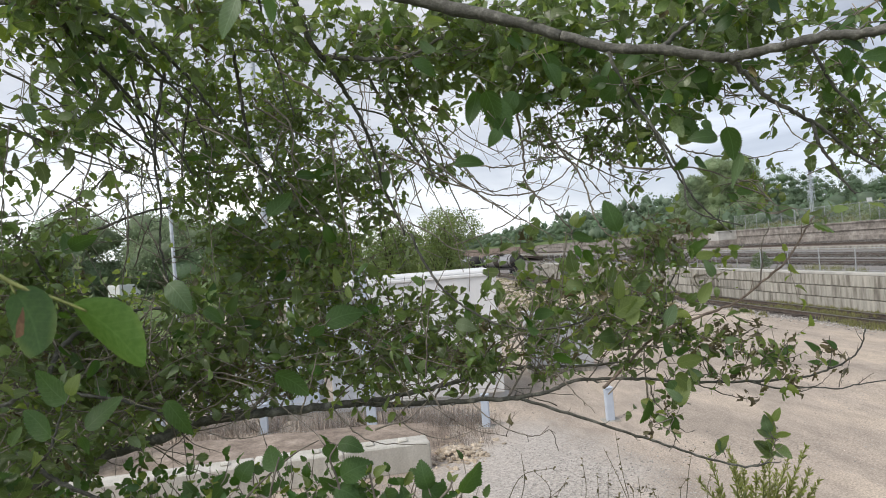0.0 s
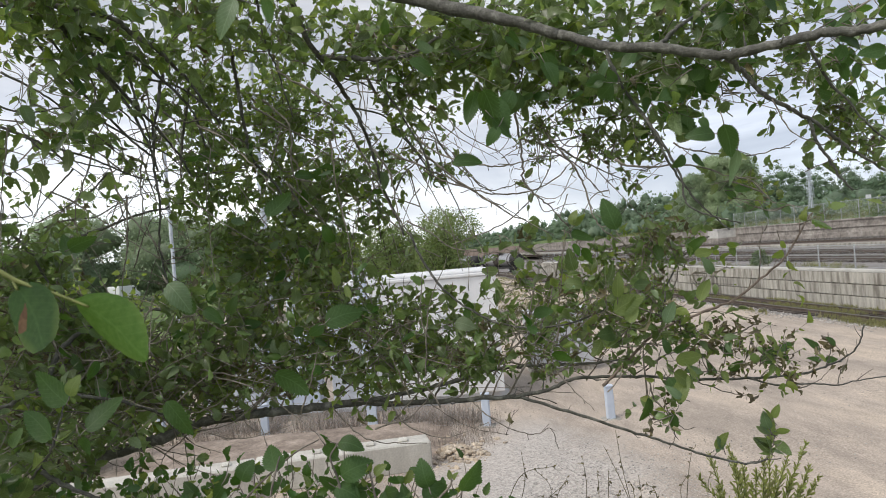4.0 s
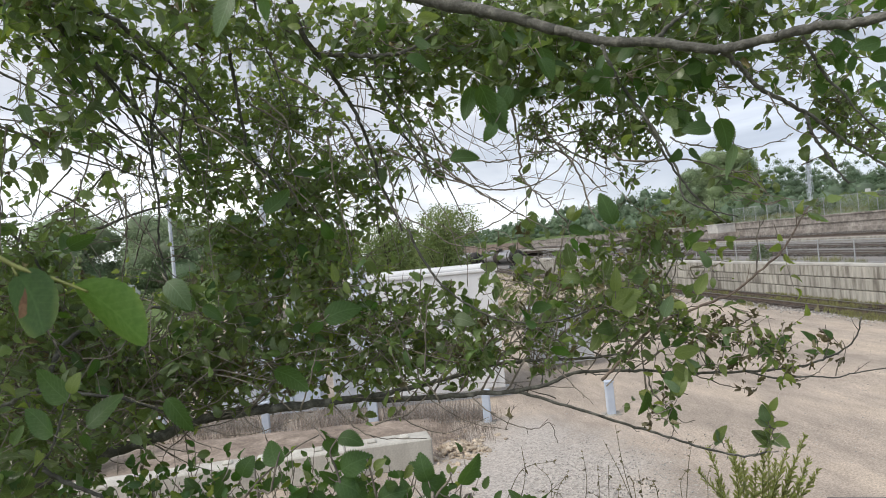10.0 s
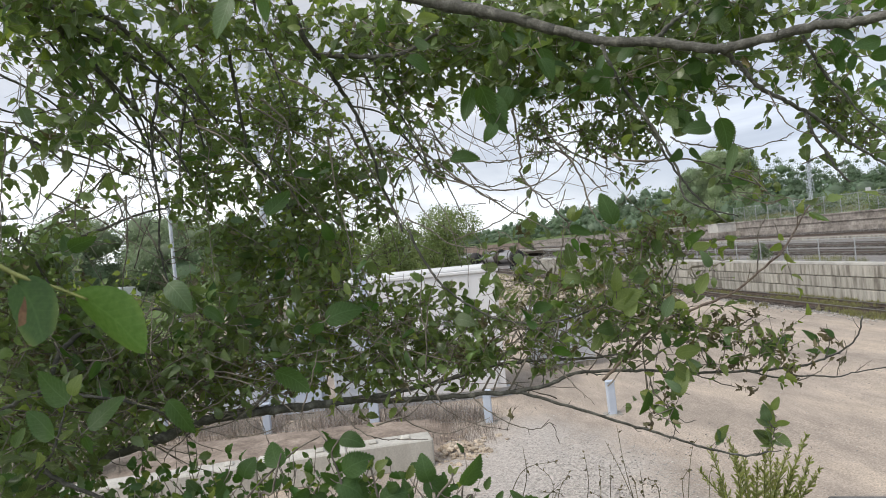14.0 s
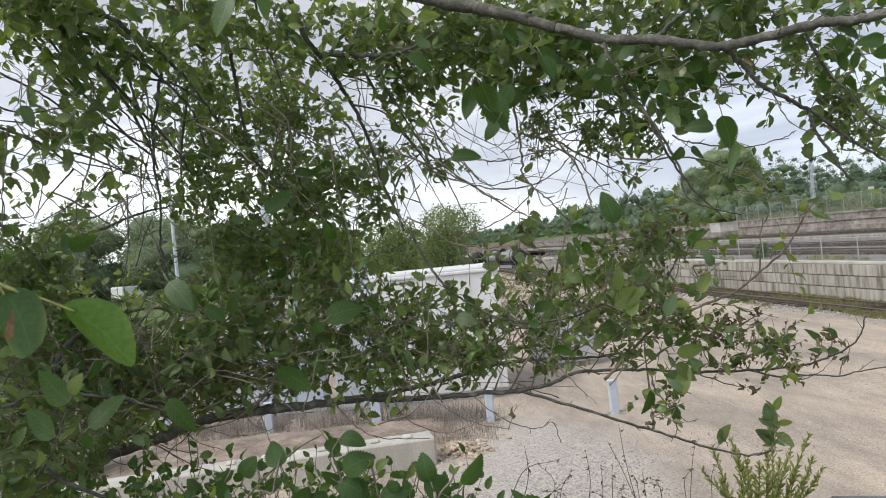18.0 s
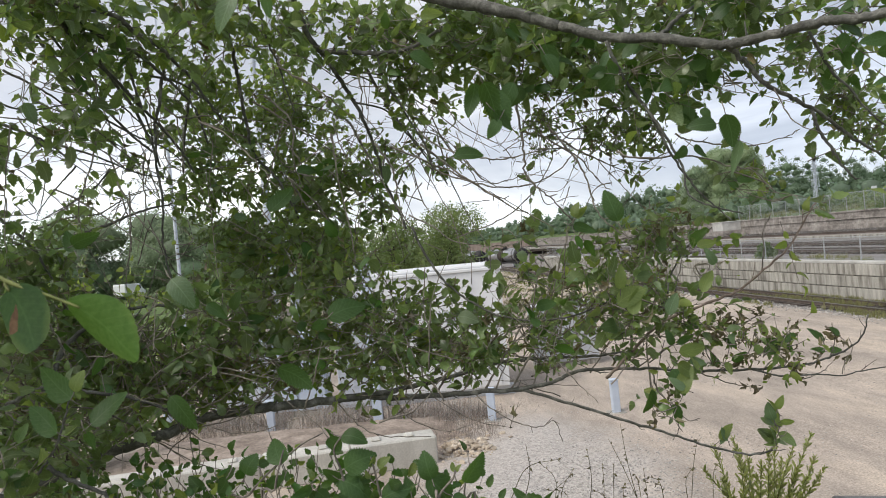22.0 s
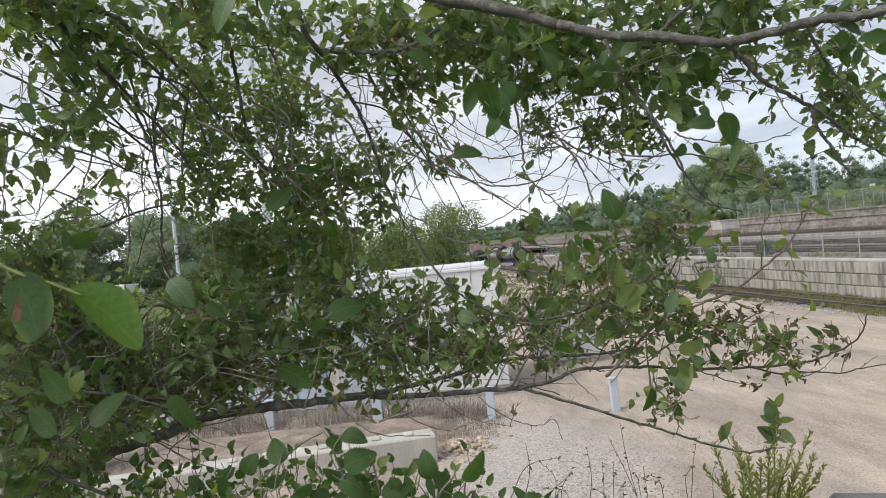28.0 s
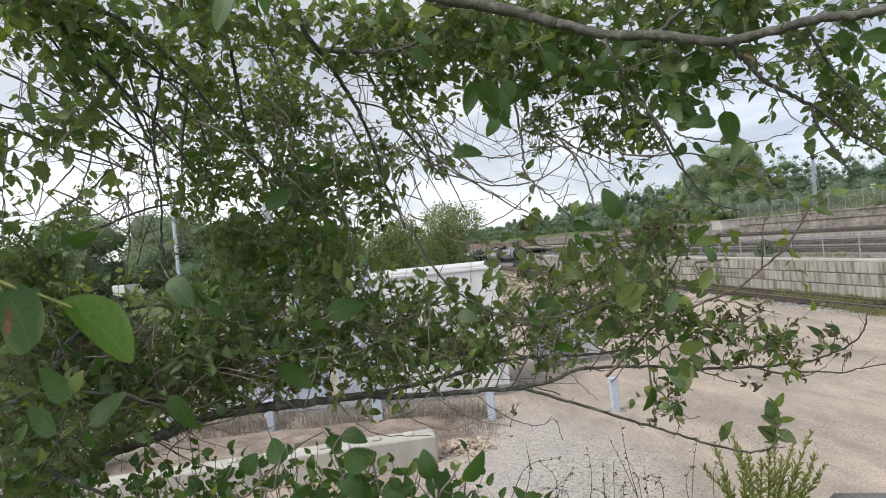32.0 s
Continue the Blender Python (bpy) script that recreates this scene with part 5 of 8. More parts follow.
alder = thing("overhanging_tree", "leafy tree with grey branches and serrated green leaves overhanging the bank", "tree", Matrix.Translation(ROOT))
tr = random.Random(7)
TWIGS, GREENS, YOUNGS, DRIES = Heap(), Heap(), Heap(), Heap()
LEAF_MESHES = {}
SINGLE = [0]


def own(ob, parent_base=ROOT):
    ob.location = -parent_base
    return ob


def branch(points, r0, r1, name="branch", knots=0.07, label="", sides=9, steps=7, mt=None):
    """A limb through the given places, with small kinks, bumps and short dead spurs."""
    line = curve_points(points, steps)
    line = [p + Vector((tr.gauss(0, 1), tr.gauss(0, 1), tr.gauss(0, 1))) * (min(r0, 0.006) * 0.22) for p in line]
    heap = Heap()
    tube(heap, line, r0, r1, sides, knots, tr)
    if r0 > 0.0035:
        for i in range(3, len(line) - 1, 6):
            d = (line[i] - line[i - 1]).normalized()
            q = (d * 0.6 + Vector((tr.gauss(0, 0.5), tr.gauss(0, 0.4), tr.gauss(0, 0.6)))).normalized()
            k = tr.uniform(0.012, 0.04)
            tube(heap, [line[i], line[i] + q * k * 0.6, line[i] + (q + Vector((0, 0, 0.3))) * k], r0 * 0.28, r0 * 0.1, 5, 0.1, tr)
    return own(part(name, heap.mesh(name, mt or BARK), mt or BARK, alder, label))


def twig(points, r0, r1):
    line = curve_points(points, 6)
    line = [p + Vector((tr.gauss(0, 1), 0, tr.gauss(0, 1))) * r0 * 0.5 for p in line]
    tube(TWIGS, line, r0, r1, 6, 0.12, tr)
    for i in range(4, len(line) - 1, 5):
        d = (line[i] - line[i - 1]).normalized()
        q = d * 0.7 + Vector((tr.gauss(0, 0.5), tr.gauss(0, 0.4), tr.gauss(0, 0.6)))
        k = tr.uniform(0.006, 0.02)
        tube(TWIGS, [line[i], line[i] + q * k], r0 * 0.55, r0 * 0.35, 5, 0, tr)


def leaf_mesh(kind, i, material):
    key = (kind, i, material.name)
    if key not in LEAF_MESHES:
        v, f, uv = (FINE + SMOOTH)[i]
        LEAF_MESHES[key] = mesh_of("leaf", v, f, material, uv)
    return LEAF_MESHES[key]


def single_leaf(m, material, parent=None, base=ROOT, name="leaf", shape=None):
    i = tr.randrange(len(FINE)) if shape is None else shape
    ob = part(name, leaf_mesh("fine", i, material), material, parent or alder)
    ob.matrix_basis = Matrix.Translation(-base) @ m
    SINGLE[0] += 1
    return ob


def broad_leaf(base, tip, material=LEAF_HERO, wide=0.85, shape=None, tilt=0.75, stalk=True, owner=None, root=ROOT, twigs=TWIGS):
    """One clearly seen leaf from its stalk to its tip, its face towards the open side of the crown."""
    a, b = Vector(base), Vector(tip)
    b = b + Vector((0, tr.uniform(-0.25, 0.25) * (b - a).length, 0))
    up = Vector((tr.uniform(-tilt, tilt), -1, tr.uniform(-tilt, tilt) + 0.25))
    m = aim(a, b - a, up, (b - a).length) @ Matrix.Diagonal((1, wide, 1, 1))
    single_leaf(m, material, owner, root, shape=shape)
    if stalk:
        d = (b - a).normalized()
        tube(twigs, [a - d * 0.022 + Vector((0, 0.004, 0.003)), a - d * 0.01, a + d * 0.003], 0.0011, 0.0009, 5)


def shoot(p, d, size, young, dry, one_by_one=False, rough=False):
    """A short leafy shoot from p towards d; returns how many leaves it bears."""
    length = size * tr.uniform(1.0, 3.0)
    bend = Vector((tr.gauss(0, 0.35), tr.gauss(0, 0.3), tr.gauss(0, 0.35) + 0.12))
    line = [p + d * (length * t) + bend * (length * t * t * 0.6) for t in (0, 0.33, 0.66, 1.0)]
    r = 0.0009 + 0.0008 * tr.random()
    tube(TWIGS, line, r, r * 0.5, 3)
    k = tr.randint(3, 7)
    fresh = tr.random() < young * 1.6
    for j in range(k):
        t = 0.2 + 0.8 * j / max(1, k - 1)
        q = p + d * (length * t) + bend * (length * t * t * 0.6)
        side = d.cross(Vector((tr.gauss(0, 0.5), -1, tr.gauss(0, 0.5)))).normalized() * (1 if j % 2 else -1)
        x = d * (0.5 if j < k - 1 else 1.2) + side * (0.85 if j < k - 1 else 0.15) + Vector((tr.gauss(0, 0.35), tr.gauss(0, 0.45), tr.gauss(0, 0.35) - 0.12))
        up = Vector((tr.gauss(0, 0.7), tr.gauss(0, 0.7) - 0.4, tr.gauss(0, 0.7) + 0.4))
        s = size * (0.35 + 0.75 * tr.random() ** 0.8) * (0.7 if j == k - 1 else 1)
        u = tr.random()
        m = aim(q, x, up, s)
        if u < dry:
            put(DRIES, tr.choice(DRIED), m @ Matrix.Scale(0.8, 4))
        elif fresh and u < 0.75 or u > 1 - young * 0.3:
            put(YOUNGS, tr.choice(SMALL if rough or s < 0.022 else PLAIN), m @ Matrix.Scale(0.85, 4))
        elif one_by_one and SINGLE[0] < 270 and s > 0.03:
            single_leaf(m, LEAF_HERO if tr.random() < 0.4 else LEAF)
        else:
            put(GREENS, tr.choice(SMALL if rough or s < 0.022 else PLAIN), m)
    return k


def spray(centre, half, n, size, young=0.10, dry=0.06, pull=(0.4, 0.0, -0.05), one_by_one=False, rough=False):
    """Leafy shoots crowded in uneven clumps through a region of the crown, the clumps joined by thin twigs."""
    tr.seed(int(1000 * centre[0]) * 31 + int(1000 * centre[2]) * 7 + n)
    knots = [Vector([c + h * tr.uniform(-1, 1) for c, h in zip(centre, half)]) for i in range(max(3, n // 26))]
    for a in knots:
        b = min((k for k in knots if k is not a), key=lambda k: (k - a).length * tr.uniform(0.6, 1.6))
        mid = (a + b) * 0.5 + Vector((tr.gauss(0, 1), tr.gauss(0, 1), tr.gauss(0, 1))) * size * 0.35
        line = curve_points([a, mid, b, b + (b - mid) * 0.5 + Vector((tr.gauss(0, 1), 0, tr.gauss(0, 1))) * size * 0.4], 4)
        r = tr.uniform(0.0010, 0.0024)
        tube(TWIGS, line, r, r * 0.45, 4, 0.1, tr)
    done = 0
    while done < n * 1.75:
        a = knots[int(len(knots) * tr.random() ** 1.35)]
        p = a + Vector((tr.gauss(0, 0.75), tr.gauss(0, 0.8), tr.gauss(0, 0.7))) * size
        d = Vector((tr.gauss(0, 0.8) + pull[0], tr.gauss(0, 0.6) + pull[1], tr.gauss(0, 0.7) + pull[2])).normalized()
        done += shoot(p, d, size * 0.86, young, dry, one_by_one, rough)


# trunk, out of view on the bank, and the limbs that reach over
branch([ROOT - Vector((0, 0, 0.35)), ROOT + Vector((0.03, 0, 0.5)), ROOT + Vector((-0.04, 0.03, 1.3)), ROOT + Vector((0.05, 0, 2.4)), ROOT + Vector((0.02, 0.02, 3.6))], 0.085, 0.03, "trunk", 0.05, sides=14)
branch([ROOT + Vector((0, 0, 2.2)), (-1.321, 1.901, 5.623), (-0.728, 1.851, 5.478), (-0.310, 1.751, 5.272), (-0.056, 1.701, 5.153), (0.057, 1.651, 5.094), (0.186, 1.600, 5.036), (0.306, 1.550, 4.973)], 0.028, 0.0120, "limb")
branch([(0.306, 1.550, 4.973), (0.401, 1.500, 4.922), (0.493, 1.450, 4.898), (0.600, 1.400, 4.857), (0.648, 1.370, 4.855), (0.705, 1.330, 4.856), (0.763, 1.300, 4.859), (0.817, 1.270, 4.850), (0.888, 1.200, 4.849)], 0.0112, 0.0088, "limb")
branch([(0.600, 1.400, 4.857), (0.618, 1.400, 4.848), (0.659, 1.420, 4.817), (0.700, 1.430, 4.775), (0.755, 1.450, 4.747), (0.806, 1.460, 4.720), (0.858, 1.470, 4.684), (0.909, 1.480, 4.643), (1.014, 1.500, 4.577)], 0.0062, 0.0028)
branch([(0.806, 1.460, 4.718), (0.810, 1.450, 4.673), (0.833, 1.450, 4.633), (0.854, 1.450, 4.592), (0.880, 1.450, 4.560)], 0.0042, 0.002)
branch([(0.742, 1.330, 4.849), (0.790, 1.350, 4.774), (0.831, 1.360, 4.735), (0.877, 1.380, 4.689), (0.941, 1.400, 4.642)], 0.0032, 0.0016)
branch([(0.395, 1.500, 4.916), (0.425, 1.520, 4.845), (0.478, 1.550, 4.778), (0.514, 1.570, 4.717), (0.546, 1.580, 4.654), (0.592, 1.600, 4.589), (0.624, 1.600, 4.550), (0.674, 1.600, 4.499)], 0.0045, 0.0016)
branch([(0.478, 1.550, 4.778), (0.491, 1.500, 4.721), (0.518, 1.500, 4.668), (0.537, 1.500, 4.617), (0.542, 1.500, 4.566), (0.585, 1.500, 4.536), (0.658, 1.500, 4.511)], 0.0034, 0.0014)
branch([(0.493, 1.450, 4.898), (0.550, 1.500, 4.946), (0.623, 1.550, 4.995), (0.701, 1.600, 5.058)], 0.005, 0.003)
twig([(0.544, 1.550, 4.706), (0.568, 1.550, 4.689), (0.637, 1.540, 4.671), (0.702, 1.530, 4.660), (0.768, 1.520, 4.670), (0.797, 1.500, 4.683)], 0.0021, 0.0009)
twig([(0.419, 1.600, 4.686), (0.459, 1.600, 4.665), (0.596, 1.600, 4.656), (0.684, 1.600, 4.624), (0.747, 1.600, 4.614)], 0.0026, 0.0013)
twig([(0.715, 1.430, 4.764), (0.736, 1.430, 4.715), (0.756, 1.430, 4.687), (0.805, 1.430, 4.662)], 0.0016, 0.0008)
# fine hanging twigs before the open sky
twig([(0.221, 1.800, 4.913), (0.224, 1.800, 4.829), (0.231, 1.800, 4.735), (0.232, 1.800, 4.669), (0.257, 1.800, 4.635), (0.294, 1.800, 4.596), (0.345, 1.800, 4.530)], 0.0034, 0.0016)
twig([(-0.041, 2.000, 4.837), (0.019, 1.950, 4.780), (0.124, 1.900, 4.738), (0.182, 1.900, 4.727), (0.245, 1.880, 4.733), (0.323, 1.850, 4.748), (0.375, 1.850, 4.779)], 0.0026, 0.0014)
twig([(-0.033, 2.000, 4.744), (0.017, 2.000, 4.713), (0.093, 1.970, 4.678), (0.185, 1.950, 4.652), (0.264, 1.920, 4.653), (0.336, 1.900, 4.683), (0.378, 1.900, 4.724)], 0.0027, 0.0014)
twig([(0.055, 2.000, 4.791), (0.083, 2.000, 4.742), (0.134, 2.000, 4.682), (0.180, 2.000, 4.672), (0.250, 2.000, 4.689), (0.285, 2.000, 4.722)], 0.0022, 0.0009)
twig([(0.036, 2.100, 4.524), (0.127, 2.100, 4.549), (0.201, 2.080, 4.576), (0.261, 2.050, 4.622), (0.294, 2.000, 4.661), (0.333, 2.000, 4.721), (0.344, 2.000, 4.775)], 0.0019, 0.0012)
twig([(0.302, 1.900, 4.811), (0.295, 1.900, 4.772), (0.285, 1.900, 4.713), (0.291, 1.900, 4.659)], 0.0016, 0.0008)
twig([(0.299, 1.800, 4.793), (0.335, 1.800, 4.740), (0.379, 1.800, 4.670), (0.394, 1.800, 4.612), (0.405, 1.800, 4.564), (0.428, 1.800, 4.526), (0.485, 1.800, 4.477)], 0.0029, 0.0015)
twig([(0.276, 1.900, 4.805), (0.321, 1.900, 4.763), (0.392, 1.900, 4.712), (0.426, 1.900, 4.666), (0.471, 1.900, 4.613)], 0.0028, 0.0012)
twig([(0.344, 1.900, 4.767), (0.390, 1.900, 4.734), (0.457, 1.900, 4.696), (0.541, 1.900, 4.647)], 0.0032, 0.0012)
twig([(0.361, 1.900, 4.634), (0.347, 1.900, 4.601), (0.333, 1.900, 4.569)], 0.0015, 0.0009)
twig([(0.275, 1.900, 4.632), (0.295, 1.900, 4.590), (0.352, 1.900, 4.605), (0.383, 1.900, 4.605)], 0.0014, 0.0007)
# upper left and centre
branch([(-0.375, 1.801, 5.330), (-0.350, 1.901, 5.198), (-0.326, 1.951, 5.128), (-0.305, 2.001, 5.097), (-0.279, 2.000, 5.054), (-0.252, 2.050, 5.000), (-0.233, 2.100, 4.963), (-0.209, 2.100, 4.903), (-0.190, 2.150, 4.830), (-0.172, 2.200, 4.729), (-0.143, 2.200, 4.644), (-0.118, 2.200, 4.570)], 0.0082, 0.0034)
branch([(-0.305, 2.001, 5.102), (-0.225, 1.951, 5.078), (-0.144, 1.900, 5.053), (-0.054, 1.850, 5.041), (0.034, 1.800, 5.066)], 0.008, 0.004)
branch([(-0.148, 1.901, 5.076), (-0.135, 1.900, 5.036), (-0.126, 1.920, 4.980), (-0.089, 1.950, 4.917), (-0.068, 2.000, 4.879), (-0.031, 2.000, 4.802), (-0.011, 2.000, 4.717)], 0.0036, 0.002)
branch([(-0.570, 2.001, 5.387), (-0.604, 2.101, 5.226), (-0.608, 2.151, 5.169), (-0.611, 2.201, 5.088), (-0.614, 2.250, 4.969), (-0.609, 2.300, 4.867), (-0.556, 2.300, 4.802), (-0.511, 2.300, 4.718), (-0.485, 2.350, 4.625)], 0.0075, 0.003)
branch([(-0.483, 2.001, 5.345), (-0.499, 2.101, 5.270), (-0.487, 2.101, 5.190), (-0.471, 2.151, 5.125), (-0.458, 2.200, 5.042), (-0.441, 2.200, 4.978)], 0.0042, 0.002)
branch([(-1.457, 2.001, 5.339), (-1.195, 1.901, 5.295), (-1.041, 1.851, 5.262), (-0.950, 1.851, 5.247), (-0.853, 1.901, 5.224), (-0.825, 1.951, 5.194), (-0.777, 2.001, 5.159), (-0.760, 2.051, 5.131), (-0.734, 2.101, 5.095), (-0.696, 2.100, 5.035), (-0.676, 2.200, 4.968)], 0.0086, 0.0036)
branch([(-0.965, 1.851, 5.249), (-0.944, 1.951, 5.207), (-0.902, 2.001, 5.178), (-0.863, 2.051, 5.160), (-0.812, 2.101, 5.102), (-0.763, 2.100, 5.049), (-0.738, 2.150, 4.993), (-0.728, 2.200, 4.900)], 0.0068, 0.0030)
branch([(-1.146, 1.901, 5.306), (-1.151, 1.951, 5.281), (-1.132, 2.001, 5.221), (-1.114, 2.051, 5.172), (-1.082, 2.101, 5.109), (-1.019, 2.150, 5.024), (-0.964, 2.200, 4.944), (-0.907, 2.200, 4.891)], 0.006, 0.0035)
branch([(-1.072, 1.851, 5.262), (-1.080, 1.951, 5.229), (-1.057, 2.001, 5.171), (-1.048, 2.101, 5.125)], 0.0045, 0.0025)
branch([(-1.011, 1.901, 5.230), (-0.994, 1.951, 5.183), (-0.969, 2.001, 5.137), (-0.939, 2.051, 5.095), (-0.909, 2.100, 5.038), (-0.870, 2.150, 4.976), (-0.824, 2.200, 4.898), (-0.800, 2.250, 4.820)], 0.0066, 0.0034)
branch([(-0.807, 2.101, 5.119), (-0.818, 2.101, 5.096), (-0.832, 2.100, 5.020), (-0.852, 2.100, 4.958), (-0.854, 2.100, 4.918), (-0.867, 2.120, 4.818), (-0.870, 2.150, 4.718), (-0.903, 2.200, 4.605), (-0.888, 2.200, 4.476)], 0.0055, 0.0028)
branch([(-1.353, 2.000, 5.038), (-1.268, 2.000, 4.983), (-1.176, 2.000, 4.934), (-1.140, 2.000, 4.899), (-1.067, 2.050, 4.865), (-0.988, 2.100, 4.840)], 0.0042, 0.0016)
branch([(-1.344, 2.001, 5.129), (-1.284, 2.050, 5.050), (-1.213, 2.100, 5.036), (-1.108, 2.100, 5.043), (-1.025, 2.100, 4.992)], 0.0035, 0.0014)
branch([(-1.427, 2.400, 4.697), (-1.294, 2.400, 4.726), (-1.198, 2.400, 4.729), (-1.112, 2.400, 4.771), (-1.034, 2.450, 4.807)], 0.0034, 0.0016)
branch([(-1.256, 2.300, 4.650), (-1.147, 2.300, 4.673), (-1.066, 2.300, 4.698), (-0.991, 2.300, 4.718), (-0.904, 2.300, 4.729)], 0.0058, 0.003)
twig([(-1.301, 2.400, 4.761), (-1.277, 2.400, 4.785), (-1.216, 2.400, 4.835), (-1.158, 2.400, 4.877), (-1.116, 2.400, 4.917)], 0.0018, 0.0009)
branch([(-1.348, 2.000, 4.746), (-1.295, 2.000, 4.704), (-1.254, 2.000, 4.666), (-1.216, 2.000, 4.624), (-1.187, 2.000, 4.581), (-1.154, 2.000, 4.511)], 0.0058, 0.003)
twig([(-0.107, 2.200, 4.986), (-0.052, 2.200, 4.889), (-0.017, 2.200, 4.776), (-0.040, 2.200, 4.687)], 0.0026, 0.0012)
twig([(-0.397, 2.400, 5.017), (-0.311, 2.401, 5.089), (-0.228, 2.401, 5.121), (-0.111, 2.401, 5.090)], 0.0022, 0.001)
twig([(-0.562, 2.300, 4.899), (-0.494, 2.300, 4.815), (-0.394, 2.300, 4.863), (-0.331, 2.300, 4.915)], 0.0024, 0.0012)
# the long lower limb
branch([ROOT + Vector((0.03, 0, 0.55)), (-1.366, 1.799, 3.905), (-1.231, 1.850, 3.929), (-1.135, 1.850, 3.963), (-1.060, 1.870, 3.983), (-0.978, 1.900, 4.017), (-0.893, 1.930, 4.033), (-0.824, 1.950, 4.047), (-0.753, 1.970, 4.069), (-0.628, 2.000, 4.076), (-0.543, 2.020, 4.075), (-0.403, 2.050, 4.071), (-0.282, 2.080, 4.070)], 0.020, 0.0115, "limb", 0.10)
branch([(-0.282, 2.080, 4.070), (-0.205, 2.100, 4.072), (-0.140, 2.100, 4.082), (-0.039, 2.100, 4.096), (0.033, 2.100, 4.112), (0.141, 2.100, 4.132), (0.256, 2.080, 4.136), (0.401, 2.050, 4.132), (0.492, 2.000, 4.145)], 0.0092, 0.0030)
branch([(-0.291, 2.080, 4.069), (-0.186, 2.060, 4.060), (-0.042, 2.050, 4.057), (0.071, 2.030, 4.061), (0.183, 2.000, 4.065), (0.284, 2.000, 4.078), (0.351, 1.980, 4.104), (0.459, 1.950, 4.107), (0.557, 1.900, 4.106), (0.666, 1.880, 4.092)], 0.0088, 0.0030)
branch([(0.176, 2.000, 4.065), (0.287, 1.980, 4.027), (0.390, 1.960, 3.988), (0.494, 1.950, 3.946), (0.592, 1.929, 3.911), (0.692, 1.919, 3.872), (0.789, 1.899, 3.847), (0.853, 1.899, 3.852)], 0.0046, 0.0026)
twig([(0.801, 1.899, 3.847), (0.825, 1.899, 3.851), (0.888, 1.899, 3.852)], 0.0018, 0.0012)
twig([(0.845, 1.899, 3.851), (0.864, 1.899, 3.879), (0.877, 1.899, 3.917), (0.883, 1.900, 3.948)], 0.0022, 0.0013)
twig([(0.049, 2.040, 4.057), (0.081, 2.000, 4.026), (0.120, 2.000, 3.994), (0.194, 2.000, 3.954), (0.240, 2.000, 3.951), (0.273, 2.000, 3.963), (0.290, 1.999, 3.901)], 0.0022, 0.001)
twig([(0.141, 2.000, 3.954), (0.158, 2.000, 3.994), (0.173, 2.000, 4.026)], 0.0012, 0.0008)
branch([(0.612, 1.880, 4.098), (0.671, 1.870, 4.096), (0.812, 1.850, 4.091), (0.874, 1.840, 4.094), (0.941, 1.830, 4.097), (1.007, 1.820, 4.118), (1.054, 1.820, 4.136), (1.081, 1.810, 4.170), (1.091, 1.800, 4.221)], 0.0040, 0.0017)
branch([(0.794, 1.850, 4.093), (0.876, 1.840, 4.068), (0.958, 1.830, 4.068), (1.028, 1.830, 4.058), (1.069, 1.820, 4.068), (1.167, 1.800, 4.080)], 0.0026, 0.0015)
twig([(0.655, 1.870, 4.096), (0.730, 1.870, 4.061), (0.779, 1.870, 4.044), (0.824, 1.870, 4.042)], 0.0018, 0.0009)
twig([(0.901, 1.840, 4.064), (0.921, 1.840, 4.056), (0.974, 1.840, 4.069), (1.007, 1.840, 4.094)], 0.0016, 0.0009)
twig([(1.069, 1.820, 4.068), (1.090, 1.820, 4.081), (1.117, 1.820, 4.097)], 0.0014, 0.0009)
twig([(1.020, 1.820, 4.064), (1.031, 1.820, 4.098), (1.053, 1.820, 4.126), (1.048, 1.820, 4.157)], 0.0015, 0.0008)
twig([(0.714, 1.850, 4.100), (0.762, 1.850, 4.119), (0.796, 1.850, 4.146), (0.811, 1.850, 4.186)], 0.002, 0.001)
twig([(0.828, 1.840, 4.096), (0.857, 1.840, 4.126), (0.880, 1.840, 4.159)], 0.0022, 0.0012)
twig([(0.751, 1.850, 4.212), (0.804, 1.850, 4.227), (0.832, 1.850, 4.246)], 0.0022, 0.0011)
twig([(0.961, 1.830, 4.103), (0.984, 1.830, 4.136), (0.982, 1.830, 4.166)], 0.0018, 0.001)
twig([(0.998, 1.830, 4.111), (1.014, 1.830, 4.151), (1.010, 1.830, 4.202)], 0.0018, 0.0009)


def scatter(centre, half, n, size, tone=0):
    """Broad serrated leaves standing out of the crown here and there, each on its own short stalk."""
    tr.seed(int(1000 * centre[0]) * 17 + int(1000 * centre[2]) * 13 + n)
    for i in range(n):
        p = Vector([c + h * tr.uniform(-1, 1) for c, h in zip(centre, half)])
        x = Vector((tr.gauss(0.25, 0.7), tr.gauss(0, 0.35), tr.gauss(-0.15, 0.6))).normalized()
        up = Vector((tr.gauss(0, 0.55), -1, tr.gauss(0.35, 0.55)))
        m = aim(p, x, up, size * tr.uniform(0.6, 1.15)) @ Matrix.Diagonal((1, tr.uniform(0.62, 0.95), 1, 1))
        put(BROADS[tone if tr.random() < 0.8 else 1 - tone], tr.choice(FINE), m)
        tube(TWIGS, [p - x * size * 0.4 + Vector((0, 0.004, 0.006)), p - x * size * 0.2, p + x * 0.002], 0.0011, 0.0008, 4)


BROADS = (Heap(), Heap())


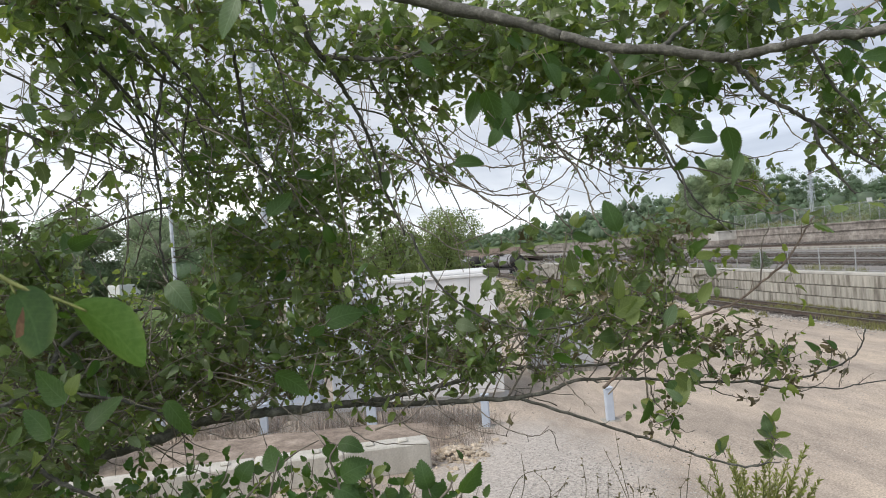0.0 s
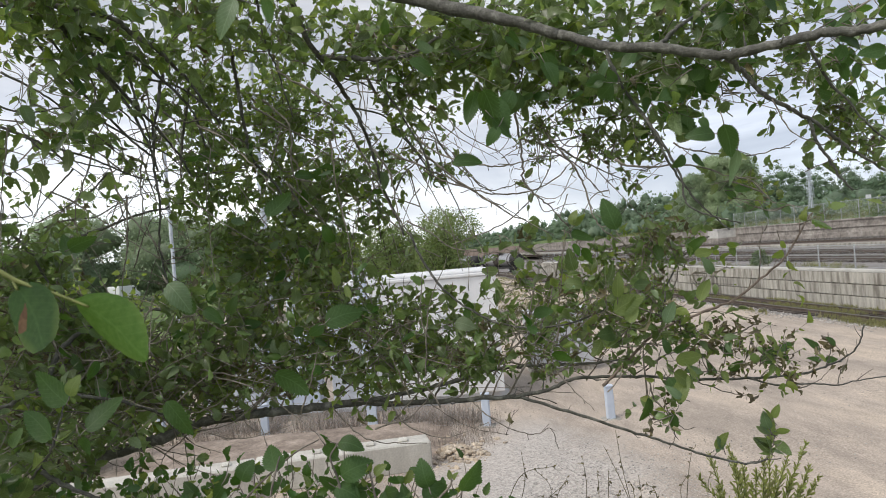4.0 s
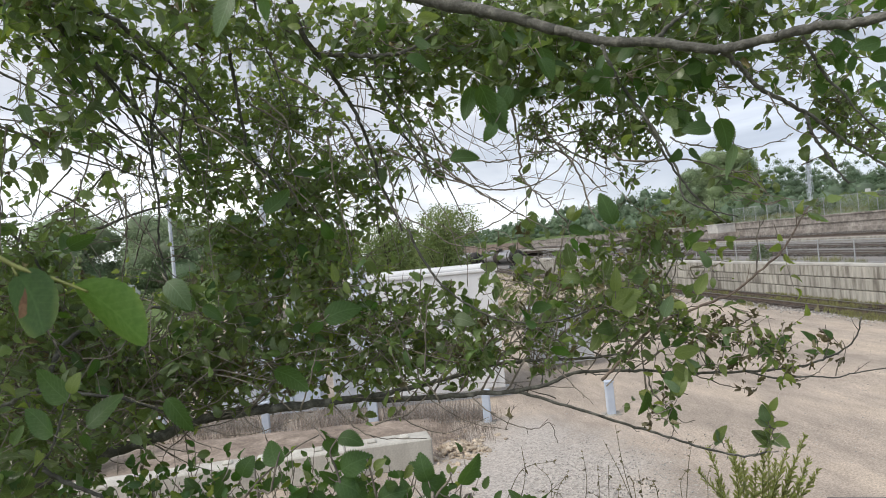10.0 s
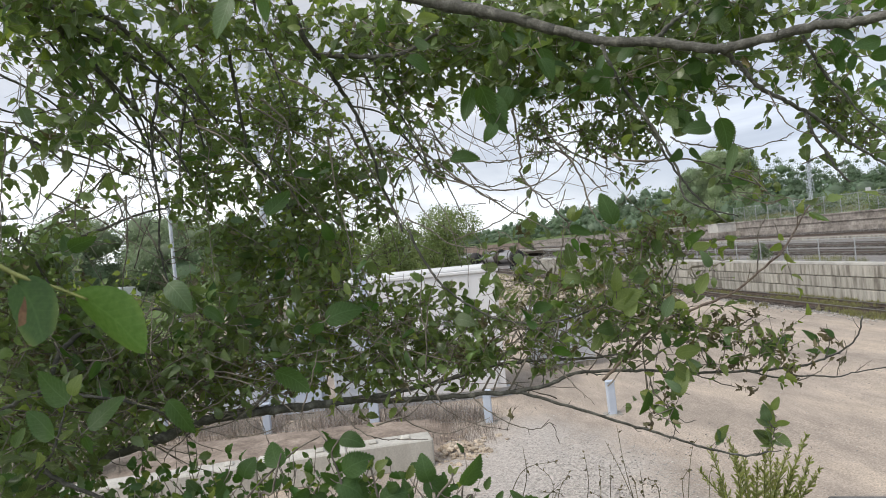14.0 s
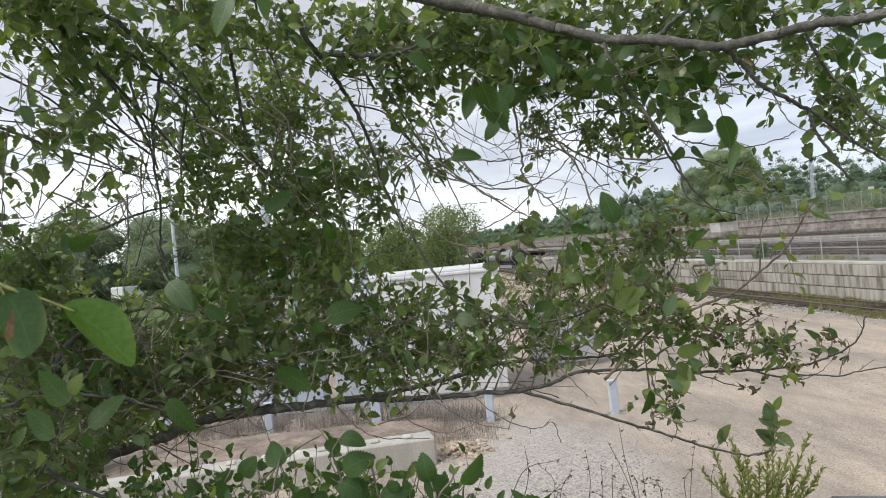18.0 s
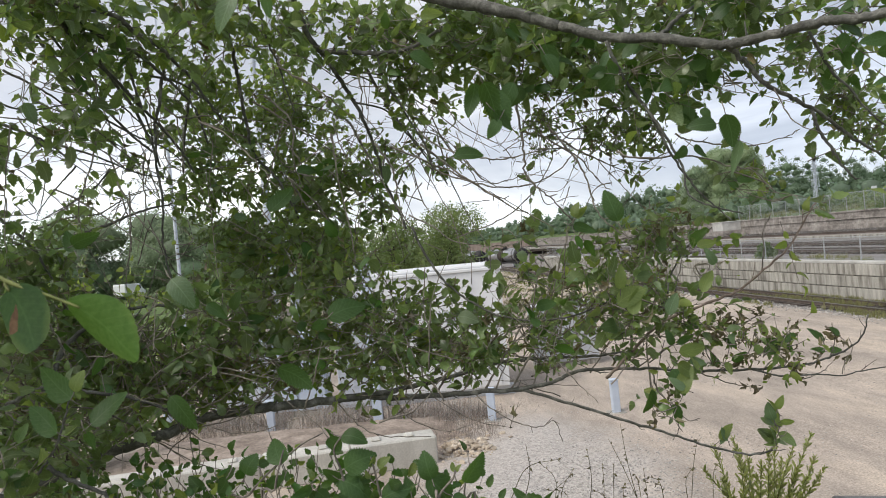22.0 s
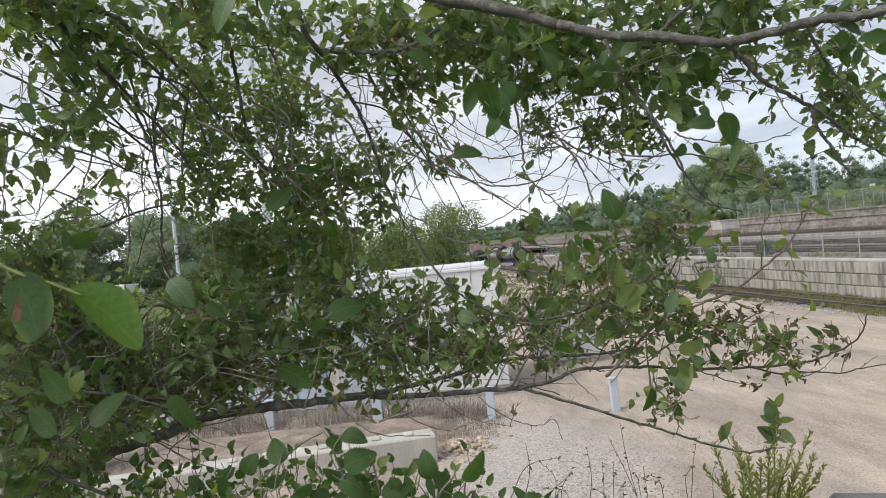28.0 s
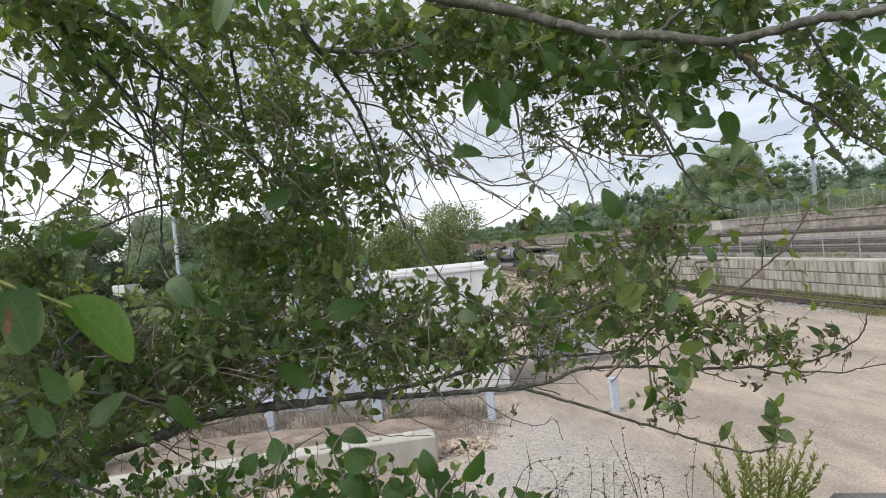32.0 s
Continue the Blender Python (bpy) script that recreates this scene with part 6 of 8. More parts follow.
def gall(centre, n, spread=0.018):
    """A knot of withered, curled leaves."""
    for i in range(n):
        p = Vector(centre) + Vector((tr.gauss(0, 1), tr.gauss(0, 1), tr.gauss(0, 1))) * spread * 0.6
        put(DRIES, tr.choice(DRIED), aim(p, (tr.gauss(0, 1), tr.gauss(0, 1), tr.gauss(0, 1)), (tr.gauss(0, 1), -1, tr.gauss(0, 1)), tr.uniform(0.016, 0.034)))


gall((0.745, 1.850, 4.225), 22, 0.030)
gall((0.716, 1.850, 4.200), 12, 0.022)
gall((0.835, 1.840, 4.174), 8, 0.018)
gall((0.770, 1.850, 4.241), 10)
gall((0.823, 1.850, 4.239), 8, 0.01)
gall((0.883, 1.840, 4.109), 9)
gall((0.901, 1.840, 4.092), 6)
gall((0.962, 1.830, 4.115), 8, 0.012)
gall((1.024, 1.830, 4.158), 8, 0.013)
gall((1.013, 1.830, 4.174), 5, 0.01)
gall((1.031, 1.820, 4.102), 6, 0.01)
gall((0.786, 1.860, 4.050), 6, 0.012)
gall((0.773, 1.850, 4.118), 9)
gall((0.641, 1.850, 4.507), 14, 0.03)
gall((0.578, 1.850, 4.490), 12, 0.03)
gall((0.161, 2.000, 3.993), 4, 0.008)
gall((-0.613, 1.950, 4.202), 18, 0.034)
gall((-0.637, 1.980, 4.248), 12, 0.026)
gall((-0.658, 2.000, 4.214), 8, 0.02)
gall((0.535, 1.900, 3.966), 6, 0.014)
branch([(0.424, 1.950, 4.083), (0.482, 1.900, 4.153), (0.536, 1.860, 4.218), (0.595, 1.840, 4.256), (0.693, 1.820, 4.289), (0.760, 1.800, 4.314), (0.815, 1.780, 4.361), (0.868, 1.760, 4.405), (0.911, 1.750, 4.463), (0.942, 1.750, 4.511), (0.976, 1.750, 4.537)], 0.0045, 0.0018, mt=BARK_PALE)
twig([(0.622, 1.840, 4.268), (0.672, 1.840, 4.228), (0.745, 1.840, 4.186), (0.809, 1.840, 4.215)], 0.0017, 0.001)
branch([(0.558, 1.850, 4.200), (0.556, 1.850, 4.215), (0.584, 1.850, 4.279), (0.596, 1.850, 4.355), (0.650, 1.850, 4.437), (0.704, 1.800, 4.485)], 0.0032, 0.0016)
twig([(0.815, 1.780, 4.361), (0.826, 1.780, 4.420), (0.828, 1.780, 4.465), (0.854, 1.780, 4.507)], 0.0019, 0.0009)
branch([(-1.226, 1.700, 4.165), (-1.138, 1.700, 4.198), (-1.078, 1.700, 4.230), (-1.009, 1.700, 4.243), (-0.947, 1.720, 4.223), (-0.858, 1.750, 4.194), (-0.784, 1.800, 4.150), (-0.723, 1.850, 4.092)], 0.0062, 0.0032)
branch([(-1.114, 1.800, 4.188), (-1.085, 1.850, 4.266), (-1.076, 1.900, 4.325), (-1.033, 1.950, 4.369), (-1.014, 2.000, 4.378), (-0.937, 2.050, 4.403), (-0.803, 2.100, 4.402)], 0.0085, 0.004)
branch([(-0.916, 1.500, 4.099), (-0.869, 1.500, 4.066), (-0.805, 1.500, 4.034), (-0.740, 1.500, 3.997)], 0.0052, 0.004)
branch([(-0.944, 1.500, 4.079), (-0.930, 1.500, 4.093), (-0.895, 1.500, 4.137), (-0.868, 1.500, 4.197), (-0.853, 1.500, 4.243)], 0.0035, 0.002)
branch([(-0.090, 2.000, 4.567), (-0.062, 2.000, 4.489), (-0.014, 2.000, 4.405), (0.048, 2.000, 4.342), (0.108, 2.000, 4.301), (0.149, 1.980, 4.283), (0.226, 1.960, 4.266), (0.333, 1.940, 4.269), (0.443, 1.920, 4.304)], 0.0038, 0.0024)
twig([(-0.101, 2.100, 4.606), (-0.029, 2.100, 4.564), (0.026, 2.100, 4.517), (0.127, 2.100, 4.489), (0.216, 2.100, 4.486)], 0.0026, 0.0012)
twig([(0.083, 2.050, 4.065), (0.142, 2.050, 4.150), (0.192, 2.050, 4.203), (0.241, 2.050, 4.238), (0.313, 2.050, 4.367)], 0.0032, 0.0014)
twig([(-0.060, 2.050, 4.067), (-0.019, 2.080, 4.138), (0.031, 2.100, 4.217), (0.098, 2.100, 4.316)], 0.003, 0.0014)
twig([(0.020, 2.050, 4.071), (0.062, 2.080, 4.131), (0.102, 2.100, 4.181), (0.153, 2.100, 4.258)], 0.0028, 0.0014)
twig([(0.158, 2.020, 4.064), (0.203, 2.000, 4.136), (0.242, 2.000, 4.199), (0.263, 2.000, 4.242), (0.325, 2.000, 4.402), (0.371, 2.000, 4.531)], 0.0032, 0.0013)
twig([(0.481, 1.900, 4.137), (0.504, 1.900, 4.262), (0.514, 1.900, 4.371), (0.543, 1.900, 4.411), (0.564, 1.900, 4.461)], 0.003, 0.0015)
twig([(-0.613, 2.000, 4.076), (-0.541, 2.000, 4.136), (-0.479, 2.050, 4.205), (-0.414, 2.100, 4.260), (-0.269, 2.100, 4.316)], 0.0036, 0.0016)
twig([(-0.372, 2.050, 4.072), (-0.288, 2.000, 3.995), (-0.225, 2.000, 3.964), (-0.093, 2.000, 3.950)], 0.0024, 0.0012)
twig([(-0.201, 2.050, 4.076), (-0.153, 2.000, 4.015), (-0.098, 2.000, 3.980), (-0.025, 2.000, 3.961), (0.095, 2.000, 3.995)], 0.0022, 0.001)
twig([(-0.754, 1.970, 4.061), (-0.782, 1.950, 4.032), (-0.834, 1.950, 3.996), (-0.854, 1.950, 3.949)], 0.002, 0.001)
twig([(-0.816, 1.900, 4.136), (-0.697, 1.900, 4.061), (-0.589, 1.900, 4.035), (-0.427, 1.900, 4.067)], 0.002, 0.001)
twig([(-0.823, 2.100, 4.369), (-0.648, 2.100, 4.379), (-0.470, 2.100, 4.405), (-0.260, 2.100, 4.411)], 0.0024, 0.0012)
twig([(-0.907, 2.000, 4.304), (-0.782, 2.000, 4.226), (-0.599, 2.000, 4.225), (-0.469, 2.000, 4.196)], 0.0024, 0.0012)
twig([(-0.401, 2.000, 4.206), (-0.267, 2.000, 4.218), (-0.177, 2.000, 4.284), (-0.091, 2.000, 4.309)], 0.002, 0.001)
twig([(0.541, 1.900, 4.108), (0.537, 1.850, 4.063), (0.538, 1.800, 4.051), (0.550, 1.780, 4.029), (0.563, 1.780, 3.972), (0.549, 1.780, 3.951)], 0.0024, 0.0012)
twig([(0.550, 1.780, 4.029), (0.590, 1.780, 3.991), (0.619, 1.780, 3.993)], 0.0014, 0.0008)
for k in range(230):                       # a tangle of fine dead twigs inside the crown
    cx, cz = tr.choice(((-0.95, 4.9), (-0.7, 4.6), (-0.25, 4.85), (-0.6, 4.1), (-0.1, 4.15), (0.3, 4.1), (0.4, 4.2), (0.5, 4.95), (-0.45, 5.1), (-1.0, 4.85)))
    a = Vector((cx + tr.gauss(0, 0.22), 2.4 + tr.gauss(0, 0.15), max(4.06, cz + tr.gauss(0, 0.16))))
    d = Vector((tr.gauss(0.2, 0.8), tr.gauss(0, 0.3), abs(tr.gauss(0, 0.6)) if a.z < 4.2 else tr.gauss(0, 0.6))).normalized() * tr.uniform(0.15, 0.4)
    twig([a, a + d * 0.5 + Vector((0, 0, tr.gauss(0, 0.03))), a + d], tr.uniform(0.0012, 0.0026), 0.0008)

for k in range(240):                       # dead twigs criss-crossing in the shaded low corner
    a = Vector((tr.uniform(-1.45, -0.65), 2.05 + tr.gauss(0, 0.14), tr.uniform(4.04, 4.36)))
    d = Vector((tr.gauss(0.5, 0.6), tr.gauss(0, 0.3), tr.gauss(0.1, 0.45))).normalized() * tr.uniform(0.12, 0.4)
    twig([a, a + d * 0.5 + Vector((0, 0, tr.gauss(0, 0.03))), a + d], tr.uniform(0.0012, 0.003), 0.0008)
for k in range(36):                       # short side shoots that fork from the hanging twigs before the sky
    a = Vector((tr.uniform(0.0, 0.55), 1.9 + tr.gauss(0, 0.06), tr.uniform(4.62, 4.92)))
    d = Vector((tr.gauss(0.3, 0.7), tr.gauss(0, 0.2), tr.gauss(-0.4, 0.5))).normalized() * tr.uniform(0.04, 0.12)
    twig([a, a + d * 0.5 + Vector((tr.gauss(0, 0.01), 0, tr.gauss(0, 0.012))), a + d], tr.uniform(0.0008, 0.0015), 0.0005)
for k in range(62):                       # long thin rods slanting down through the upper crown
    a = Vector((tr.uniform(-1.35, 0.05), 2.2 + tr.gauss(0, 0.2), tr.uniform(4.75, 5.2)))
    d = Vector((tr.gauss(0.5, 0.3), tr.gauss(0, 0.15), tr.gauss(-0.65, 0.3))).normalized() * tr.uniform(0.2, 0.5)
    twig([a, a + d * 0.35 + Vector((tr.gauss(0, 0.015), 0, tr.gauss(0, 0.015))), a + d * 0.7 + Vector((tr.gauss(0, 0.02), 0, tr.gauss(0, 0.02))), a + d], tr.uniform(0.0016, 0.0038), 0.001)
for k in range(60):                       # and rods rising through the lower crown
    a = Vector((tr.uniform(-1.0, 0.6), 2.1 + tr.gauss(0, 0.12), tr.uniform(4.0, 4.25)))
    d = Vector((tr.gauss(0.35, 0.35), tr.gauss(0, 0.15), tr.gauss(0.5, 0.35))).normalized() * tr.uniform(0.15, 0.36)
    twig([a, a + d * 0.5 + Vector((tr.gauss(0, 0.02), 0, tr.gauss(0, 0.02))), a + d], tr.uniform(0.0014, 0.003), 0.001)

# more thin limbs slanting through the open side of the crown
branch([(-1.011, 2.050, 5.211), (-0.964, 2.080, 5.108), (-0.912, 2.110, 5.005), (-0.882, 2.140, 4.902), (-0.876, 2.170, 4.837)], 0.0060, 0.0030)
branch([(-1.273, 2.000, 4.985), (-1.211, 2.030, 4.954), (-1.156, 2.060, 4.916), (-1.118, 2.090, 4.868)], 0.0045, 0.0022)
branch([(-0.918, 2.100, 5.151), (-0.908, 2.130, 5.048), (-0.893, 2.160, 4.952), (-0.897, 2.190, 4.856)], 0.0045, 0.0020)
branch([(-0.803, 2.300, 5.132), (-0.838, 2.330, 5.007), (-0.874, 2.360, 4.875), (-0.886, 2.390, 4.744)], 0.0050, 0.0025)
branch([(-1.137, 2.100, 5.177), (-1.045, 2.130, 5.114), (-0.970, 2.160, 5.032), (-0.926, 2.190, 4.975)], 0.0042, 0.0018)
branch([(-1.304, 2.100, 5.167), (-1.222, 2.130, 5.114), (-1.143, 2.160, 5.048), (-1.072, 2.190, 4.968), (-1.010, 2.220, 4.915)], 0.0040, 0.0018)
branch([(-1.007, 2.100, 4.990), (-0.930, 2.130, 4.935), (-0.849, 2.160, 4.891), (-0.794, 2.190, 4.831)], 0.0035, 0.0016)
branch([(-0.876, 2.150, 5.121), (-0.800, 2.180, 5.103), (-0.739, 2.210, 5.056), (-0.695, 2.240, 5.007)], 0.0040, 0.0020)
branch([(-1.153, 2.100, 4.922), (-1.050, 2.130, 4.878), (-0.945, 2.160, 4.821), (-0.869, 2.190, 4.806)], 0.0035, 0.0016)
branch([(-1.160, 2.200, 4.868), (-1.217, 2.230, 4.836), (-1.287, 2.260, 4.789), (-1.356, 2.290, 4.734)], 0.0030, 0.0014)
branch([(-1.052, 2.200, 4.848), (-1.118, 2.230, 4.801), (-1.223, 2.260, 4.757), (-1.338, 2.290, 4.717)], 0.0035, 0.0016)
branch([(-0.204, 2.200, 5.105), (-0.131, 2.230, 4.948), (-0.059, 2.260, 4.840), (0.032, 2.290, 4.706)], 0.0050, 0.0020)
branch([(-0.345, 2.200, 5.164), (-0.282, 2.230, 5.102), (-0.188, 2.260, 5.063), (-0.117, 2.290, 4.940)], 0.0040, 0.0016)
branch([(-0.252, 2.200, 4.991), (-0.148, 2.230, 4.959), (-0.070, 2.260, 4.864), (-0.001, 2.290, 4.767)], 0.0035, 0.0016)
branch([(-0.132, 2.200, 4.714), (-0.100, 2.230, 4.769), (-0.042, 2.260, 4.823), (-0.024, 2.290, 4.883)], 0.0030, 0.0012)

# foliage, region by region
spray((-1.115, 1.900, 5.279), (0.094, 0.18, 0.044), 80, 0.0692, 0.06, 0.04)
spray((-0.990, 1.900, 5.259), (0.110, 0.18, 0.044), 92, 0.0692, 0.06, 0.04)
spray((-0.871, 1.950, 5.273), (0.097, 0.18, 0.040), 80, 0.0646, 0.06, 0.04)
spray((-0.727, 1.950, 5.251), (0.097, 0.18, 0.045), 80, 0.0614, 0.15, 0.04)
spray((-1.051, 2.000, 5.208), (0.075, 0.18, 0.058), 39, 0.0663, 0.06, 0.04)
spray((-0.950, 2.000, 5.223), (0.083, 0.18, 0.053), 50, 0.0596, 0.06, 0.04)
spray((-0.842, 2.000, 5.221), (0.083, 0.18, 0.050), 46, 0.0563, 0.06, 0.04)
spray((-1.302, 2.200, 5.293), (0.064, 0.18, 0.046), 14, 0.0474, 0.50, 0.04)
spray((-0.696, 2.100, 5.222), (0.078, 0.18, 0.087), 92, 0.0591, 0.06, 0.04)
spray((-1.122, 2.000, 5.082), (0.053, 0.18, 0.053), 14, 0.0762, 0.00, 0.04)
spray((-1.025, 2.000, 5.048), (0.053, 0.18, 0.046), 13, 0.0762, 0.00, 0.04)
spray((-0.930, 2.000, 5.005), (0.053, 0.18, 0.040), 12, 0.0762, 0.00, 0.04)
spray((-1.200, 2.000, 5.048), (0.046, 0.18, 0.046), 8, 0.0729, 0.00, 0.04)
spray((-1.101, 2.050, 4.990), (0.076, 0.18, 0.034), 13, 0.0747, 0.00, 0.04)
spray((-1.200, 2.000, 4.965), (0.058, 0.18, 0.030), 9, 0.0729, 0.00, 0.04)
spray((-1.037, 2.050, 4.941), (0.048, 0.18, 0.027), 6, 0.0747, 0.00, 0.04)
spray((-1.195, 2.050, 4.896), (0.098, 0.18, 0.034), 16, 0.0713, 0.00, 0.04)
spray((-1.086, 2.100, 4.889), (0.066, 0.18, 0.031), 8, 0.0696, 0.00, 0.04)
spray((-1.240, 2.000, 4.811), (0.036, 0.18, 0.053), 16, 0.0762, 0.00, 0.04)
spray((-1.267, 2.000, 4.735), (0.030, 0.18, 0.040), 12, 0.0729, 0.00, 0.04)
spray((-1.216, 2.100, 4.722), (0.061, 0.18, 0.028), 6, 0.0591, 0.00, 0.04)
spray((-0.904, 2.100, 4.963), (0.056, 0.18, 0.023), 4, 0.0591, 0.00, 0.04)
spray((-1.009, 2.100, 4.877), (0.049, 0.18, 0.019), 4, 0.0626, 0.00, 0.04)
spray((-0.903, 2.100, 5.160), (0.083, 0.18, 0.049), 14, 0.0452, 0.00, 0.04)
spray((-1.000, 2.050, 5.150), (0.071, 0.18, 0.031), 10, 0.0577, 0.00, 0.04)
spray((-1.251, 2.100, 5.176), (0.070, 0.18, 0.052), 18, 0.0226, 0.00, 0.30)
spray((-1.404, 2.600, 4.830), (0.054, 0.18, 0.054), 24, 0.0224, 0.30, 0.04)
spray((-1.256, 2.600, 4.790), (0.086, 0.18, 0.039), 32, 0.0224, 0.20, 0.04)
spray((-1.121, 2.600, 4.842), (0.069, 0.18, 0.043), 32, 0.0207, 0.20, 0.04)
spray((-1.349, 2.600, 4.725), (0.097, 0.18, 0.026), 24, 0.0241, 0.20, 0.04)
spray((-0.838, 2.400, 5.199), (0.064, 0.18, 0.076), 87, 0.0477, 0.06, 0.04)
spray((-0.731, 2.500, 5.194), (0.087, 0.18, 0.087), 137, 0.0464, 0.25, 0.04)
spray((-0.645, 2.550, 5.156), (0.089, 0.18, 0.089), 150, 0.0439, 0.60, 0.04)
spray((-0.523, 2.500, 5.195), (0.066, 0.18, 0.099), 112, 0.0464, 0.12, 0.04)
spray((-0.814, 2.400, 5.037), (0.076, 0.18, 0.083), 150, 0.0477, 0.06, 0.04)
spray((-0.708, 2.500, 5.005), (0.087, 0.18, 0.087), 175, 0.0464, 0.10, 0.04)
spray((-0.561, 2.500, 5.011), (0.087, 0.18, 0.087), 162, 0.0464, 0.10, 0.04)
spray((-0.463, 2.500, 5.064), (0.054, 0.18, 0.079), 57, 0.0464, 0.06, 0.04)
spray((-0.849, 2.400, 4.881), (0.068, 0.18, 0.080), 104, 0.0477, 0.06, 0.04)
spray((-0.714, 2.400, 4.828), (0.083, 0.18, 0.083), 114, 0.0477, 0.10, 0.04)
spray((-0.598, 2.500, 4.849), (0.087, 0.18, 0.087), 114, 0.0464, 0.20, 0.04)
spray((-0.448, 2.500, 4.897), (0.079, 0.18, 0.087), 72, 0.0464, 0.40, 0.04)
spray((-0.336, 2.600, 4.917), (0.078, 0.18, 0.099), 38, 0.0482, 0.70, 0.04)
spray((-0.345, 2.600, 5.041), (0.056, 0.18, 0.069), 20, 0.0448, 0.80, 0.04)
spray((-0.443, 2.400, 4.742), (0.083, 0.18, 0.076), 123, 0.0509, 0.06, 0.04)
spray((-0.292, 2.300, 4.719), (0.080, 0.18, 0.072), 95, 0.0518, 0.06, 0.04)
spray((-0.235, 2.300, 4.615), (0.053, 0.18, 0.072), 34, 0.0457, 0.06, 0.04)
spray((-0.846, 2.400, 4.701), (0.083, 0.18, 0.083), 123, 0.0477, 0.06, 0.04)
spray((-0.690, 2.400, 4.666), (0.091, 0.18, 0.083), 123, 0.0477, 0.05, 0.04)
spray((-0.534, 2.400, 4.631), (0.091, 0.18, 0.083), 142, 0.0477, 0.06, 0.04)
spray((-0.379, 2.400, 4.577), (0.087, 0.18, 0.076), 123, 0.0477, 0.15, 0.04)
spray((-0.533, 2.000, 5.241), (0.066, 0.18, 0.046), 46, 0.0563, 0.15, 0.04)
spray((-0.458, 2.100, 5.242), (0.096, 0.18, 0.066), 75, 0.0557, 0.25, 0.04)
spray((-0.358, 2.100, 5.201), (0.038, 0.18, 0.049), 26, 0.0522, 0.06, 0.04)
spray((-0.231, 1.950, 5.190), (0.113, 0.18, 0.042), 110, 0.0549, 0.12, 0.04)
spray((-0.073, 1.950, 5.147), (0.094, 0.18, 0.068), 138, 0.0581, 0.10, 0.04)
spray((0.028, 1.950, 5.100), (0.089, 0.18, 0.055), 110, 0.0581, 0.20, 0.04)
spray((-0.021, 1.950, 5.012), (0.084, 0.18, 0.052), 54, 0.0581, 0.10, 0.04)
spray((-0.108, 2.000, 4.989), (0.060, 0.18, 0.060), 24, 0.0530, 0.06, 0.04)
spray((0.092, 1.950, 5.013), (0.058, 0.18, 0.061), 36, 0.0646, 0.10, 0.04)
spray((-0.205, 2.200, 5.101), (0.069, 0.18, 0.051), 12, 0.0401, 0.00, 0.10)
spray((-0.110, 2.200, 4.949), (0.077, 0.18, 0.069), 28, 0.0456, 0.02, 0.10)
spray((-0.199, 2.300, 4.892), (0.088, 0.18, 0.080), 42, 0.0335, 0.02, 0.10)
spray((-0.064, 2.300, 4.904), (0.080, 0.18, 0.072), 45, 0.0335, 0.02, 0.10)
spray((-0.012, 2.300, 4.803), (0.088, 0.18, 0.061), 43, 0.0366, 0.03, 0.12)
spray((-0.134, 2.300, 4.771), (0.080, 0.18, 0.069), 43, 0.0366, 0.03, 0.15)
spray((0.201, 1.850, 5.050), (0.123, 0.15, 0.084), 151, 0.0644, 0.05, 0.02)
spray((0.314, 1.850, 4.947), (0.130, 0.15, 0.100), 112, 0.0582, 0.08, 0.03)
spray((0.459, 1.850, 4.856), (0.130, 0.20, 0.115), 61, 0.0429, 0.10, 0.08)
spray((0.394, 1.950, 4.778), (0.097, 0.15, 0.065), 64, 0.0323, 0.05, 0.2)
spray((0.515, 1.660, 4.879), (0.110, 0.15, 0.076), 81, 0.0605, 0.06, 0.02, one_by_one=True)
spray((0.603, 1.620, 4.799), (0.101, 0.15, 0.067), 42, 0.0617, 0.09, 0.02, one_by_one=True)
spray((0.505, 1.720, 5.041), (0.157, 0.15, 0.043), 123, 0.0627, 0.07, 0.02)
spray((0.146, 1.851, 5.117), (0.123, 0.15, 0.061), 110, 0.0644, 0.05, 0.02)
spray((0.294, 1.850, 5.057), (0.123, 0.15, 0.061), 100, 0.0644, 0.05, 0.02)
spray((0.800, 1.420, 4.813), (0.033, 0.08, 0.049), 48, 0.0259, 0.02, 0.03, one_by_one=True)
spray((0.914, 1.500, 4.711), (0.068, 0.12, 0.068), 150, 0.0286, 0.22, 0.06, one_by_one=True)
spray((1.002, 1.550, 4.668), (0.039, 0.12, 0.039), 40, 0.0308, 0.15, 0.06, one_by_one=True)
spray((0.896, 1.400, 4.903), (0.070, 0.10, 0.029), 22, 0.0464, 0.05, 0.02, one_by_one=True)
spray((0.735, 1.520, 4.960), (0.076, 0.10, 0.031), 60, 0.0504, 0.1, 0.02, one_by_one=True)
spray((0.884, 1.450, 4.891), (0.072, 0.12, 0.042), 18, 0.0504, 0.08, 0.02, one_by_one=True)
spray((0.935, 1.450, 4.796), (0.042, 0.12, 0.060), 14, 0.0480, 0.06, 0.02, one_by_one=True)
spray((0.654, 1.600, 4.989), (0.119, 0.15, 0.033), 78, 0.0583, 0.05, 0.02, one_by_one=True)
spray((0.811, 1.520, 4.959), (0.113, 0.15, 0.028), 55, 0.0529, 0.1, 0.02, one_by_one=True)
spray((0.600, 1.850, 4.722), (0.084, 0.15, 0.058), 22, 0.0368, 0.08, 0.1)
spray((0.890, 1.600, 4.834), (0.050, 0.15, 0.046), 30, 0.0371, 0.05, 0.05, one_by_one=True)
spray((1.076, 1.750, 4.768), (0.080, 0.20, 0.087), 80, 0.0362, 0.06, 0.08)
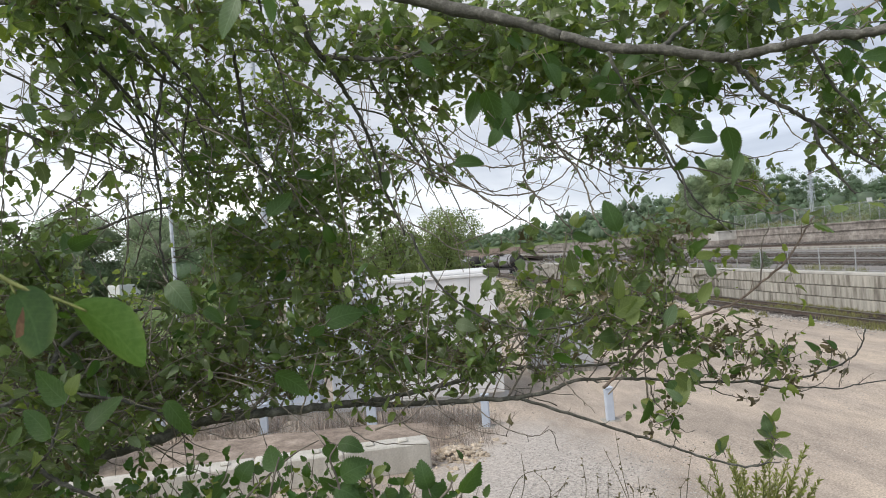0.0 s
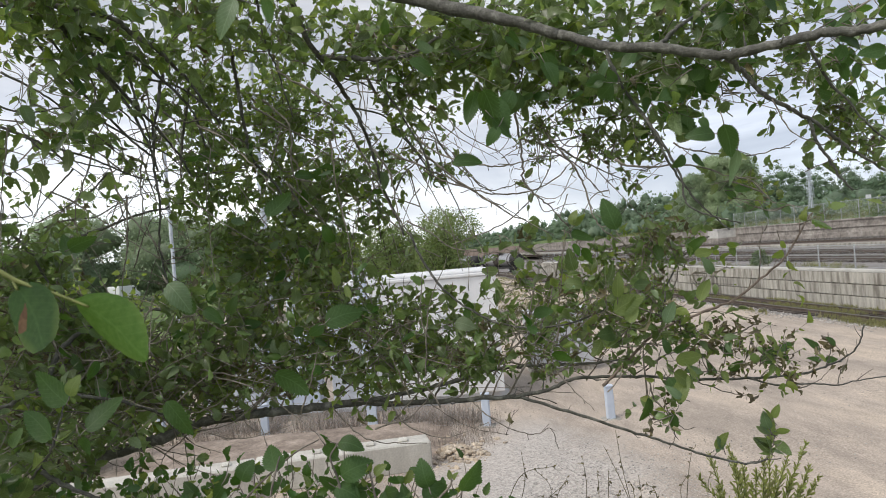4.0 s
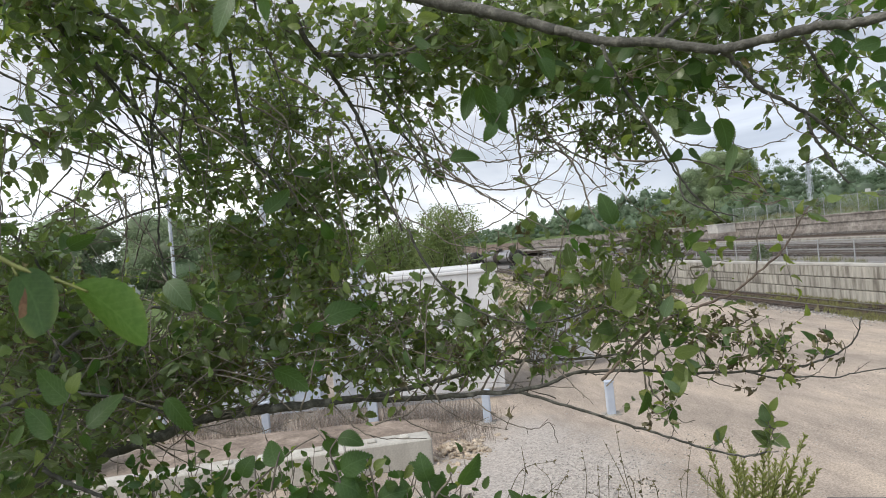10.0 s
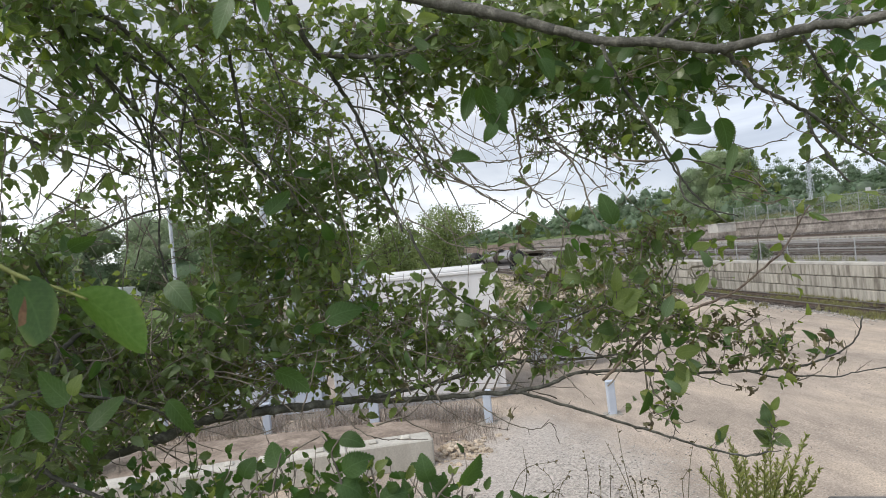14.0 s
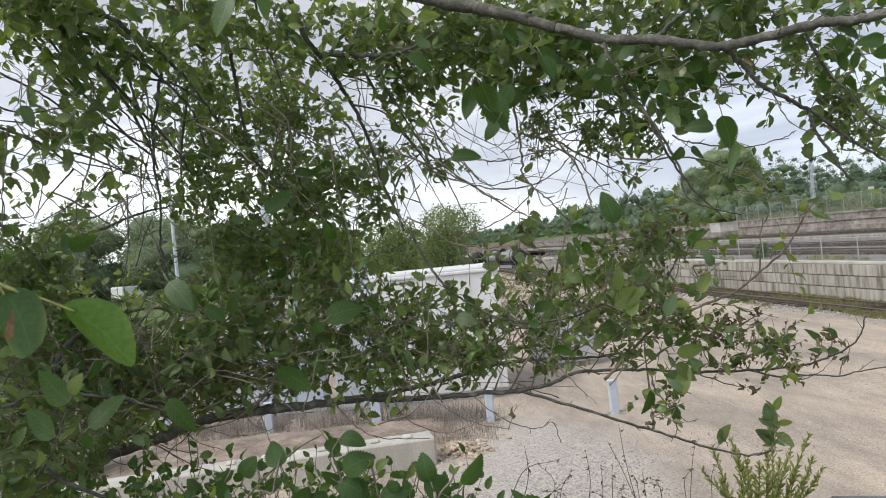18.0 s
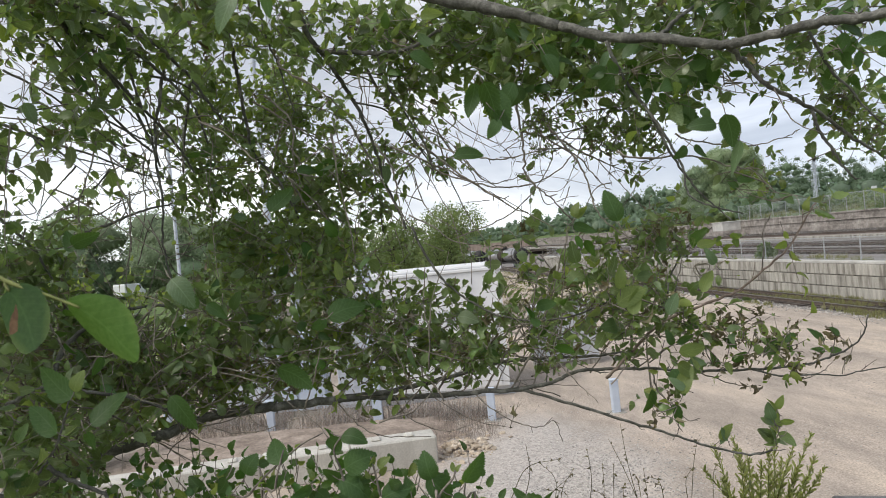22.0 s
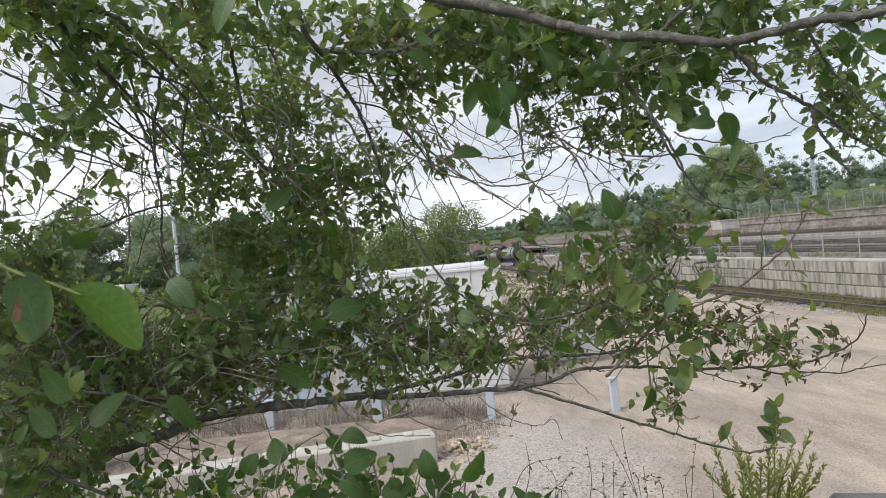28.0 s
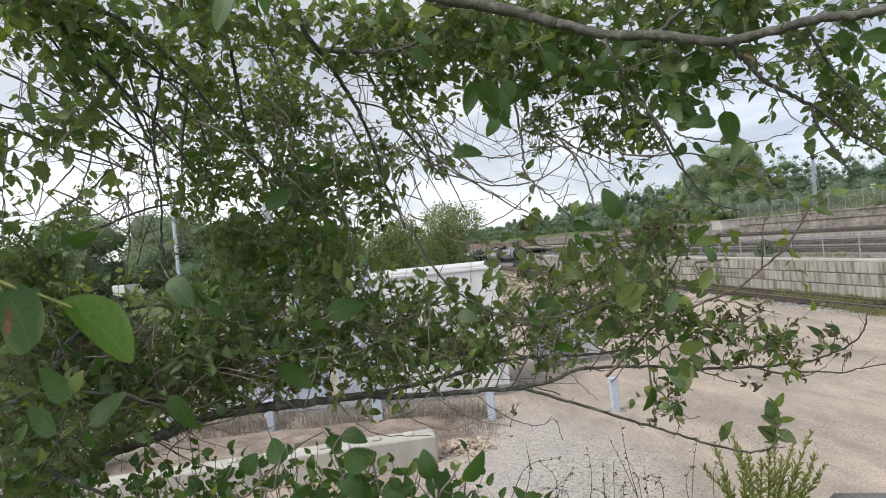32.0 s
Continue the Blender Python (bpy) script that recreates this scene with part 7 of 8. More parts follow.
spray((0.785, 1.700, 4.625), (0.025, 0.08, 0.030), 26, 0.0300, 0.55, 0.1, one_by_one=True)
spray((0.752, 1.600, 4.554), (0.073, 0.10, 0.024), 8, 0.0530, 0.3, 0.05, one_by_one=True)
spray((0.500, 1.950, 4.401), (0.150, 0.20, 0.105), 56, 0.0624, 0.14, 0.18)
spray((0.630, 1.800, 4.200), (0.056, 0.12, 0.067), 16, 0.0411, 0.32, 0.15)
spray((0.589, 1.850, 4.459), (0.080, 0.15, 0.058), 35, 0.0395, 0.18, 0.12)
spray((0.434, 1.850, 4.273), (0.153, 0.20, 0.100), 64, 0.0578, 0.14, 0.12)
spray((0.538, 1.800, 4.261), (0.067, 0.15, 0.057), 12, 0.0466, 0.32, 0.08)
spray((0.453, 1.800, 4.209), (0.119, 0.15, 0.037), 34, 0.0466, 0.14, 0.09)
spray((0.557, 1.780, 4.210), (0.055, 0.15, 0.041), 9, 0.0515, 0.24, 0.06)
spray((0.376, 2.050, 4.396), (0.085, 0.20, 0.085), 28, 0.0747, 0.08, 0.15)
spray((0.308, 2.150, 4.238), (0.151, 0.20, 0.107), 60, 0.0641, 0.13, 0.15)
spray((0.233, 2.100, 4.355), (0.122, 0.20, 0.096), 43, 0.0626, 0.16, 0.15)
spray((0.711, 1.820, 4.159), (0.053, 0.10, 0.053), 20, 0.0452, 0.25, 0.25)
spray((0.522, 1.800, 4.027), (0.030, 0.10, 0.045), 18, 0.0447, 0.05, 0.15)
spray((0.149, 2.250, 4.177), (0.177, 0.20, 0.103), 117, 0.0451, 0.06, 0.09)
spray((-0.073, 2.300, 4.220), (0.181, 0.20, 0.114), 107, 0.0510, 0.06, 0.05)
spray((-0.279, 2.300, 4.268), (0.200, 0.20, 0.143), 156, 0.0569, 0.12, 0.05)
spray((-0.210, 2.250, 4.146), (0.158, 0.15, 0.056), 78, 0.0467, 0.1, 0.1)
spray((-1.304, 2.250, 4.251), (0.205, 0.15, 0.121), 257, 0.0575, 0.04, 0.3)
spray((-0.938, 2.300, 4.179), (0.171, 0.12, 0.095), 166, 0.0588, 0.04, 0.08)
spray((-0.463, 2.200, 4.325), (0.191, 0.20, 0.137), 147, 0.0579, 0.1, 0.07)
spray((-0.638, 2.200, 4.415), (0.173, 0.20, 0.146), 142, 0.0579, 0.1, 0.08)
spray((-0.750, 2.150, 4.358), (0.098, 0.18, 0.103), 84, 0.0567, 0.06, 0.10)
spray((-0.800, 2.050, 4.236), (0.178, 0.20, 0.110), 295, 0.0588, 0.06, 0.05)
spray((-0.626, 2.150, 4.202), (0.169, 0.20, 0.098), 112, 0.0549, 0.06, 0.1)
spray((-0.407, 2.200, 4.155), (0.173, 0.20, 0.069), 76, 0.0526, 0.06, 0.06)
spray((-0.187, 2.200, 4.152), (0.173, 0.20, 0.069), 89, 0.0526, 0.06, 0.06)
spray((0.048, 2.150, 4.138), (0.134, 0.20, 0.057), 61, 0.0480, 0.06, 0.06)
spray((-0.038, 2.300, 4.379), (0.086, 0.15, 0.057), 31, 0.0541, 0.05, 0.03)
spray((-0.381, 2.500, 4.516), (0.217, 0.20, 0.114), 134, 0.0579, 0.26, 0.05)
spray((-0.626, 2.500, 4.560), (0.197, 0.20, 0.114), 201, 0.0579, 0.14, 0.04)
spray((-1.221, 2.000, 4.593), (0.066, 0.20, 0.063), 106, 0.0575, 0.03, 0.05)
spray((-0.802, 2.400, 4.547), (0.089, 0.20, 0.080), 67, 0.0556, 0.2, 0.05)
spray((-1.210, 1.950, 4.487), (0.084, 0.18, 0.129), 190, 0.0623, 0.04, 0.06)
spray((-1.113, 2.050, 4.335), (0.110, 0.18, 0.076), 46, 0.0556, 0.05, 0.10)
spray((-1.162, 2.650, 4.435), (0.154, 0.15, 0.066), 31, 0.0507, 0.85, 0)
spray((-1.384, 2.600, 4.373), (0.172, 0.15, 0.108), 57, 0.0540, 0.85, 0)
spray((-1.423, 2.450, 4.199), (0.101, 0.18, 0.061), 36, 0.0304, 0.90, 0.00)
spray((-1.109, 2.450, 4.281), (0.091, 0.18, 0.051), 20, 0.0325, 0.80, 0.00)
spray((-1.191, 2.100, 4.178), (0.157, 0.15, 0.087), 114, 0.0536, 0.05, 0.08)
spray((-1.120, 1.850, 4.284), (0.130, 0.15, 0.084), 57, 0.0590, 0.04, 0.15)
spray((-1.013, 2.000, 4.248), (0.157, 0.20, 0.091), 114, 0.0575, 0.05, 0.15)
spray((-0.997, 1.600, 4.157), (0.099, 0.15, 0.086), 128, 0.0561, 0.05, 0.15, one_by_one=True)
spray((-0.902, 1.650, 4.168), (0.089, 0.15, 0.055), 50, 0.0553, 0.05, 0.05, one_by_one=True)
spray((-0.971, 2.150, 4.146), (0.134, 0.12, 0.062), 77, 0.0514, 0.05, 0.08)
spray((-0.876, 1.450, 4.096), (0.114, 0.15, 0.042), 70, 0.0579, 0.05, 0.06, one_by_one=True)

# the dim inside of the low corner, behind the nearer leaves
spray((-1.584, 2.600, 4.307), (0.162, 0.18, 0.129), 109, 0.0597, 0.02, 0.10)
spray((-1.409, 2.700, 4.187), (0.168, 0.18, 0.134), 109, 0.0620, 0.02, 0.12)
spray((-1.166, 2.700, 4.141), (0.134, 0.18, 0.101), 72, 0.0586, 0.02, 0.10)
spray((-1.485, 2.400, 4.084), (0.139, 0.18, 0.089), 83, 0.0581, 0.02, 0.12)
spray((-1.303, 2.500, 4.012), (0.124, 0.18, 0.062), 43, 0.0542, 0.02, 0.12)
spray((-0.877, 2.600, 4.239), (0.129, 0.18, 0.108), 73, 0.0531, 0.03, 0.10)
spray((-1.479, 2.400, 4.563), (0.099, 0.18, 0.080), 63, 0.0552, 0.02, 0.05)
# more of the crown, with unseen clumps added at the left to shade the low corner
spray((0.728, 1.600, 4.583), (0.033, 0.15, 0.033), 14, 0.0360, 0.35, 0.05)
spray((0.395, 1.950, 4.794), (0.113, 0.15, 0.057), 150, 0.0180, 0.08, 0.20)
spray((0.457, 1.900, 4.717), (0.079, 0.15, 0.039), 90, 0.0180, 0.08, 0.20)
spray((0.291, 1.950, 4.893), (0.081, 0.15, 0.057), 60, 0.0220, 0.08, 0.10)
spray((0.543, 1.900, 4.464), (0.126, 0.15, 0.063), 70, 0.0360, 0.20, 0.15)
spray((0.643, 1.950, 4.511), (0.065, 0.15, 0.040), 40, 0.0220, 0.10, 0.50)
spray((-0.540, 2.000, 4.136), (0.331, 0.15, 0.041), 60, 0.0200, 0.15, 0.35)
spray((-1.206, 2.000, 4.641), (0.075, 0.15, 0.050), 28, 0.0550, 0.03, 0.05)
spray((-0.454, 2.000, 5.200), (0.099, 0.15, 0.066), 40, 0.0550, 0.10, 0.04)
spray((-0.260, 2.000, 5.140), (0.099, 0.15, 0.066), 36, 0.0500, 0.10, 0.04)
spray((-0.082, 2.000, 5.090), (0.099, 0.15, 0.075), 44, 0.0550, 0.10, 0.04)
spray((0.453, 1.750, 5.030), (0.101, 0.15, 0.051), 50, 0.0550, 0.06, 0.02)
spray((0.623, 1.700, 5.005), (0.084, 0.15, 0.042), 40, 0.0550, 0.06, 0.02)
spray((0.420, 1.900, 4.980), (0.094, 0.15, 0.063), 40, 0.0500, 0.08, 0.04)
spray((-0.265, 2.300, 4.602), (0.095, 0.15, 0.076), 40, 0.0450, 0.15, 0.04)
spray((0.699, 1.650, 4.830), (0.068, 0.15, 0.055), 26, 0.0500, 0.08, 0.03)
spray((0.273, 2.050, 4.218), (0.102, 0.15, 0.076), 45, 0.0420, 0.06, 0.15)
spray((0.189, 2.100, 4.168), (0.087, 0.15, 0.052), 26, 0.0380, 0.06, 0.15)
spray((0.674, 1.620, 4.771), (0.060, 0.15, 0.047), 26, 0.0460, 0.06, 0.03)
spray((0.358, 1.950, 4.830), (0.097, 0.15, 0.073), 110, 0.0190, 0.06, 0.20)
spray((0.273, 2.000, 4.806), (0.066, 0.15, 0.050), 40, 0.0170, 0.06, 0.30)
spray((-1.303, 2.200, 4.150), (0.164, 0.15, 0.109), 60, 0.0500, 0.02, 0.30)
# unseen clumps up left, added to block the sun from the low corner
spray((-1.80, 1.45, 5.25), (0.32, 0.35, 0.30), 420, 0.0850, 0.04, 0.05, rough=True)
spray((-1.60, 1.20, 4.75), (0.22, 0.35, 0.30), 300, 0.0800, 0.04, 0.05, rough=True)
spray((-1.55, 1.35, 4.35), (0.15, 0.25, 0.25), 200, 0.0750, 0.04, 0.05, rough=True)
spray((-1.188, 2.000, 4.315), (0.133, 0.15, 0.099), 60, 0.0260, 0.05, 0.75)
spray((-1.040, 1.900, 4.095), (0.142, 0.15, 0.063), 50, 0.0240, 0.05, 0.75)
spray((0.638, 1.900, 4.462), (0.079, 0.15, 0.055), 44, 0.0420, 0.20, 0.08)
spray((0.553, 1.950, 4.504), (0.073, 0.15, 0.040), 30, 0.0380, 0.15, 0.08)
spray((0.670, 1.900, 4.388), (0.047, 0.15, 0.039), 20, 0.0400, 0.30, 0.08)
# more unseen clumps beside the view, added only for their shade
spray((-1.25, 0.95, 4.75), (0.30, 0.35, 0.35), 260, 0.0800, 0.04, 0.05, rough=True)
spray((-1.45, 1.10, 4.05), (0.40, 0.40, 0.30), 240, 0.0800, 0.04, 0.05, rough=True)
spray((-1.85, 1.15, 4.15), (0.40, 0.50, 0.50), 230, 0.0850, 0.04, 0.05, rough=True)
spray((-2.2, 1.6, 4.9), (0.45, 0.50, 0.45), 180, 0.0850, 0.04, 0.05, rough=True)
# unseen upper crown added over and behind the view to shade low leaves, with limbs to carry it
branch([ROOT + Vector((0.02, 0, 2.2)), (-2.05, 1.25, 5.6), (-2.0, 0.8, 5.8), (-1.65, 0.45, 6.0), (-1.2, 0.2, 6.1)], 0.03, 0.008, "limb")
branch([ROOT + Vector((0.03, 0, 2.4)), (-1.8, 1.5, 5.7), (-1.5, 1.3, 5.8), (-1.1, 1.15, 5.85)], 0.022, 0.006, "limb")
branch([(-2.0, 0.8, 5.8), (-2.3, 0.6, 5.85), (-2.6, 0.5, 5.95)], 0.014, 0.005)
spray((-2.0, 0.75, 5.75), (0.75, 0.55, 0.40), 330, 0.080, rough=True)
spray((-1.6, 1.3, 5.75), (0.8, 0.6, 0.22), 260, 0.080, rough=True)
spray((-1.2, 0.2, 6.1), (0.6, 0.5, 0.3), 160, 0.062, rough=True)
# fine shoots and buds that fill in between the larger leaves
spray((-0.598, 2.100, 4.340), (0.348, 0.18, 0.148), 266, 0.0313, 0.16, 0.20)
spray((-1.162, 2.100, 4.297), (0.226, 0.15, 0.157), 260, 0.0278, 0.14, 0.25)
spray((-0.066, 2.200, 4.268), (0.237, 0.20, 0.146), 200, 0.0310, 0.12, 0.25)
spray((0.499, 1.850, 4.313), (0.184, 0.20, 0.123), 111, 0.0245, 0.35, 0.25)
spray((0.733, 1.830, 4.186), (0.060, 0.10, 0.034), 58, 0.0273, 0.50, 0.45)
spray((0.883, 1.830, 4.164), (0.068, 0.08, 0.042), 34, 0.0424, 0.5, 0.3)
spray((0.905, 1.830, 4.154), (0.106, 0.08, 0.038), 60, 0.0197, 0.35, 0.45)
spray((0.456, 1.850, 4.825), (0.199, 0.20, 0.138), 220, 0.0215, 0.1, 0.2)

# leaves that stand out singly
broad_leaf((-0.273, 1.000, 4.899), (-0.297, 1.000, 4.840), LEAF_PALE, tilt=0.2)
broad_leaf((-0.241, 1.050, 4.918), (-0.238, 1.050, 4.878))
broad_leaf((0.554, 1.300, 4.701), (0.569, 1.300, 4.637))
broad_leaf((0.597, 1.350, 4.656), (0.577, 1.350, 4.586), LEAF_PALE, 0.6)
broad_leaf((0.556, 1.350, 4.691), (0.497, 1.350, 4.690))
broad_leaf((0.548, 1.500, 4.669), (0.518, 1.500, 4.644))
broad_leaf((0.563, 1.500, 4.668), (0.598, 1.500, 4.645))
broad_leaf((0.388, 1.600, 4.329), (0.463, 1.600, 4.359), LEAF_YOUNG)
broad_leaf((0.400, 1.600, 4.362), (0.403, 1.600, 4.421), LEAF_YOUNG)
broad_leaf((0.694, 1.400, 4.799), (0.731, 1.400, 4.786), LEAF_YOUNG)
broad_leaf((0.731, 1.400, 4.833), (0.765, 1.400, 4.841))
broad_leaf((0.871, 1.300, 4.825), (0.824, 1.300, 4.808))
broad_leaf((0.786, 1.300, 4.846), (0.823, 1.300, 4.821))
broad_leaf((0.863, 1.300, 4.741), (0.903, 1.300, 4.705))
broad_leaf((0.851, 1.300, 4.791), (0.900, 1.300, 4.792))
broad_leaf((0.327, 1.700, 4.542), (0.339, 1.700, 4.580), LEAF_YOUNG)
broad_leaf((0.331, 1.700, 4.539), (0.359, 1.700, 4.567), LEAF_YOUNG)
broad_leaf((0.410, 1.600, 4.520), (0.388, 1.600, 4.598))
broad_leaf((0.322, 1.700, 4.523), (0.380, 1.700, 4.506))
broad_leaf((0.135, 1.500, 4.787), (0.175, 1.500, 4.743))
broad_leaf((0.146, 1.500, 4.767), (0.117, 1.500, 4.728))
broad_leaf((0.116, 1.500, 4.851), (0.144, 1.500, 4.754))
broad_leaf((0.041, 1.600, 4.706), (0.111, 1.600, 4.708))
broad_leaf((0.241, 1.400, 4.873), (0.265, 1.400, 4.824))
broad_leaf((-0.006, 1.400, 4.972), (0.041, 1.400, 4.976), LEAF_YOUNG)
broad_leaf((-0.017, 1.400, 4.979), (-0.032, 1.400, 5.002), LEAF_YOUNG)
broad_leaf((-0.261, 1.500, 5.014), (-0.292, 1.500, 5.021), LEAF_YOUNG)
broad_leaf((-0.248, 1.500, 5.017), (-0.229, 1.500, 5.024), LEAF_YOUNG)
broad_leaf((-0.589, 1.600, 4.408), (-0.642, 1.600, 4.482))
broad_leaf((-0.626, 1.550, 4.485), (-0.573, 1.550, 4.420), LEAF_PALE, tilt=0.2)
broad_leaf((-0.588, 1.650, 4.412), (-0.536, 1.650, 4.379))
broad_leaf((-0.306, 1.700, 4.351), (-0.213, 1.700, 4.376))
broad_leaf((-0.310, 1.700, 4.349), (-0.351, 1.700, 4.322))
broad_leaf((-0.415, 1.600, 4.254), (-0.340, 1.600, 4.200))
broad_leaf((-0.250, 1.600, 4.444), (-0.259, 1.600, 4.492), LEAF_YOUNG)
broad_leaf((-0.224, 1.600, 4.415), (-0.234, 1.600, 4.445), LEAF_YOUNG)
broad_leaf((-0.610, 1.450, 4.238), (-0.556, 1.450, 4.165))
broad_leaf((-0.703, 1.300, 4.225), (-0.639, 1.300, 4.282))
broad_leaf((-0.766, 1.300, 4.215), (-0.830, 1.300, 4.263))
broad_leaf((-0.734, 1.300, 4.276), (-0.801, 1.300, 4.340))
broad_leaf((-0.728, 1.300, 4.290), (-0.710, 1.300, 4.329), LEAF_YOUNG)
broad_leaf((-0.714, 1.300, 4.212), (-0.701, 1.300, 4.173))
broad_leaf((-0.889, 1.300, 4.140), (-0.817, 1.300, 4.129))
broad_leaf((-0.810, 1.500, 4.565), (-0.836, 1.500, 4.615))
broad_leaf((-0.815, 1.500, 4.578), (-0.750, 1.500, 4.600))
broad_leaf((-0.450, 1.800, 4.633), (-0.398, 1.800, 4.703))
broad_leaf((0.543, 1.700, 4.204), (0.524, 1.700, 4.244))
broad_leaf((0.553, 1.700, 4.206), (0.597, 1.700, 4.223))
broad_leaf((0.555, 1.700, 4.185), (0.616, 1.700, 4.193), LEAF_YOUNG)
broad_leaf((0.516, 1.600, 4.177), (0.570, 1.600, 4.136), LEAF_YOUNG)
broad_leaf((0.533, 1.700, 4.144), (0.562, 1.700, 4.078))
broad_leaf((0.542, 1.750, 4.043), (0.560, 1.750, 3.992))
broad_leaf((0.494, 1.750, 4.088), (0.473, 1.750, 4.025))
broad_leaf((0.880, 1.840, 4.159), (0.919, 1.840, 4.182))
broad_leaf((0.880, 1.840, 4.155), (0.827, 1.840, 4.168))
broad_leaf((0.839, 1.840, 4.179), (0.821, 1.840, 4.229), LEAF_YOUNG)
broad_leaf((0.873, 1.840, 4.168), (0.858, 1.840, 4.206), LEAF_YOUNG)
broad_leaf((0.872, 1.840, 4.137), (0.825, 1.840, 4.145))
broad_leaf((0.887, 1.840, 4.151), (0.908, 1.840, 4.129))
broad_leaf((0.982, 1.830, 4.165), (0.944, 1.830, 4.191))
broad_leaf((0.984, 1.830, 4.154), (0.979, 1.830, 4.177))
broad_leaf((0.986, 1.830, 4.131), (0.949, 1.830, 4.137))
broad_leaf((0.997, 1.830, 4.127), (1.032, 1.830, 4.129))
broad_leaf((0.764, 1.840, 4.181), (0.789, 1.840, 4.202))
broad_leaf((0.757, 1.840, 4.159), (0.722, 1.840, 4.185))
broad_leaf((0.739, 1.840, 4.123), (0.779, 1.840, 4.142))
broad_leaf((0.707, 1.840, 4.110), (0.687, 1.840, 4.146))
broad_leaf((0.869, 1.880, 3.970), (0.885, 1.880, 4.008), LEAF_YOUNG)
broad_leaf((0.866, 1.880, 3.966), (0.845, 1.880, 3.999), LEAF_YOUNG)
broad_leaf((0.859, 1.880, 3.929), (0.825, 1.880, 3.951), LEAF, 0.7)
broad_leaf((0.872, 1.880, 3.934), (0.909, 1.880, 3.935), LEAF_YOUNG)
broad_leaf((0.859, 1.879, 3.901), (0.814, 1.879, 3.918), LEAF, 0.7)
broad_leaf((0.866, 1.879, 3.908), (0.906, 1.879, 3.868), LEAF, 0.7)
broad_leaf((0.868, 1.879, 3.892), (0.828, 1.879, 3.870), LEAF, 0.7)
broad_leaf((0.710, 1.899, 3.894), (0.746, 1.900, 3.938), LEAF_YOUNG, 0.65)
broad_leaf((0.907, 1.400, 4.529), (0.873, 1.400, 4.539), LEAF_YOUNG)
broad_leaf((0.694, 1.600, 4.569), (0.675, 1.600, 4.597))
broad_leaf((0.693, 1.600, 4.590), (0.736, 1.600, 4.592))
broad_leaf((0.740, 1.600, 4.549), (0.763, 1.600, 4.573), LEAF_YOUNG)
broad_leaf((0.758, 1.600, 4.544), (0.777, 1.600, 4.516))
broad_leaf((0.788, 1.600, 4.551), (0.820, 1.600, 4.525), LEAF_PALE, tilt=0.2)
broad_leaf((0.716, 1.600, 4.548), (0.753, 1.600, 4.545), LEAF_PALE, tilt=0.2)
broad_leaf((0.843, 1.350, 4.825), (0.808, 1.350, 4.791))
broad_leaf((0.814, 1.350, 4.808), (0.831, 1.350, 4.773))
broad_leaf((0.840, 1.350, 4.776), (0.854, 1.350, 4.809))
broad_leaf((0.801, 1.300, 4.843), (0.821, 1.300, 4.823))
broad_leaf((0.841, 1.250, 4.808), (0.790, 1.250, 4.794))
broad_leaf((0.876, 1.300, 4.740), (0.838, 1.300, 4.727))
broad_leaf((0.813, 1.300, 4.893), (0.785, 1.300, 4.872))
broad_leaf((0.823, 1.300, 4.894), (0.834, 1.300, 4.868), LEAF_YOUNG)
broad_leaf((0.426, 1.600, 4.299), (0.437, 1.600, 4.362), LEAF_YOUNG)
broad_leaf((0.522, 1.600, 4.103), (0.551, 1.600, 4.167), LEAF_YOUNG)
broad_leaf((0.530, 1.600, 4.116), (0.493, 1.600, 4.144), LEAF_PALE, tilt=0.2)
broad_leaf((0.568, 1.600, 4.159), (0.546, 1.600, 4.197), LEAF_YOUNG)
broad_leaf((0.523, 1.650, 4.285), (0.550, 1.650, 4.337), LEAF_PALE, tilt=0.2)
broad_leaf((0.610, 1.650, 4.331), (0.640, 1.650, 4.383), LEAF_YOUNG)
broad_leaf((0.588, 1.600, 4.443), (0.633, 1.600, 4.459), LEAF_YOUNG)
broad_leaf((0.627, 1.600, 4.400), (0.601, 1.600, 4.439), LEAF_PALE, tilt=0.2)
broad_leaf((1.011, 1.800, 4.170), (0.991, 1.800, 4.195))

spray((-0.405, 2.050, 4.249), (0.187, 0.18, 0.102), 130, 0.0238, 0.05, 0.25)
spray((-0.085, 2.100, 4.229), (0.191, 0.18, 0.104), 130, 0.0244, 0.05, 0.30)
spray((-0.744, 2.000, 4.256), (0.182, 0.18, 0.099), 120, 0.0248, 0.05, 0.25)
spray((0.268, 2.000, 4.242), (0.116, 0.18, 0.099), 90, 0.0248, 0.10, 0.30)
spray((0.500, 1.850, 4.388), (0.113, 0.18, 0.107), 90, 0.0230, 0.20, 0.30)
spray((-1.094, 2.000, 4.256), (0.182, 0.18, 0.116), 110, 0.0248, 0.20, 0.30)
# broad leaves among the small ones
spray((-1.317, 2.300, 4.206), (0.229, 0.18, 0.152), 110, 0.0550, 0.03, 0.15)
spray((-1.149, 2.300, 4.161), (0.152, 0.15, 0.048), 45, 0.0450, 0.03, 0.25)
spray((-1.190, 1.900, 4.014), (0.110, 0.18, 0.079), 80, 0.0450, 0.03, 0.12)
spray((-0.185, 2.350, 4.283), (0.156, 0.18, 0.117), 80, 0.0500, 0.08, 0.08)
spray((-0.434, 2.300, 4.236), (0.133, 0.18, 0.095), 60, 0.0500, 0.06, 0.08)
spray((-0.276, 2.400, 4.407), (0.119, 0.18, 0.080), 50, 0.0500, 0.25, 0.05)
scatter((0.386, 1.850, 4.417), (0.092, 0.08, 0.092), 6, 0.0613, 0)
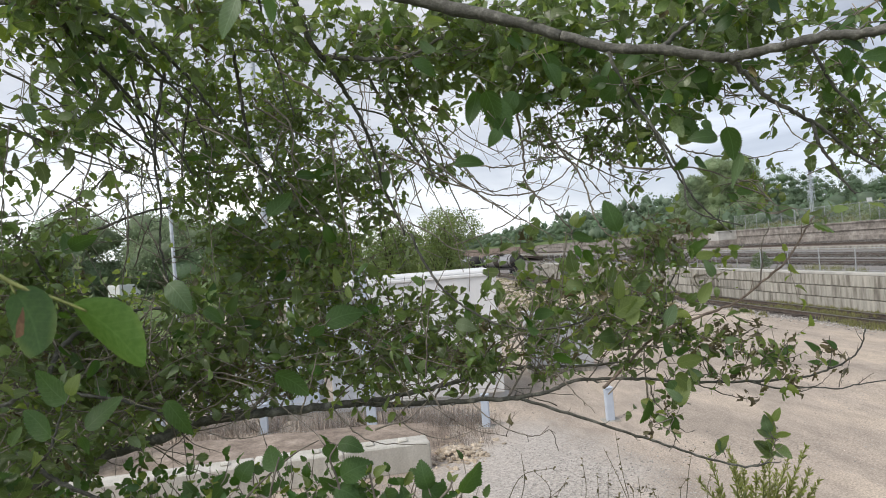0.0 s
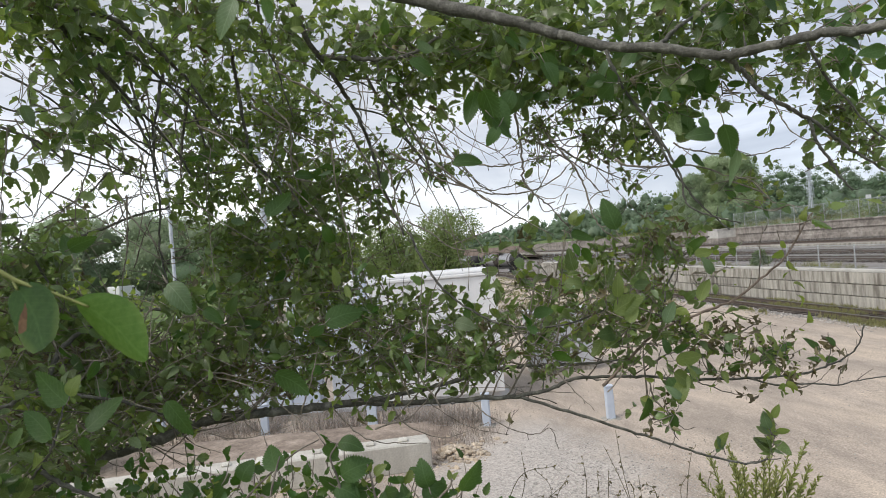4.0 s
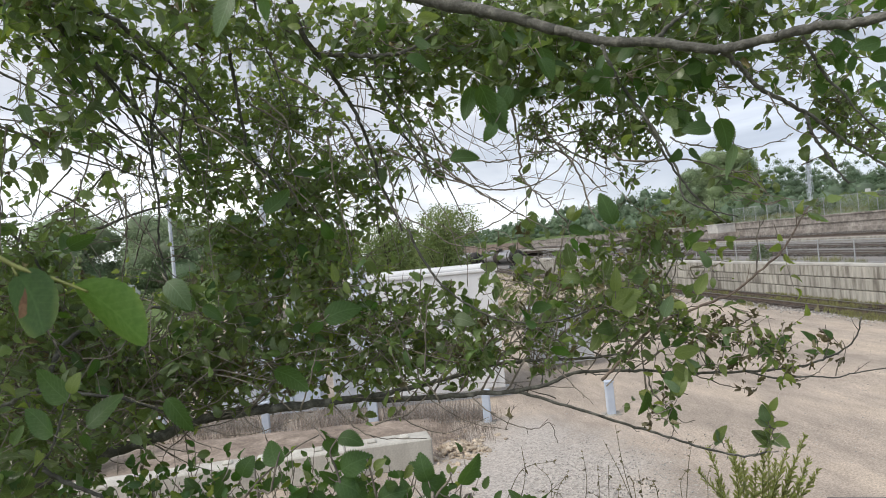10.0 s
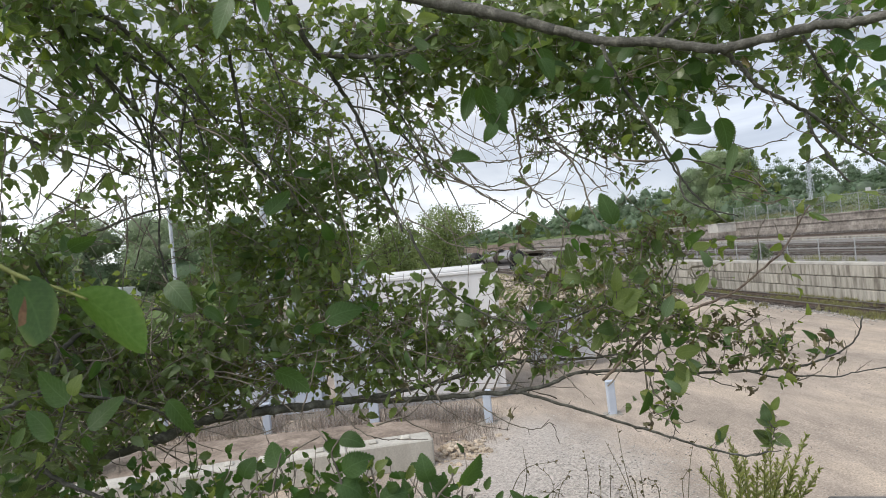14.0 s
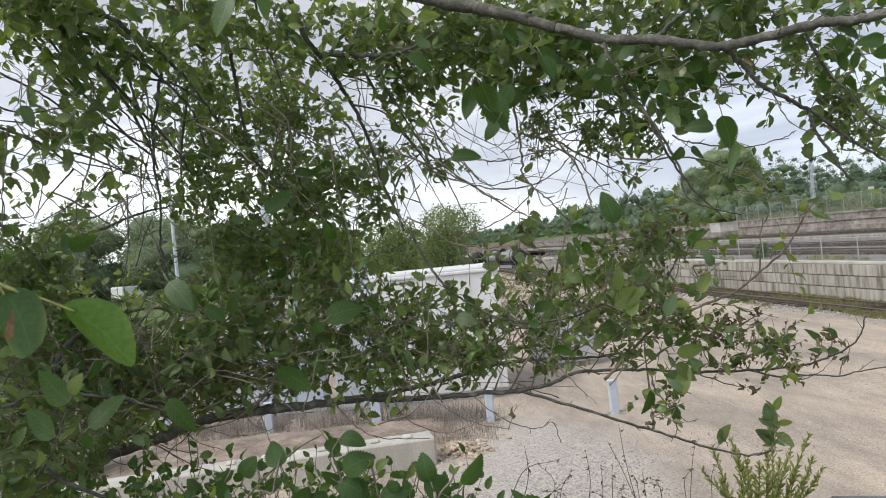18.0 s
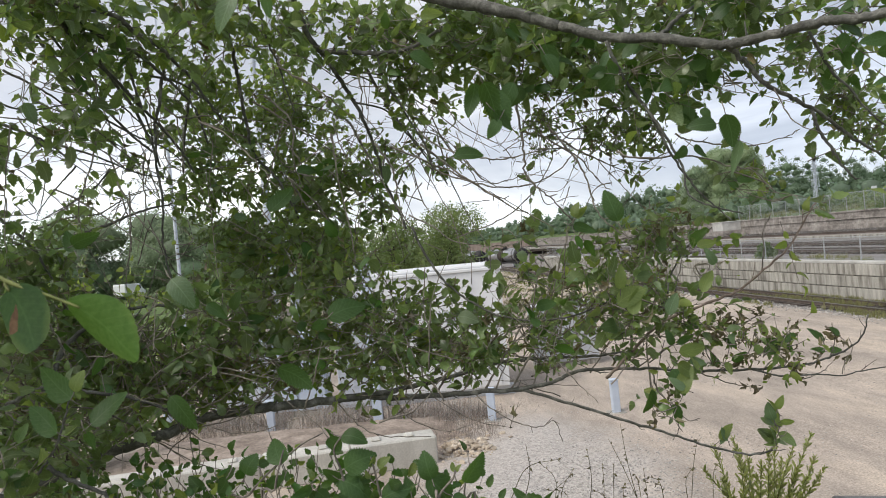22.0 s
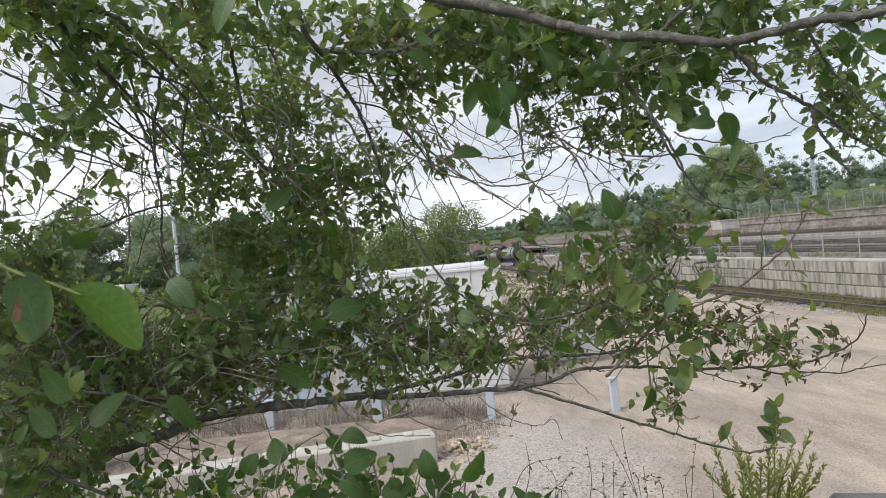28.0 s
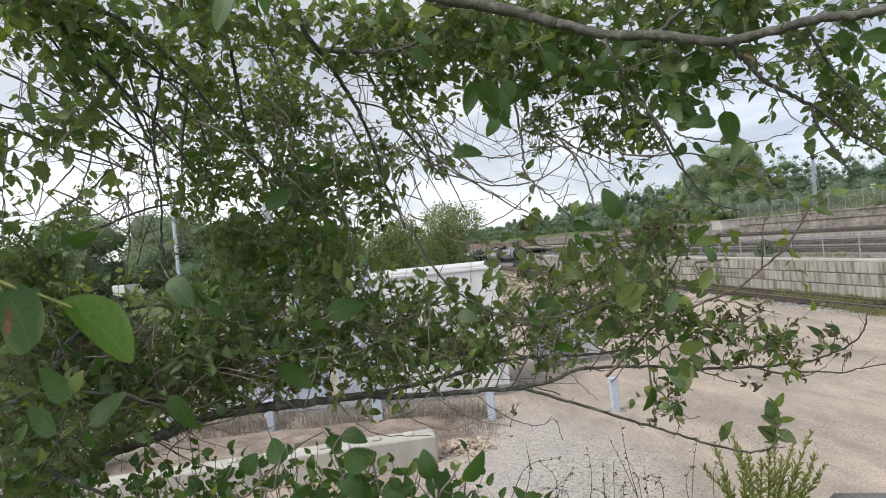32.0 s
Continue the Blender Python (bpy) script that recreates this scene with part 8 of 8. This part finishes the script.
scatter((0.484, 1.800, 4.304), (0.104, 0.08, 0.104), 8, 0.0596, 0)
scatter((0.609, 1.820, 4.441), (0.090, 0.08, 0.060), 4, 0.0554, 0)
scatter((0.318, 1.900, 4.249), (0.094, 0.08, 0.079), 5, 0.0604, 0)
scatter((0.173, 2.000, 4.284), (0.116, 0.08, 0.099), 6, 0.0583, 0)
scatter((-0.059, 2.050, 4.301), (0.136, 0.08, 0.102), 7, 0.0598, 0)
scatter((-0.284, 2.050, 4.272), (0.136, 0.08, 0.102), 7, 0.0625, 0)
scatter((-0.460, 2.000, 4.278), (0.133, 0.08, 0.116), 8, 0.0636, 0)
scatter((-0.634, 1.950, 4.367), (0.113, 0.08, 0.113), 6, 0.0620, 0)
scatter((-0.815, 1.900, 4.294), (0.110, 0.08, 0.094), 5, 0.0604, 0)
scatter((-0.983, 1.800, 4.296), (0.104, 0.08, 0.089), 5, 0.0596, 0)
scatter((-1.060, 1.800, 4.423), (0.089, 0.08, 0.089), 4, 0.0596, 0)
scatter((-0.636, 2.250, 4.767), (0.149, 0.08, 0.149), 8, 0.0626, 0)
scatter((-0.391, 2.200, 4.684), (0.146, 0.08, 0.128), 8, 0.0642, 0)
scatter((-0.236, 2.200, 4.779), (0.091, 0.08, 0.109), 4, 0.0583, 1)
scatter((-0.552, 2.200, 4.535), (0.146, 0.08, 0.091), 6, 0.0612, 0)
scatter((-0.336, 2.200, 4.496), (0.128, 0.08, 0.073), 5, 0.0612, 0)
scatter((0.171, 1.750, 4.963), (0.087, 0.08, 0.087), 6, 0.0626, 0)
scatter((0.318, 1.700, 4.921), (0.099, 0.08, 0.084), 7, 0.0586, 0)
scatter((0.462, 1.620, 4.873), (0.094, 0.08, 0.054), 5, 0.0580, 0)
scatter((0.607, 1.550, 4.828), (0.077, 0.08, 0.064), 5, 0.0575, 0)
scatter((-0.013, 1.850, 5.055), (0.107, 0.08, 0.077), 6, 0.0564, 0)
scatter((-0.970, 1.850, 5.178), (0.138, 0.08, 0.069), 6, 0.0613, 0)
scatter((-1.074, 1.950, 5.025), (0.113, 0.08, 0.081), 4, 0.0646, 0)
scatter((-0.782, 1.950, 5.191), (0.097, 0.08, 0.073), 4, 0.0569, 0)
scatter((0.564, 1.750, 4.213), (0.072, 0.08, 0.058), 4, 0.0534, 1)
scatter((0.726, 1.800, 4.176), (0.060, 0.08, 0.045), 3, 0.0430, 1)

# leaves at the tip of the thin bough, and broad ones under the upper limb
broad_leaf((0.850, 1.880, 3.878), (0.813, 1.880, 3.919), LEAF, 0.7)
broad_leaf((0.849, 1.870, 3.890), (0.834, 1.870, 3.929), LEAF, 0.7)
broad_leaf((0.857, 1.880, 3.887), (0.893, 1.880, 3.871), LEAF, 0.7)
broad_leaf((0.852, 1.880, 3.900), (0.864, 1.880, 3.933), LEAF_YOUNG)
broad_leaf((0.861, 1.880, 3.930), (0.864, 1.880, 3.977), LEAF_YOUNG)
broad_leaf((0.861, 1.880, 3.927), (0.890, 1.880, 3.933), LEAF_YOUNG)
broad_leaf((0.858, 1.880, 3.930), (0.835, 1.880, 3.954), LEAF_PALE)
broad_leaf((0.856, 1.880, 3.941), (0.846, 1.880, 3.988), LEAF_PALE)
broad_leaf((0.733, 1.900, 3.890), (0.719, 1.900, 3.930), LEAF_PALE)
broad_leaf((0.712, 1.900, 3.882), (0.743, 1.900, 3.911), LEAF_PALE, 0.6)
broad_leaf((0.139, 1.600, 4.852), (0.181, 1.600, 4.772))
broad_leaf((0.105, 1.600, 4.875), (0.088, 1.600, 4.797))
broad_leaf((0.203, 1.650, 4.878), (0.163, 1.650, 4.820))
broad_leaf((0.270, 1.550, 4.937), (0.286, 1.550, 4.865))
broad_leaf((0.578, 1.550, 4.869), (0.627, 1.550, 4.800))
broad_leaf((0.645, 1.600, 4.896), (0.609, 1.600, 4.827))
broad_leaf((0.524, 1.550, 4.771), (0.604, 1.550, 4.732))
broad_leaf((0.015, 1.700, 5.000), (-0.016, 1.700, 5.038))
broad_leaf((-0.043, 1.700, 4.984), (0.017, 1.700, 4.948))
broad_leaf((0.825, 1.350, 4.846), (0.799, 1.350, 4.799))
broad_leaf((0.792, 1.400, 4.796), (0.828, 1.400, 4.760))
broad_leaf((0.872, 1.350, 4.864), (0.860, 1.350, 4.899))

alder_parts = [("broad_foliage", BROADS[0], LEAF_HERO, "broad dark green leaves"), ("pale_broad_foliage", BROADS[1], LEAF_PALE, "pale green broad leaves"), ("twig_tangle", TWIGS, TWIG, ""), ("foliage", GREENS, LEAF, ""), ("young_foliage", YOUNGS, LEAF_YOUNG, "young yellow-green leaves"), ("withered_foliage", DRIES, LEAF_DRY, "withered brown curled leaves")]
for nm, heap, mt, lb in alder_parts:
    tagged(own(part(nm, heap.mesh(nm, mt), mt, alder, lb)), kind="stuff")

# the sprig of two leaves close to the eye, swaying
SPRIG_AT = Vector((-0.367, 0.550, 4.530))
sprig = Heap()
tube(sprig, [p - SPRIG_AT for p in curve_points([(-0.389, 0.560, 4.542), (-0.365, 0.550, 4.532), (-0.344, 0.550, 4.518), (-0.330, 0.550, 4.511), (-0.313, 0.550, 4.504), (-0.300, 0.550, 4.498), (-0.286, 0.550, 4.491)], 5)], 0.0023, 0.0010, 8)
tube(sprig, [p - SPRIG_AT for p in curve_points([(-0.344, 0.550, 4.518), (-0.343, 0.549, 4.514), (-0.340, 0.548, 4.509)], 3)], 0.0014, 0.001, 6)
sway = part("sprig", sprig.mesh("sprig", GREEN_STEM), GREEN_STEM, alder, "fresh green stem with two large leaves")
sway.location = SPRIG_AT - ROOT
for a, b, wide, sh, up, mt in (((-0.342, 0.550, 4.511), (-0.3165, 0.535, 4.463), 1.0, 5, (0.0, -1, 0.0), LEAF_NEAR), ((-0.297, 0.550, 4.4975), (-0.242, 0.545, 4.447), 1.0, 6, (0.05, -1, 0.15), LEAF_BACKLIT)):
    a, b = Vector(a), Vector(b)
    m = aim(a, b - a, up, (b - a).length) @ Matrix.Diagonal((1, wide, 1, 1))
    lf = single_leaf(m, mt, sway, SPRIG_AT, "leaf", sh)
spot = bmesh.new()
bmesh.ops.create_circle(spot, cap_ends=True, segments=14, radius=0.5)
for i, v in enumerate(spot.verts):
    k = 0.5 - v.co.y
    v.co = Vector((v.co.x * (0.002 + 0.007 * k), v.co.y * 0.024, 0)) * (1 + 0.12 * math.sin(i * 2.3))
brown = part("brown_spot", spot, SPOT, sway, "dry brown spot on the leaf")
brown.matrix_basis = Matrix.Translation(Vector((-0.325, 0.528, 4.487)) - SPRIG_AT) @ pose(0, 0, 0, 90, 0, 8) @ pose(0, 0, 0, 0, 0, -12)


# ---- low shrub, weeds and stalks at the foot of the view ----
SHRUB = Vector((-0.15, 1.25, 3.1))
shrub = thing("low_shrub", "low shrub with broad serrated leaves and yellow-green tips", "shrub", Matrix.Translation(SHRUB))
stems = Heap()
for line in ([SHRUB, (-0.200, 1.250, 3.978), (-0.220, 1.250, 4.074), (-0.228, 1.250, 4.116), (-0.236, 1.250, 4.148), (-0.220, 1.250, 4.172)],
             [SHRUB, (-0.148, 1.250, 3.973), (-0.159, 1.250, 4.058), (-0.166, 1.250, 4.110), (-0.170, 1.250, 4.129)],
             [SHRUB, (-0.063, 1.200, 3.987), (-0.051, 1.200, 4.061), (-0.023, 1.200, 4.093), (-0.018, 1.200, 4.107)],
             [SHRUB, (-0.379, 1.300, 3.974), (-0.364, 1.300, 4.070), (-0.350, 1.300, 4.117), (-0.341, 1.300, 4.143)],
             [SHRUB, (-0.478, 1.400, 3.940), (-0.446, 1.400, 4.030), (-0.345, 1.400, 4.114), (-0.284, 1.400, 4.143)],
             [SHRUB, (0.006, 1.250, 3.958), (-0.005, 1.250, 4.038), (-0.002, 1.250, 4.065)],
             [SHRUB, (-0.704, 1.599, 3.875), (-0.722, 1.600, 3.970), (-0.729, 1.600, 4.038)]):
    tube(stems, curve_points(line, 5), 0.0035, 0.0013, 7, 0.06, tr)
broad_leaf((-0.220, 1.250, 4.112), (-0.161, 1.250, 4.135), LEAF_HERO, 1.05, owner=shrub, root=SHRUB, twigs=stems)
broad_leaf((-0.228, 1.250, 4.093), (-0.260, 1.250, 4.113), LEAF_HERO, 1.3, owner=shrub, root=SHRUB, twigs=stems)
broad_leaf((-0.244, 1.250, 4.172), (-0.224, 1.250, 4.143), LEAF_HERO, 1.2, owner=shrub, root=SHRUB, twigs=stems)
broad_leaf((-0.220, 1.250, 4.172), (-0.172, 1.250, 4.163), LEAF_HERO, 1, owner=shrub, root=SHRUB, twigs=stems)
broad_leaf((-0.059, 1.200, 4.094), (-0.070, 1.200, 4.145), LEAF_HERO, 1, owner=shrub, root=SHRUB, twigs=stems)
broad_leaf((-0.002, 1.200, 4.083), (0.034, 1.200, 4.135), LEAF_HERO, 1.05, owner=shrub, root=SHRUB, twigs=stems)
broad_leaf((-0.070, 1.200, 4.099), (-0.028, 1.200, 4.043), LEAF_HERO, 1.1, owner=shrub, root=SHRUB, twigs=stems)
broad_leaf((-0.150, 1.200, 4.069), (-0.100, 1.200, 4.086), LEAF_HERO, 1, owner=shrub, root=SHRUB, twigs=stems)
broad_leaf((-0.231, 1.250, 4.093), (-0.170, 1.250, 4.052), LEAF_HERO, 1, owner=shrub, root=SHRUB, twigs=stems)
broad_leaf((-0.347, 1.300, 4.116), (-0.363, 1.300, 4.163), LEAF_HERO, 1.35, owner=shrub, root=SHRUB, twigs=stems)
broad_leaf((-0.433, 1.350, 4.087), (-0.409, 1.350, 4.126), LEAF_HERO, 1.2, owner=shrub, root=SHRUB, twigs=stems)
broad_leaf((-0.489, 1.400, 4.069), (-0.515, 1.400, 4.037), LEAF_HERO, 1, owner=shrub, root=SHRUB, twigs=stems)
broad_leaf((-0.285, 1.250, 4.090), (-0.316, 1.250, 4.068), LEAF_HERO, 1.1, owner=shrub, root=SHRUB, twigs=stems)
broad_leaf((-0.274, 1.250, 4.077), (-0.250, 1.250, 4.051), LEAF_HERO, 1.1, owner=shrub, root=SHRUB, twigs=stems)
broad_leaf((-0.172, 1.250, 4.111), (-0.162, 1.250, 4.133), LEAF_YOUNG, 0.9, owner=shrub, root=SHRUB, twigs=stems)
broad_leaf((-0.158, 1.250, 4.107), (-0.136, 1.250, 4.128), LEAF_YOUNG, 1, owner=shrub, root=SHRUB, twigs=stems)
broad_leaf((-0.156, 1.250, 4.094), (-0.142, 1.250, 4.108), LEAF_YOUNG, 1, owner=shrub, root=SHRUB, twigs=stems)
broad_leaf((-0.174, 1.250, 4.090), (-0.182, 1.250, 4.106), LEAF_YOUNG, 0.9, owner=shrub, root=SHRUB, twigs=stems)
broad_leaf((-0.019, 1.200, 4.104), (-0.021, 1.200, 4.121), LEAF_YOUNG, 0.9, owner=shrub, root=SHRUB, twigs=stems)
broad_leaf((-0.016, 1.200, 4.104), (-0.007, 1.200, 4.117), LEAF_YOUNG, 0.9, owner=shrub, root=SHRUB, twigs=stems)
broad_leaf((-0.100, 1.250, 4.047), (-0.112, 1.250, 4.084), LEAF_HERO, 1.1, owner=shrub, root=SHRUB, twigs=stems)
broad_leaf((-0.130, 1.250, 4.055), (-0.137, 1.250, 4.087), LEAF_HERO, 1, owner=shrub, root=SHRUB, twigs=stems)
broad_leaf((-0.192, 1.250, 4.061), (-0.201, 1.250, 4.093), LEAF_HERO, 1.1, owner=shrub, root=SHRUB, twigs=stems)
broad_leaf((0.067, 1.400, 3.972), (0.078, 1.400, 3.994), LEAF_HERO, 1, owner=shrub, root=SHRUB, twigs=stems)
broad_leaf((0.125, 1.400, 3.966), (0.092, 1.400, 3.992), LEAF_HERO, 0.8, owner=shrub, root=SHRUB, twigs=stems)
broad_leaf((0.156, 1.400, 3.961), (0.173, 1.400, 3.980), LEAF_HERO, 0.8, owner=shrub, root=SHRUB, twigs=stems)
broad_leaf((-0.575, 1.500, 4.019), (-0.610, 1.500, 4.047), LEAF_HERO, 1.1, owner=shrub, root=SHRUB, twigs=stems)
broad_leaf((-0.395, 1.350, 4.055), (-0.360, 1.350, 4.074), LEAF_HERO, 1, owner=shrub, root=SHRUB, twigs=stems)
broad_leaf((-0.026, 1.200, 4.063), (0.003, 1.200, 4.052), LEAF_HERO, 1, owner=shrub, root=SHRUB, twigs=stems)
small, tips = Heap(), Heap()
for i in range(330):
    c = tr.choice(((-0.890, 1.600, 4.024), (-0.751, 1.600, 4.010), (-0.724, 1.600, 4.017), (-0.645, 1.550, 4.013), (-0.526, 1.500, 4.019), (-0.460, 1.450, 4.030), (-0.363, 1.400, 4.048), (-0.293, 1.350, 4.068), (-0.230, 1.300, 4.066), (-0.145, 1.300, 4.051), (-0.057, 1.250, 4.056), (0.004, 1.250, 4.042), (-0.699, 1.500, 4.031), (-0.551, 1.500, 4.011)))
    q = Vector(c) + Vector((tr.gauss(0, 0.042), tr.gauss(0, 0.07), tr.gauss(0, 0.020)))
    m = aim(q, (tr.gauss(0, 1), tr.gauss(0, 0.6), tr.gauss(0, 0.7) + 0.3), (tr.gauss(0, 0.6), -0.8, tr.gauss(0, 0.6) + 0.5), tr.uniform(0.012, 0.036)) @ Matrix.Diagonal((1, 1.05, 1, 1))
    put(tips if tr.random() < 0.16 else small, tr.choice(PLAIN), m)
    if i % 2:
        tube(stems, [q, q - Vector((tr.gauss(0, 0.02), 0, 0.05))], 0.0009, 0.0012, 4)
for nm, heap, mt in (("stem_tangle", stems, TWIG), ("small_foliage", small, LEAF_HERO), ("tip_foliage", tips, LEAF_YOUNG)):
    ob = tagged(part(nm, heap.mesh(nm, mt), mt, shrub), kind="stuff")
    ob.location = -SHRUB


def weed():
    """Tall weed: a fan of upright stems set closely with narrow yellow-green leaves."""
    base = Vector((1.182, 2.749, 3.322))
    w = thing("tall_weed", "tall yellow-green weed with narrow leaves growing behind the coping", "weed", Matrix.Translation(base))
    tips = ((1.370, 2.700, 3.630), (1.349, 2.650, 3.551), (1.360, 2.600, 3.526), (1.318, 2.750, 3.566), (1.269, 2.800, 3.563), (1.199, 2.700, 3.577), (1.314, 2.850, 3.485), (1.099, 2.800, 3.610), (1.001, 2.750, 3.597), (0.935, 2.700, 3.530), (1.101, 2.750, 3.571), (1.174, 2.850, 3.506), (1.294, 2.600, 3.505), (1.123, 2.600, 3.571), (1.308, 2.700, 3.499), (1.160, 2.750, 3.463), (0.985, 2.650, 3.502))
    rng = random.Random(3)
    for t in tips:
        tip = Vector(t)
        foot = base + Vector((rng.uniform(-0.05, 0.05) + (tip.x - base.x) * 0.25, rng.uniform(-0.05, 0.05), -0.25))
        mid = foot.lerp(tip, 0.5) + Vector(((foot.x - tip.x) * 0.12, 0, 0.02))
        line = curve_points([foot, mid, tip], 8)
        stem = Heap()
        tube(stem, [p - base for p in line], 0.0032, 0.0012, 6)
        st = part("stem", stem.mesh("stem", GREEN_STEM), GREEN_STEM, w)
        leaves = Heap()
        n = 84
        for i in range(n):
            k = (i + 0.5) / n
            f = 2 + k * (len(line) - 3)
            j = min(len(line) - 2, int(f))
            p = line[j].lerp(line[j + 1], f - j) - base
            d = (line[j + 1] - line[j]).normalized()
            a = i * 2.4 + rng.uniform(-0.4, 0.4)
            out = Vector((math.cos(a), math.sin(a), 0))
            x = d * rng.uniform(1.0, 1.7) + out * (0.7 - 0.25 * k)
            size = (0.062 - 0.036 * k) * rng.uniform(0.7, 1.2)
            m = aim(p, x, d - out * 0.3, size) @ Matrix.Diagonal((1, 0.155, 1, 1))
            put(leaves, rng.choice(SMALL), m)
        for i in range(26):
            p = tip - base + Vector((rng.gauss(0, 0.004), rng.gauss(0, 0.004), rng.uniform(-0.010, 0.004))) + (line[-1] - line[-3]).normalized() * rng.uniform(-0.06, 0.0)
            put(leaves, PLAIN[0], aim(p, (rng.gauss(0, 0.4), rng.gauss(0, 0.4), 1), (rng.gauss(0, 1), -1, 0), 0.013) @ Matrix.Diagonal((1, 0.6, 1, 1)))
        tagged(part("leaves", leaves.mesh("leaves", LEAF_WEED), LEAF_WEED, st), kind="stuff")
    return w


weed()


def stalks():
    rng = random.Random(9)
    heap = Heap()
    lines = [((0.787, 3.199, 3.239), (0.756, 3.199, 3.420), (0.739, 3.199, 3.601)), ((0.787, 3.199, 3.239), (0.735, 3.199, 3.391), (0.677, 3.199, 3.535)), ((0.559, 3.199, 3.221), (0.582, 3.199, 3.352), (0.574, 3.199, 3.486)),
             ((0.242, 2.999, 3.353), (0.278, 2.999, 3.474), (0.273, 2.999, 3.600)), ((0.180, 2.999, 3.359), (0.268, 2.999, 3.500), (0.408, 2.999, 3.524))]
    for k in range(16):
        lines.append(None)
    for ln in lines:
        if ln is None:
            q = Vector((0.773, 3.099, 3.252)) + Vector((rng.uniform(-0.4, 0.5), rng.uniform(-0.1, 0.3), rng.uniform(-0.05, 0.02)))
            ln = (q - Vector((0, 0, 0.2)), q + Vector((rng.gauss(0, 0.02), 0, 0.04)), q + Vector((rng.gauss(0, 0.04), 0, rng.uniform(0.06, 0.17))))
        line = curve_points(ln, 5)
        tube(heap, line, 0.0021, 0.001, 5, 0.1, rng)
        for i in range(5):
            j = rng.randrange(len(line) // 2, len(line))
            put(heap, DRIED[i % 3], aim(line[j], (rng.gauss(0, 1), rng.gauss(0, 1), rng.gauss(0, 1)), (0, -1, 0.3), rng.uniform(0.012, 0.028)))
    ob = new("dead_stalks", heap.mesh("dead_stalks", LEAF_DRY))
    return tagged(ob, "dead brown weed stalks with dry seed heads on the bank", "stalks", kind="stuff")


stalks()


def motions():
    """The sprig bobs in the breeze, stem and leaves together."""
    base = Vector(sway.location)
    walk(sway, [(t, pose(base.x + dx * 0.001, base.y, base.z - dz * 0.001, 0, a, 0)) for t, dx, dz, a in (
        (0, -2.7, 9.6, 0.3), (1, -3.6, 12.3, 0.4), (2, -1.4, 10.0, 0.2), (3, -2.7, 6.4, 0.2), (3.5, -1.4, 6.4, 0.2), (5.5, 0, 2.3, 0), (6, 3.2, -5.0, -0.3), (7, 1.4, -2.5, -0.1),
        (8, 0, -1.4, 0), (9, 0, -1.4, 0), (10, 0, -1.4, 0), (11, -1.8, 3.6, 0.1), (12, 0, 0, 0), (13, 0, 0, 0), (14, -1.4, 2.7, 0.1), (14.5, -2.7, 5.0, 0.2),
        (16.5, -7.4, 10.0, 0.4), (17, -8.0, 10.6, 0.4), (18, -9.6, 12.8, 0.5), (19, -9.6, 14.1, 0.5), (20, -9.6, 14.0, 0.5), (21, -9.6, 13.7, 0.5), (22, -8.2, 12.3, 0.4), (23, -6.4, 10.9, 0.3),
        (24, -5.9, 9.1, 0.3), (25, -5.0, 6.8, 0.2), (25.5, -4.8, 6.2, 0.2), (27.5, -4.2, 4.0, 0.2), (28, -4.1, 3.6, 0.2), (29, -4.1, 4.2, 0.2), (30, -4.1, 5.5, 0.2), (31, -7.3, 10.0, 0.4),
        (32, -10.5, 13.7, 0.5),
    )])


motions()
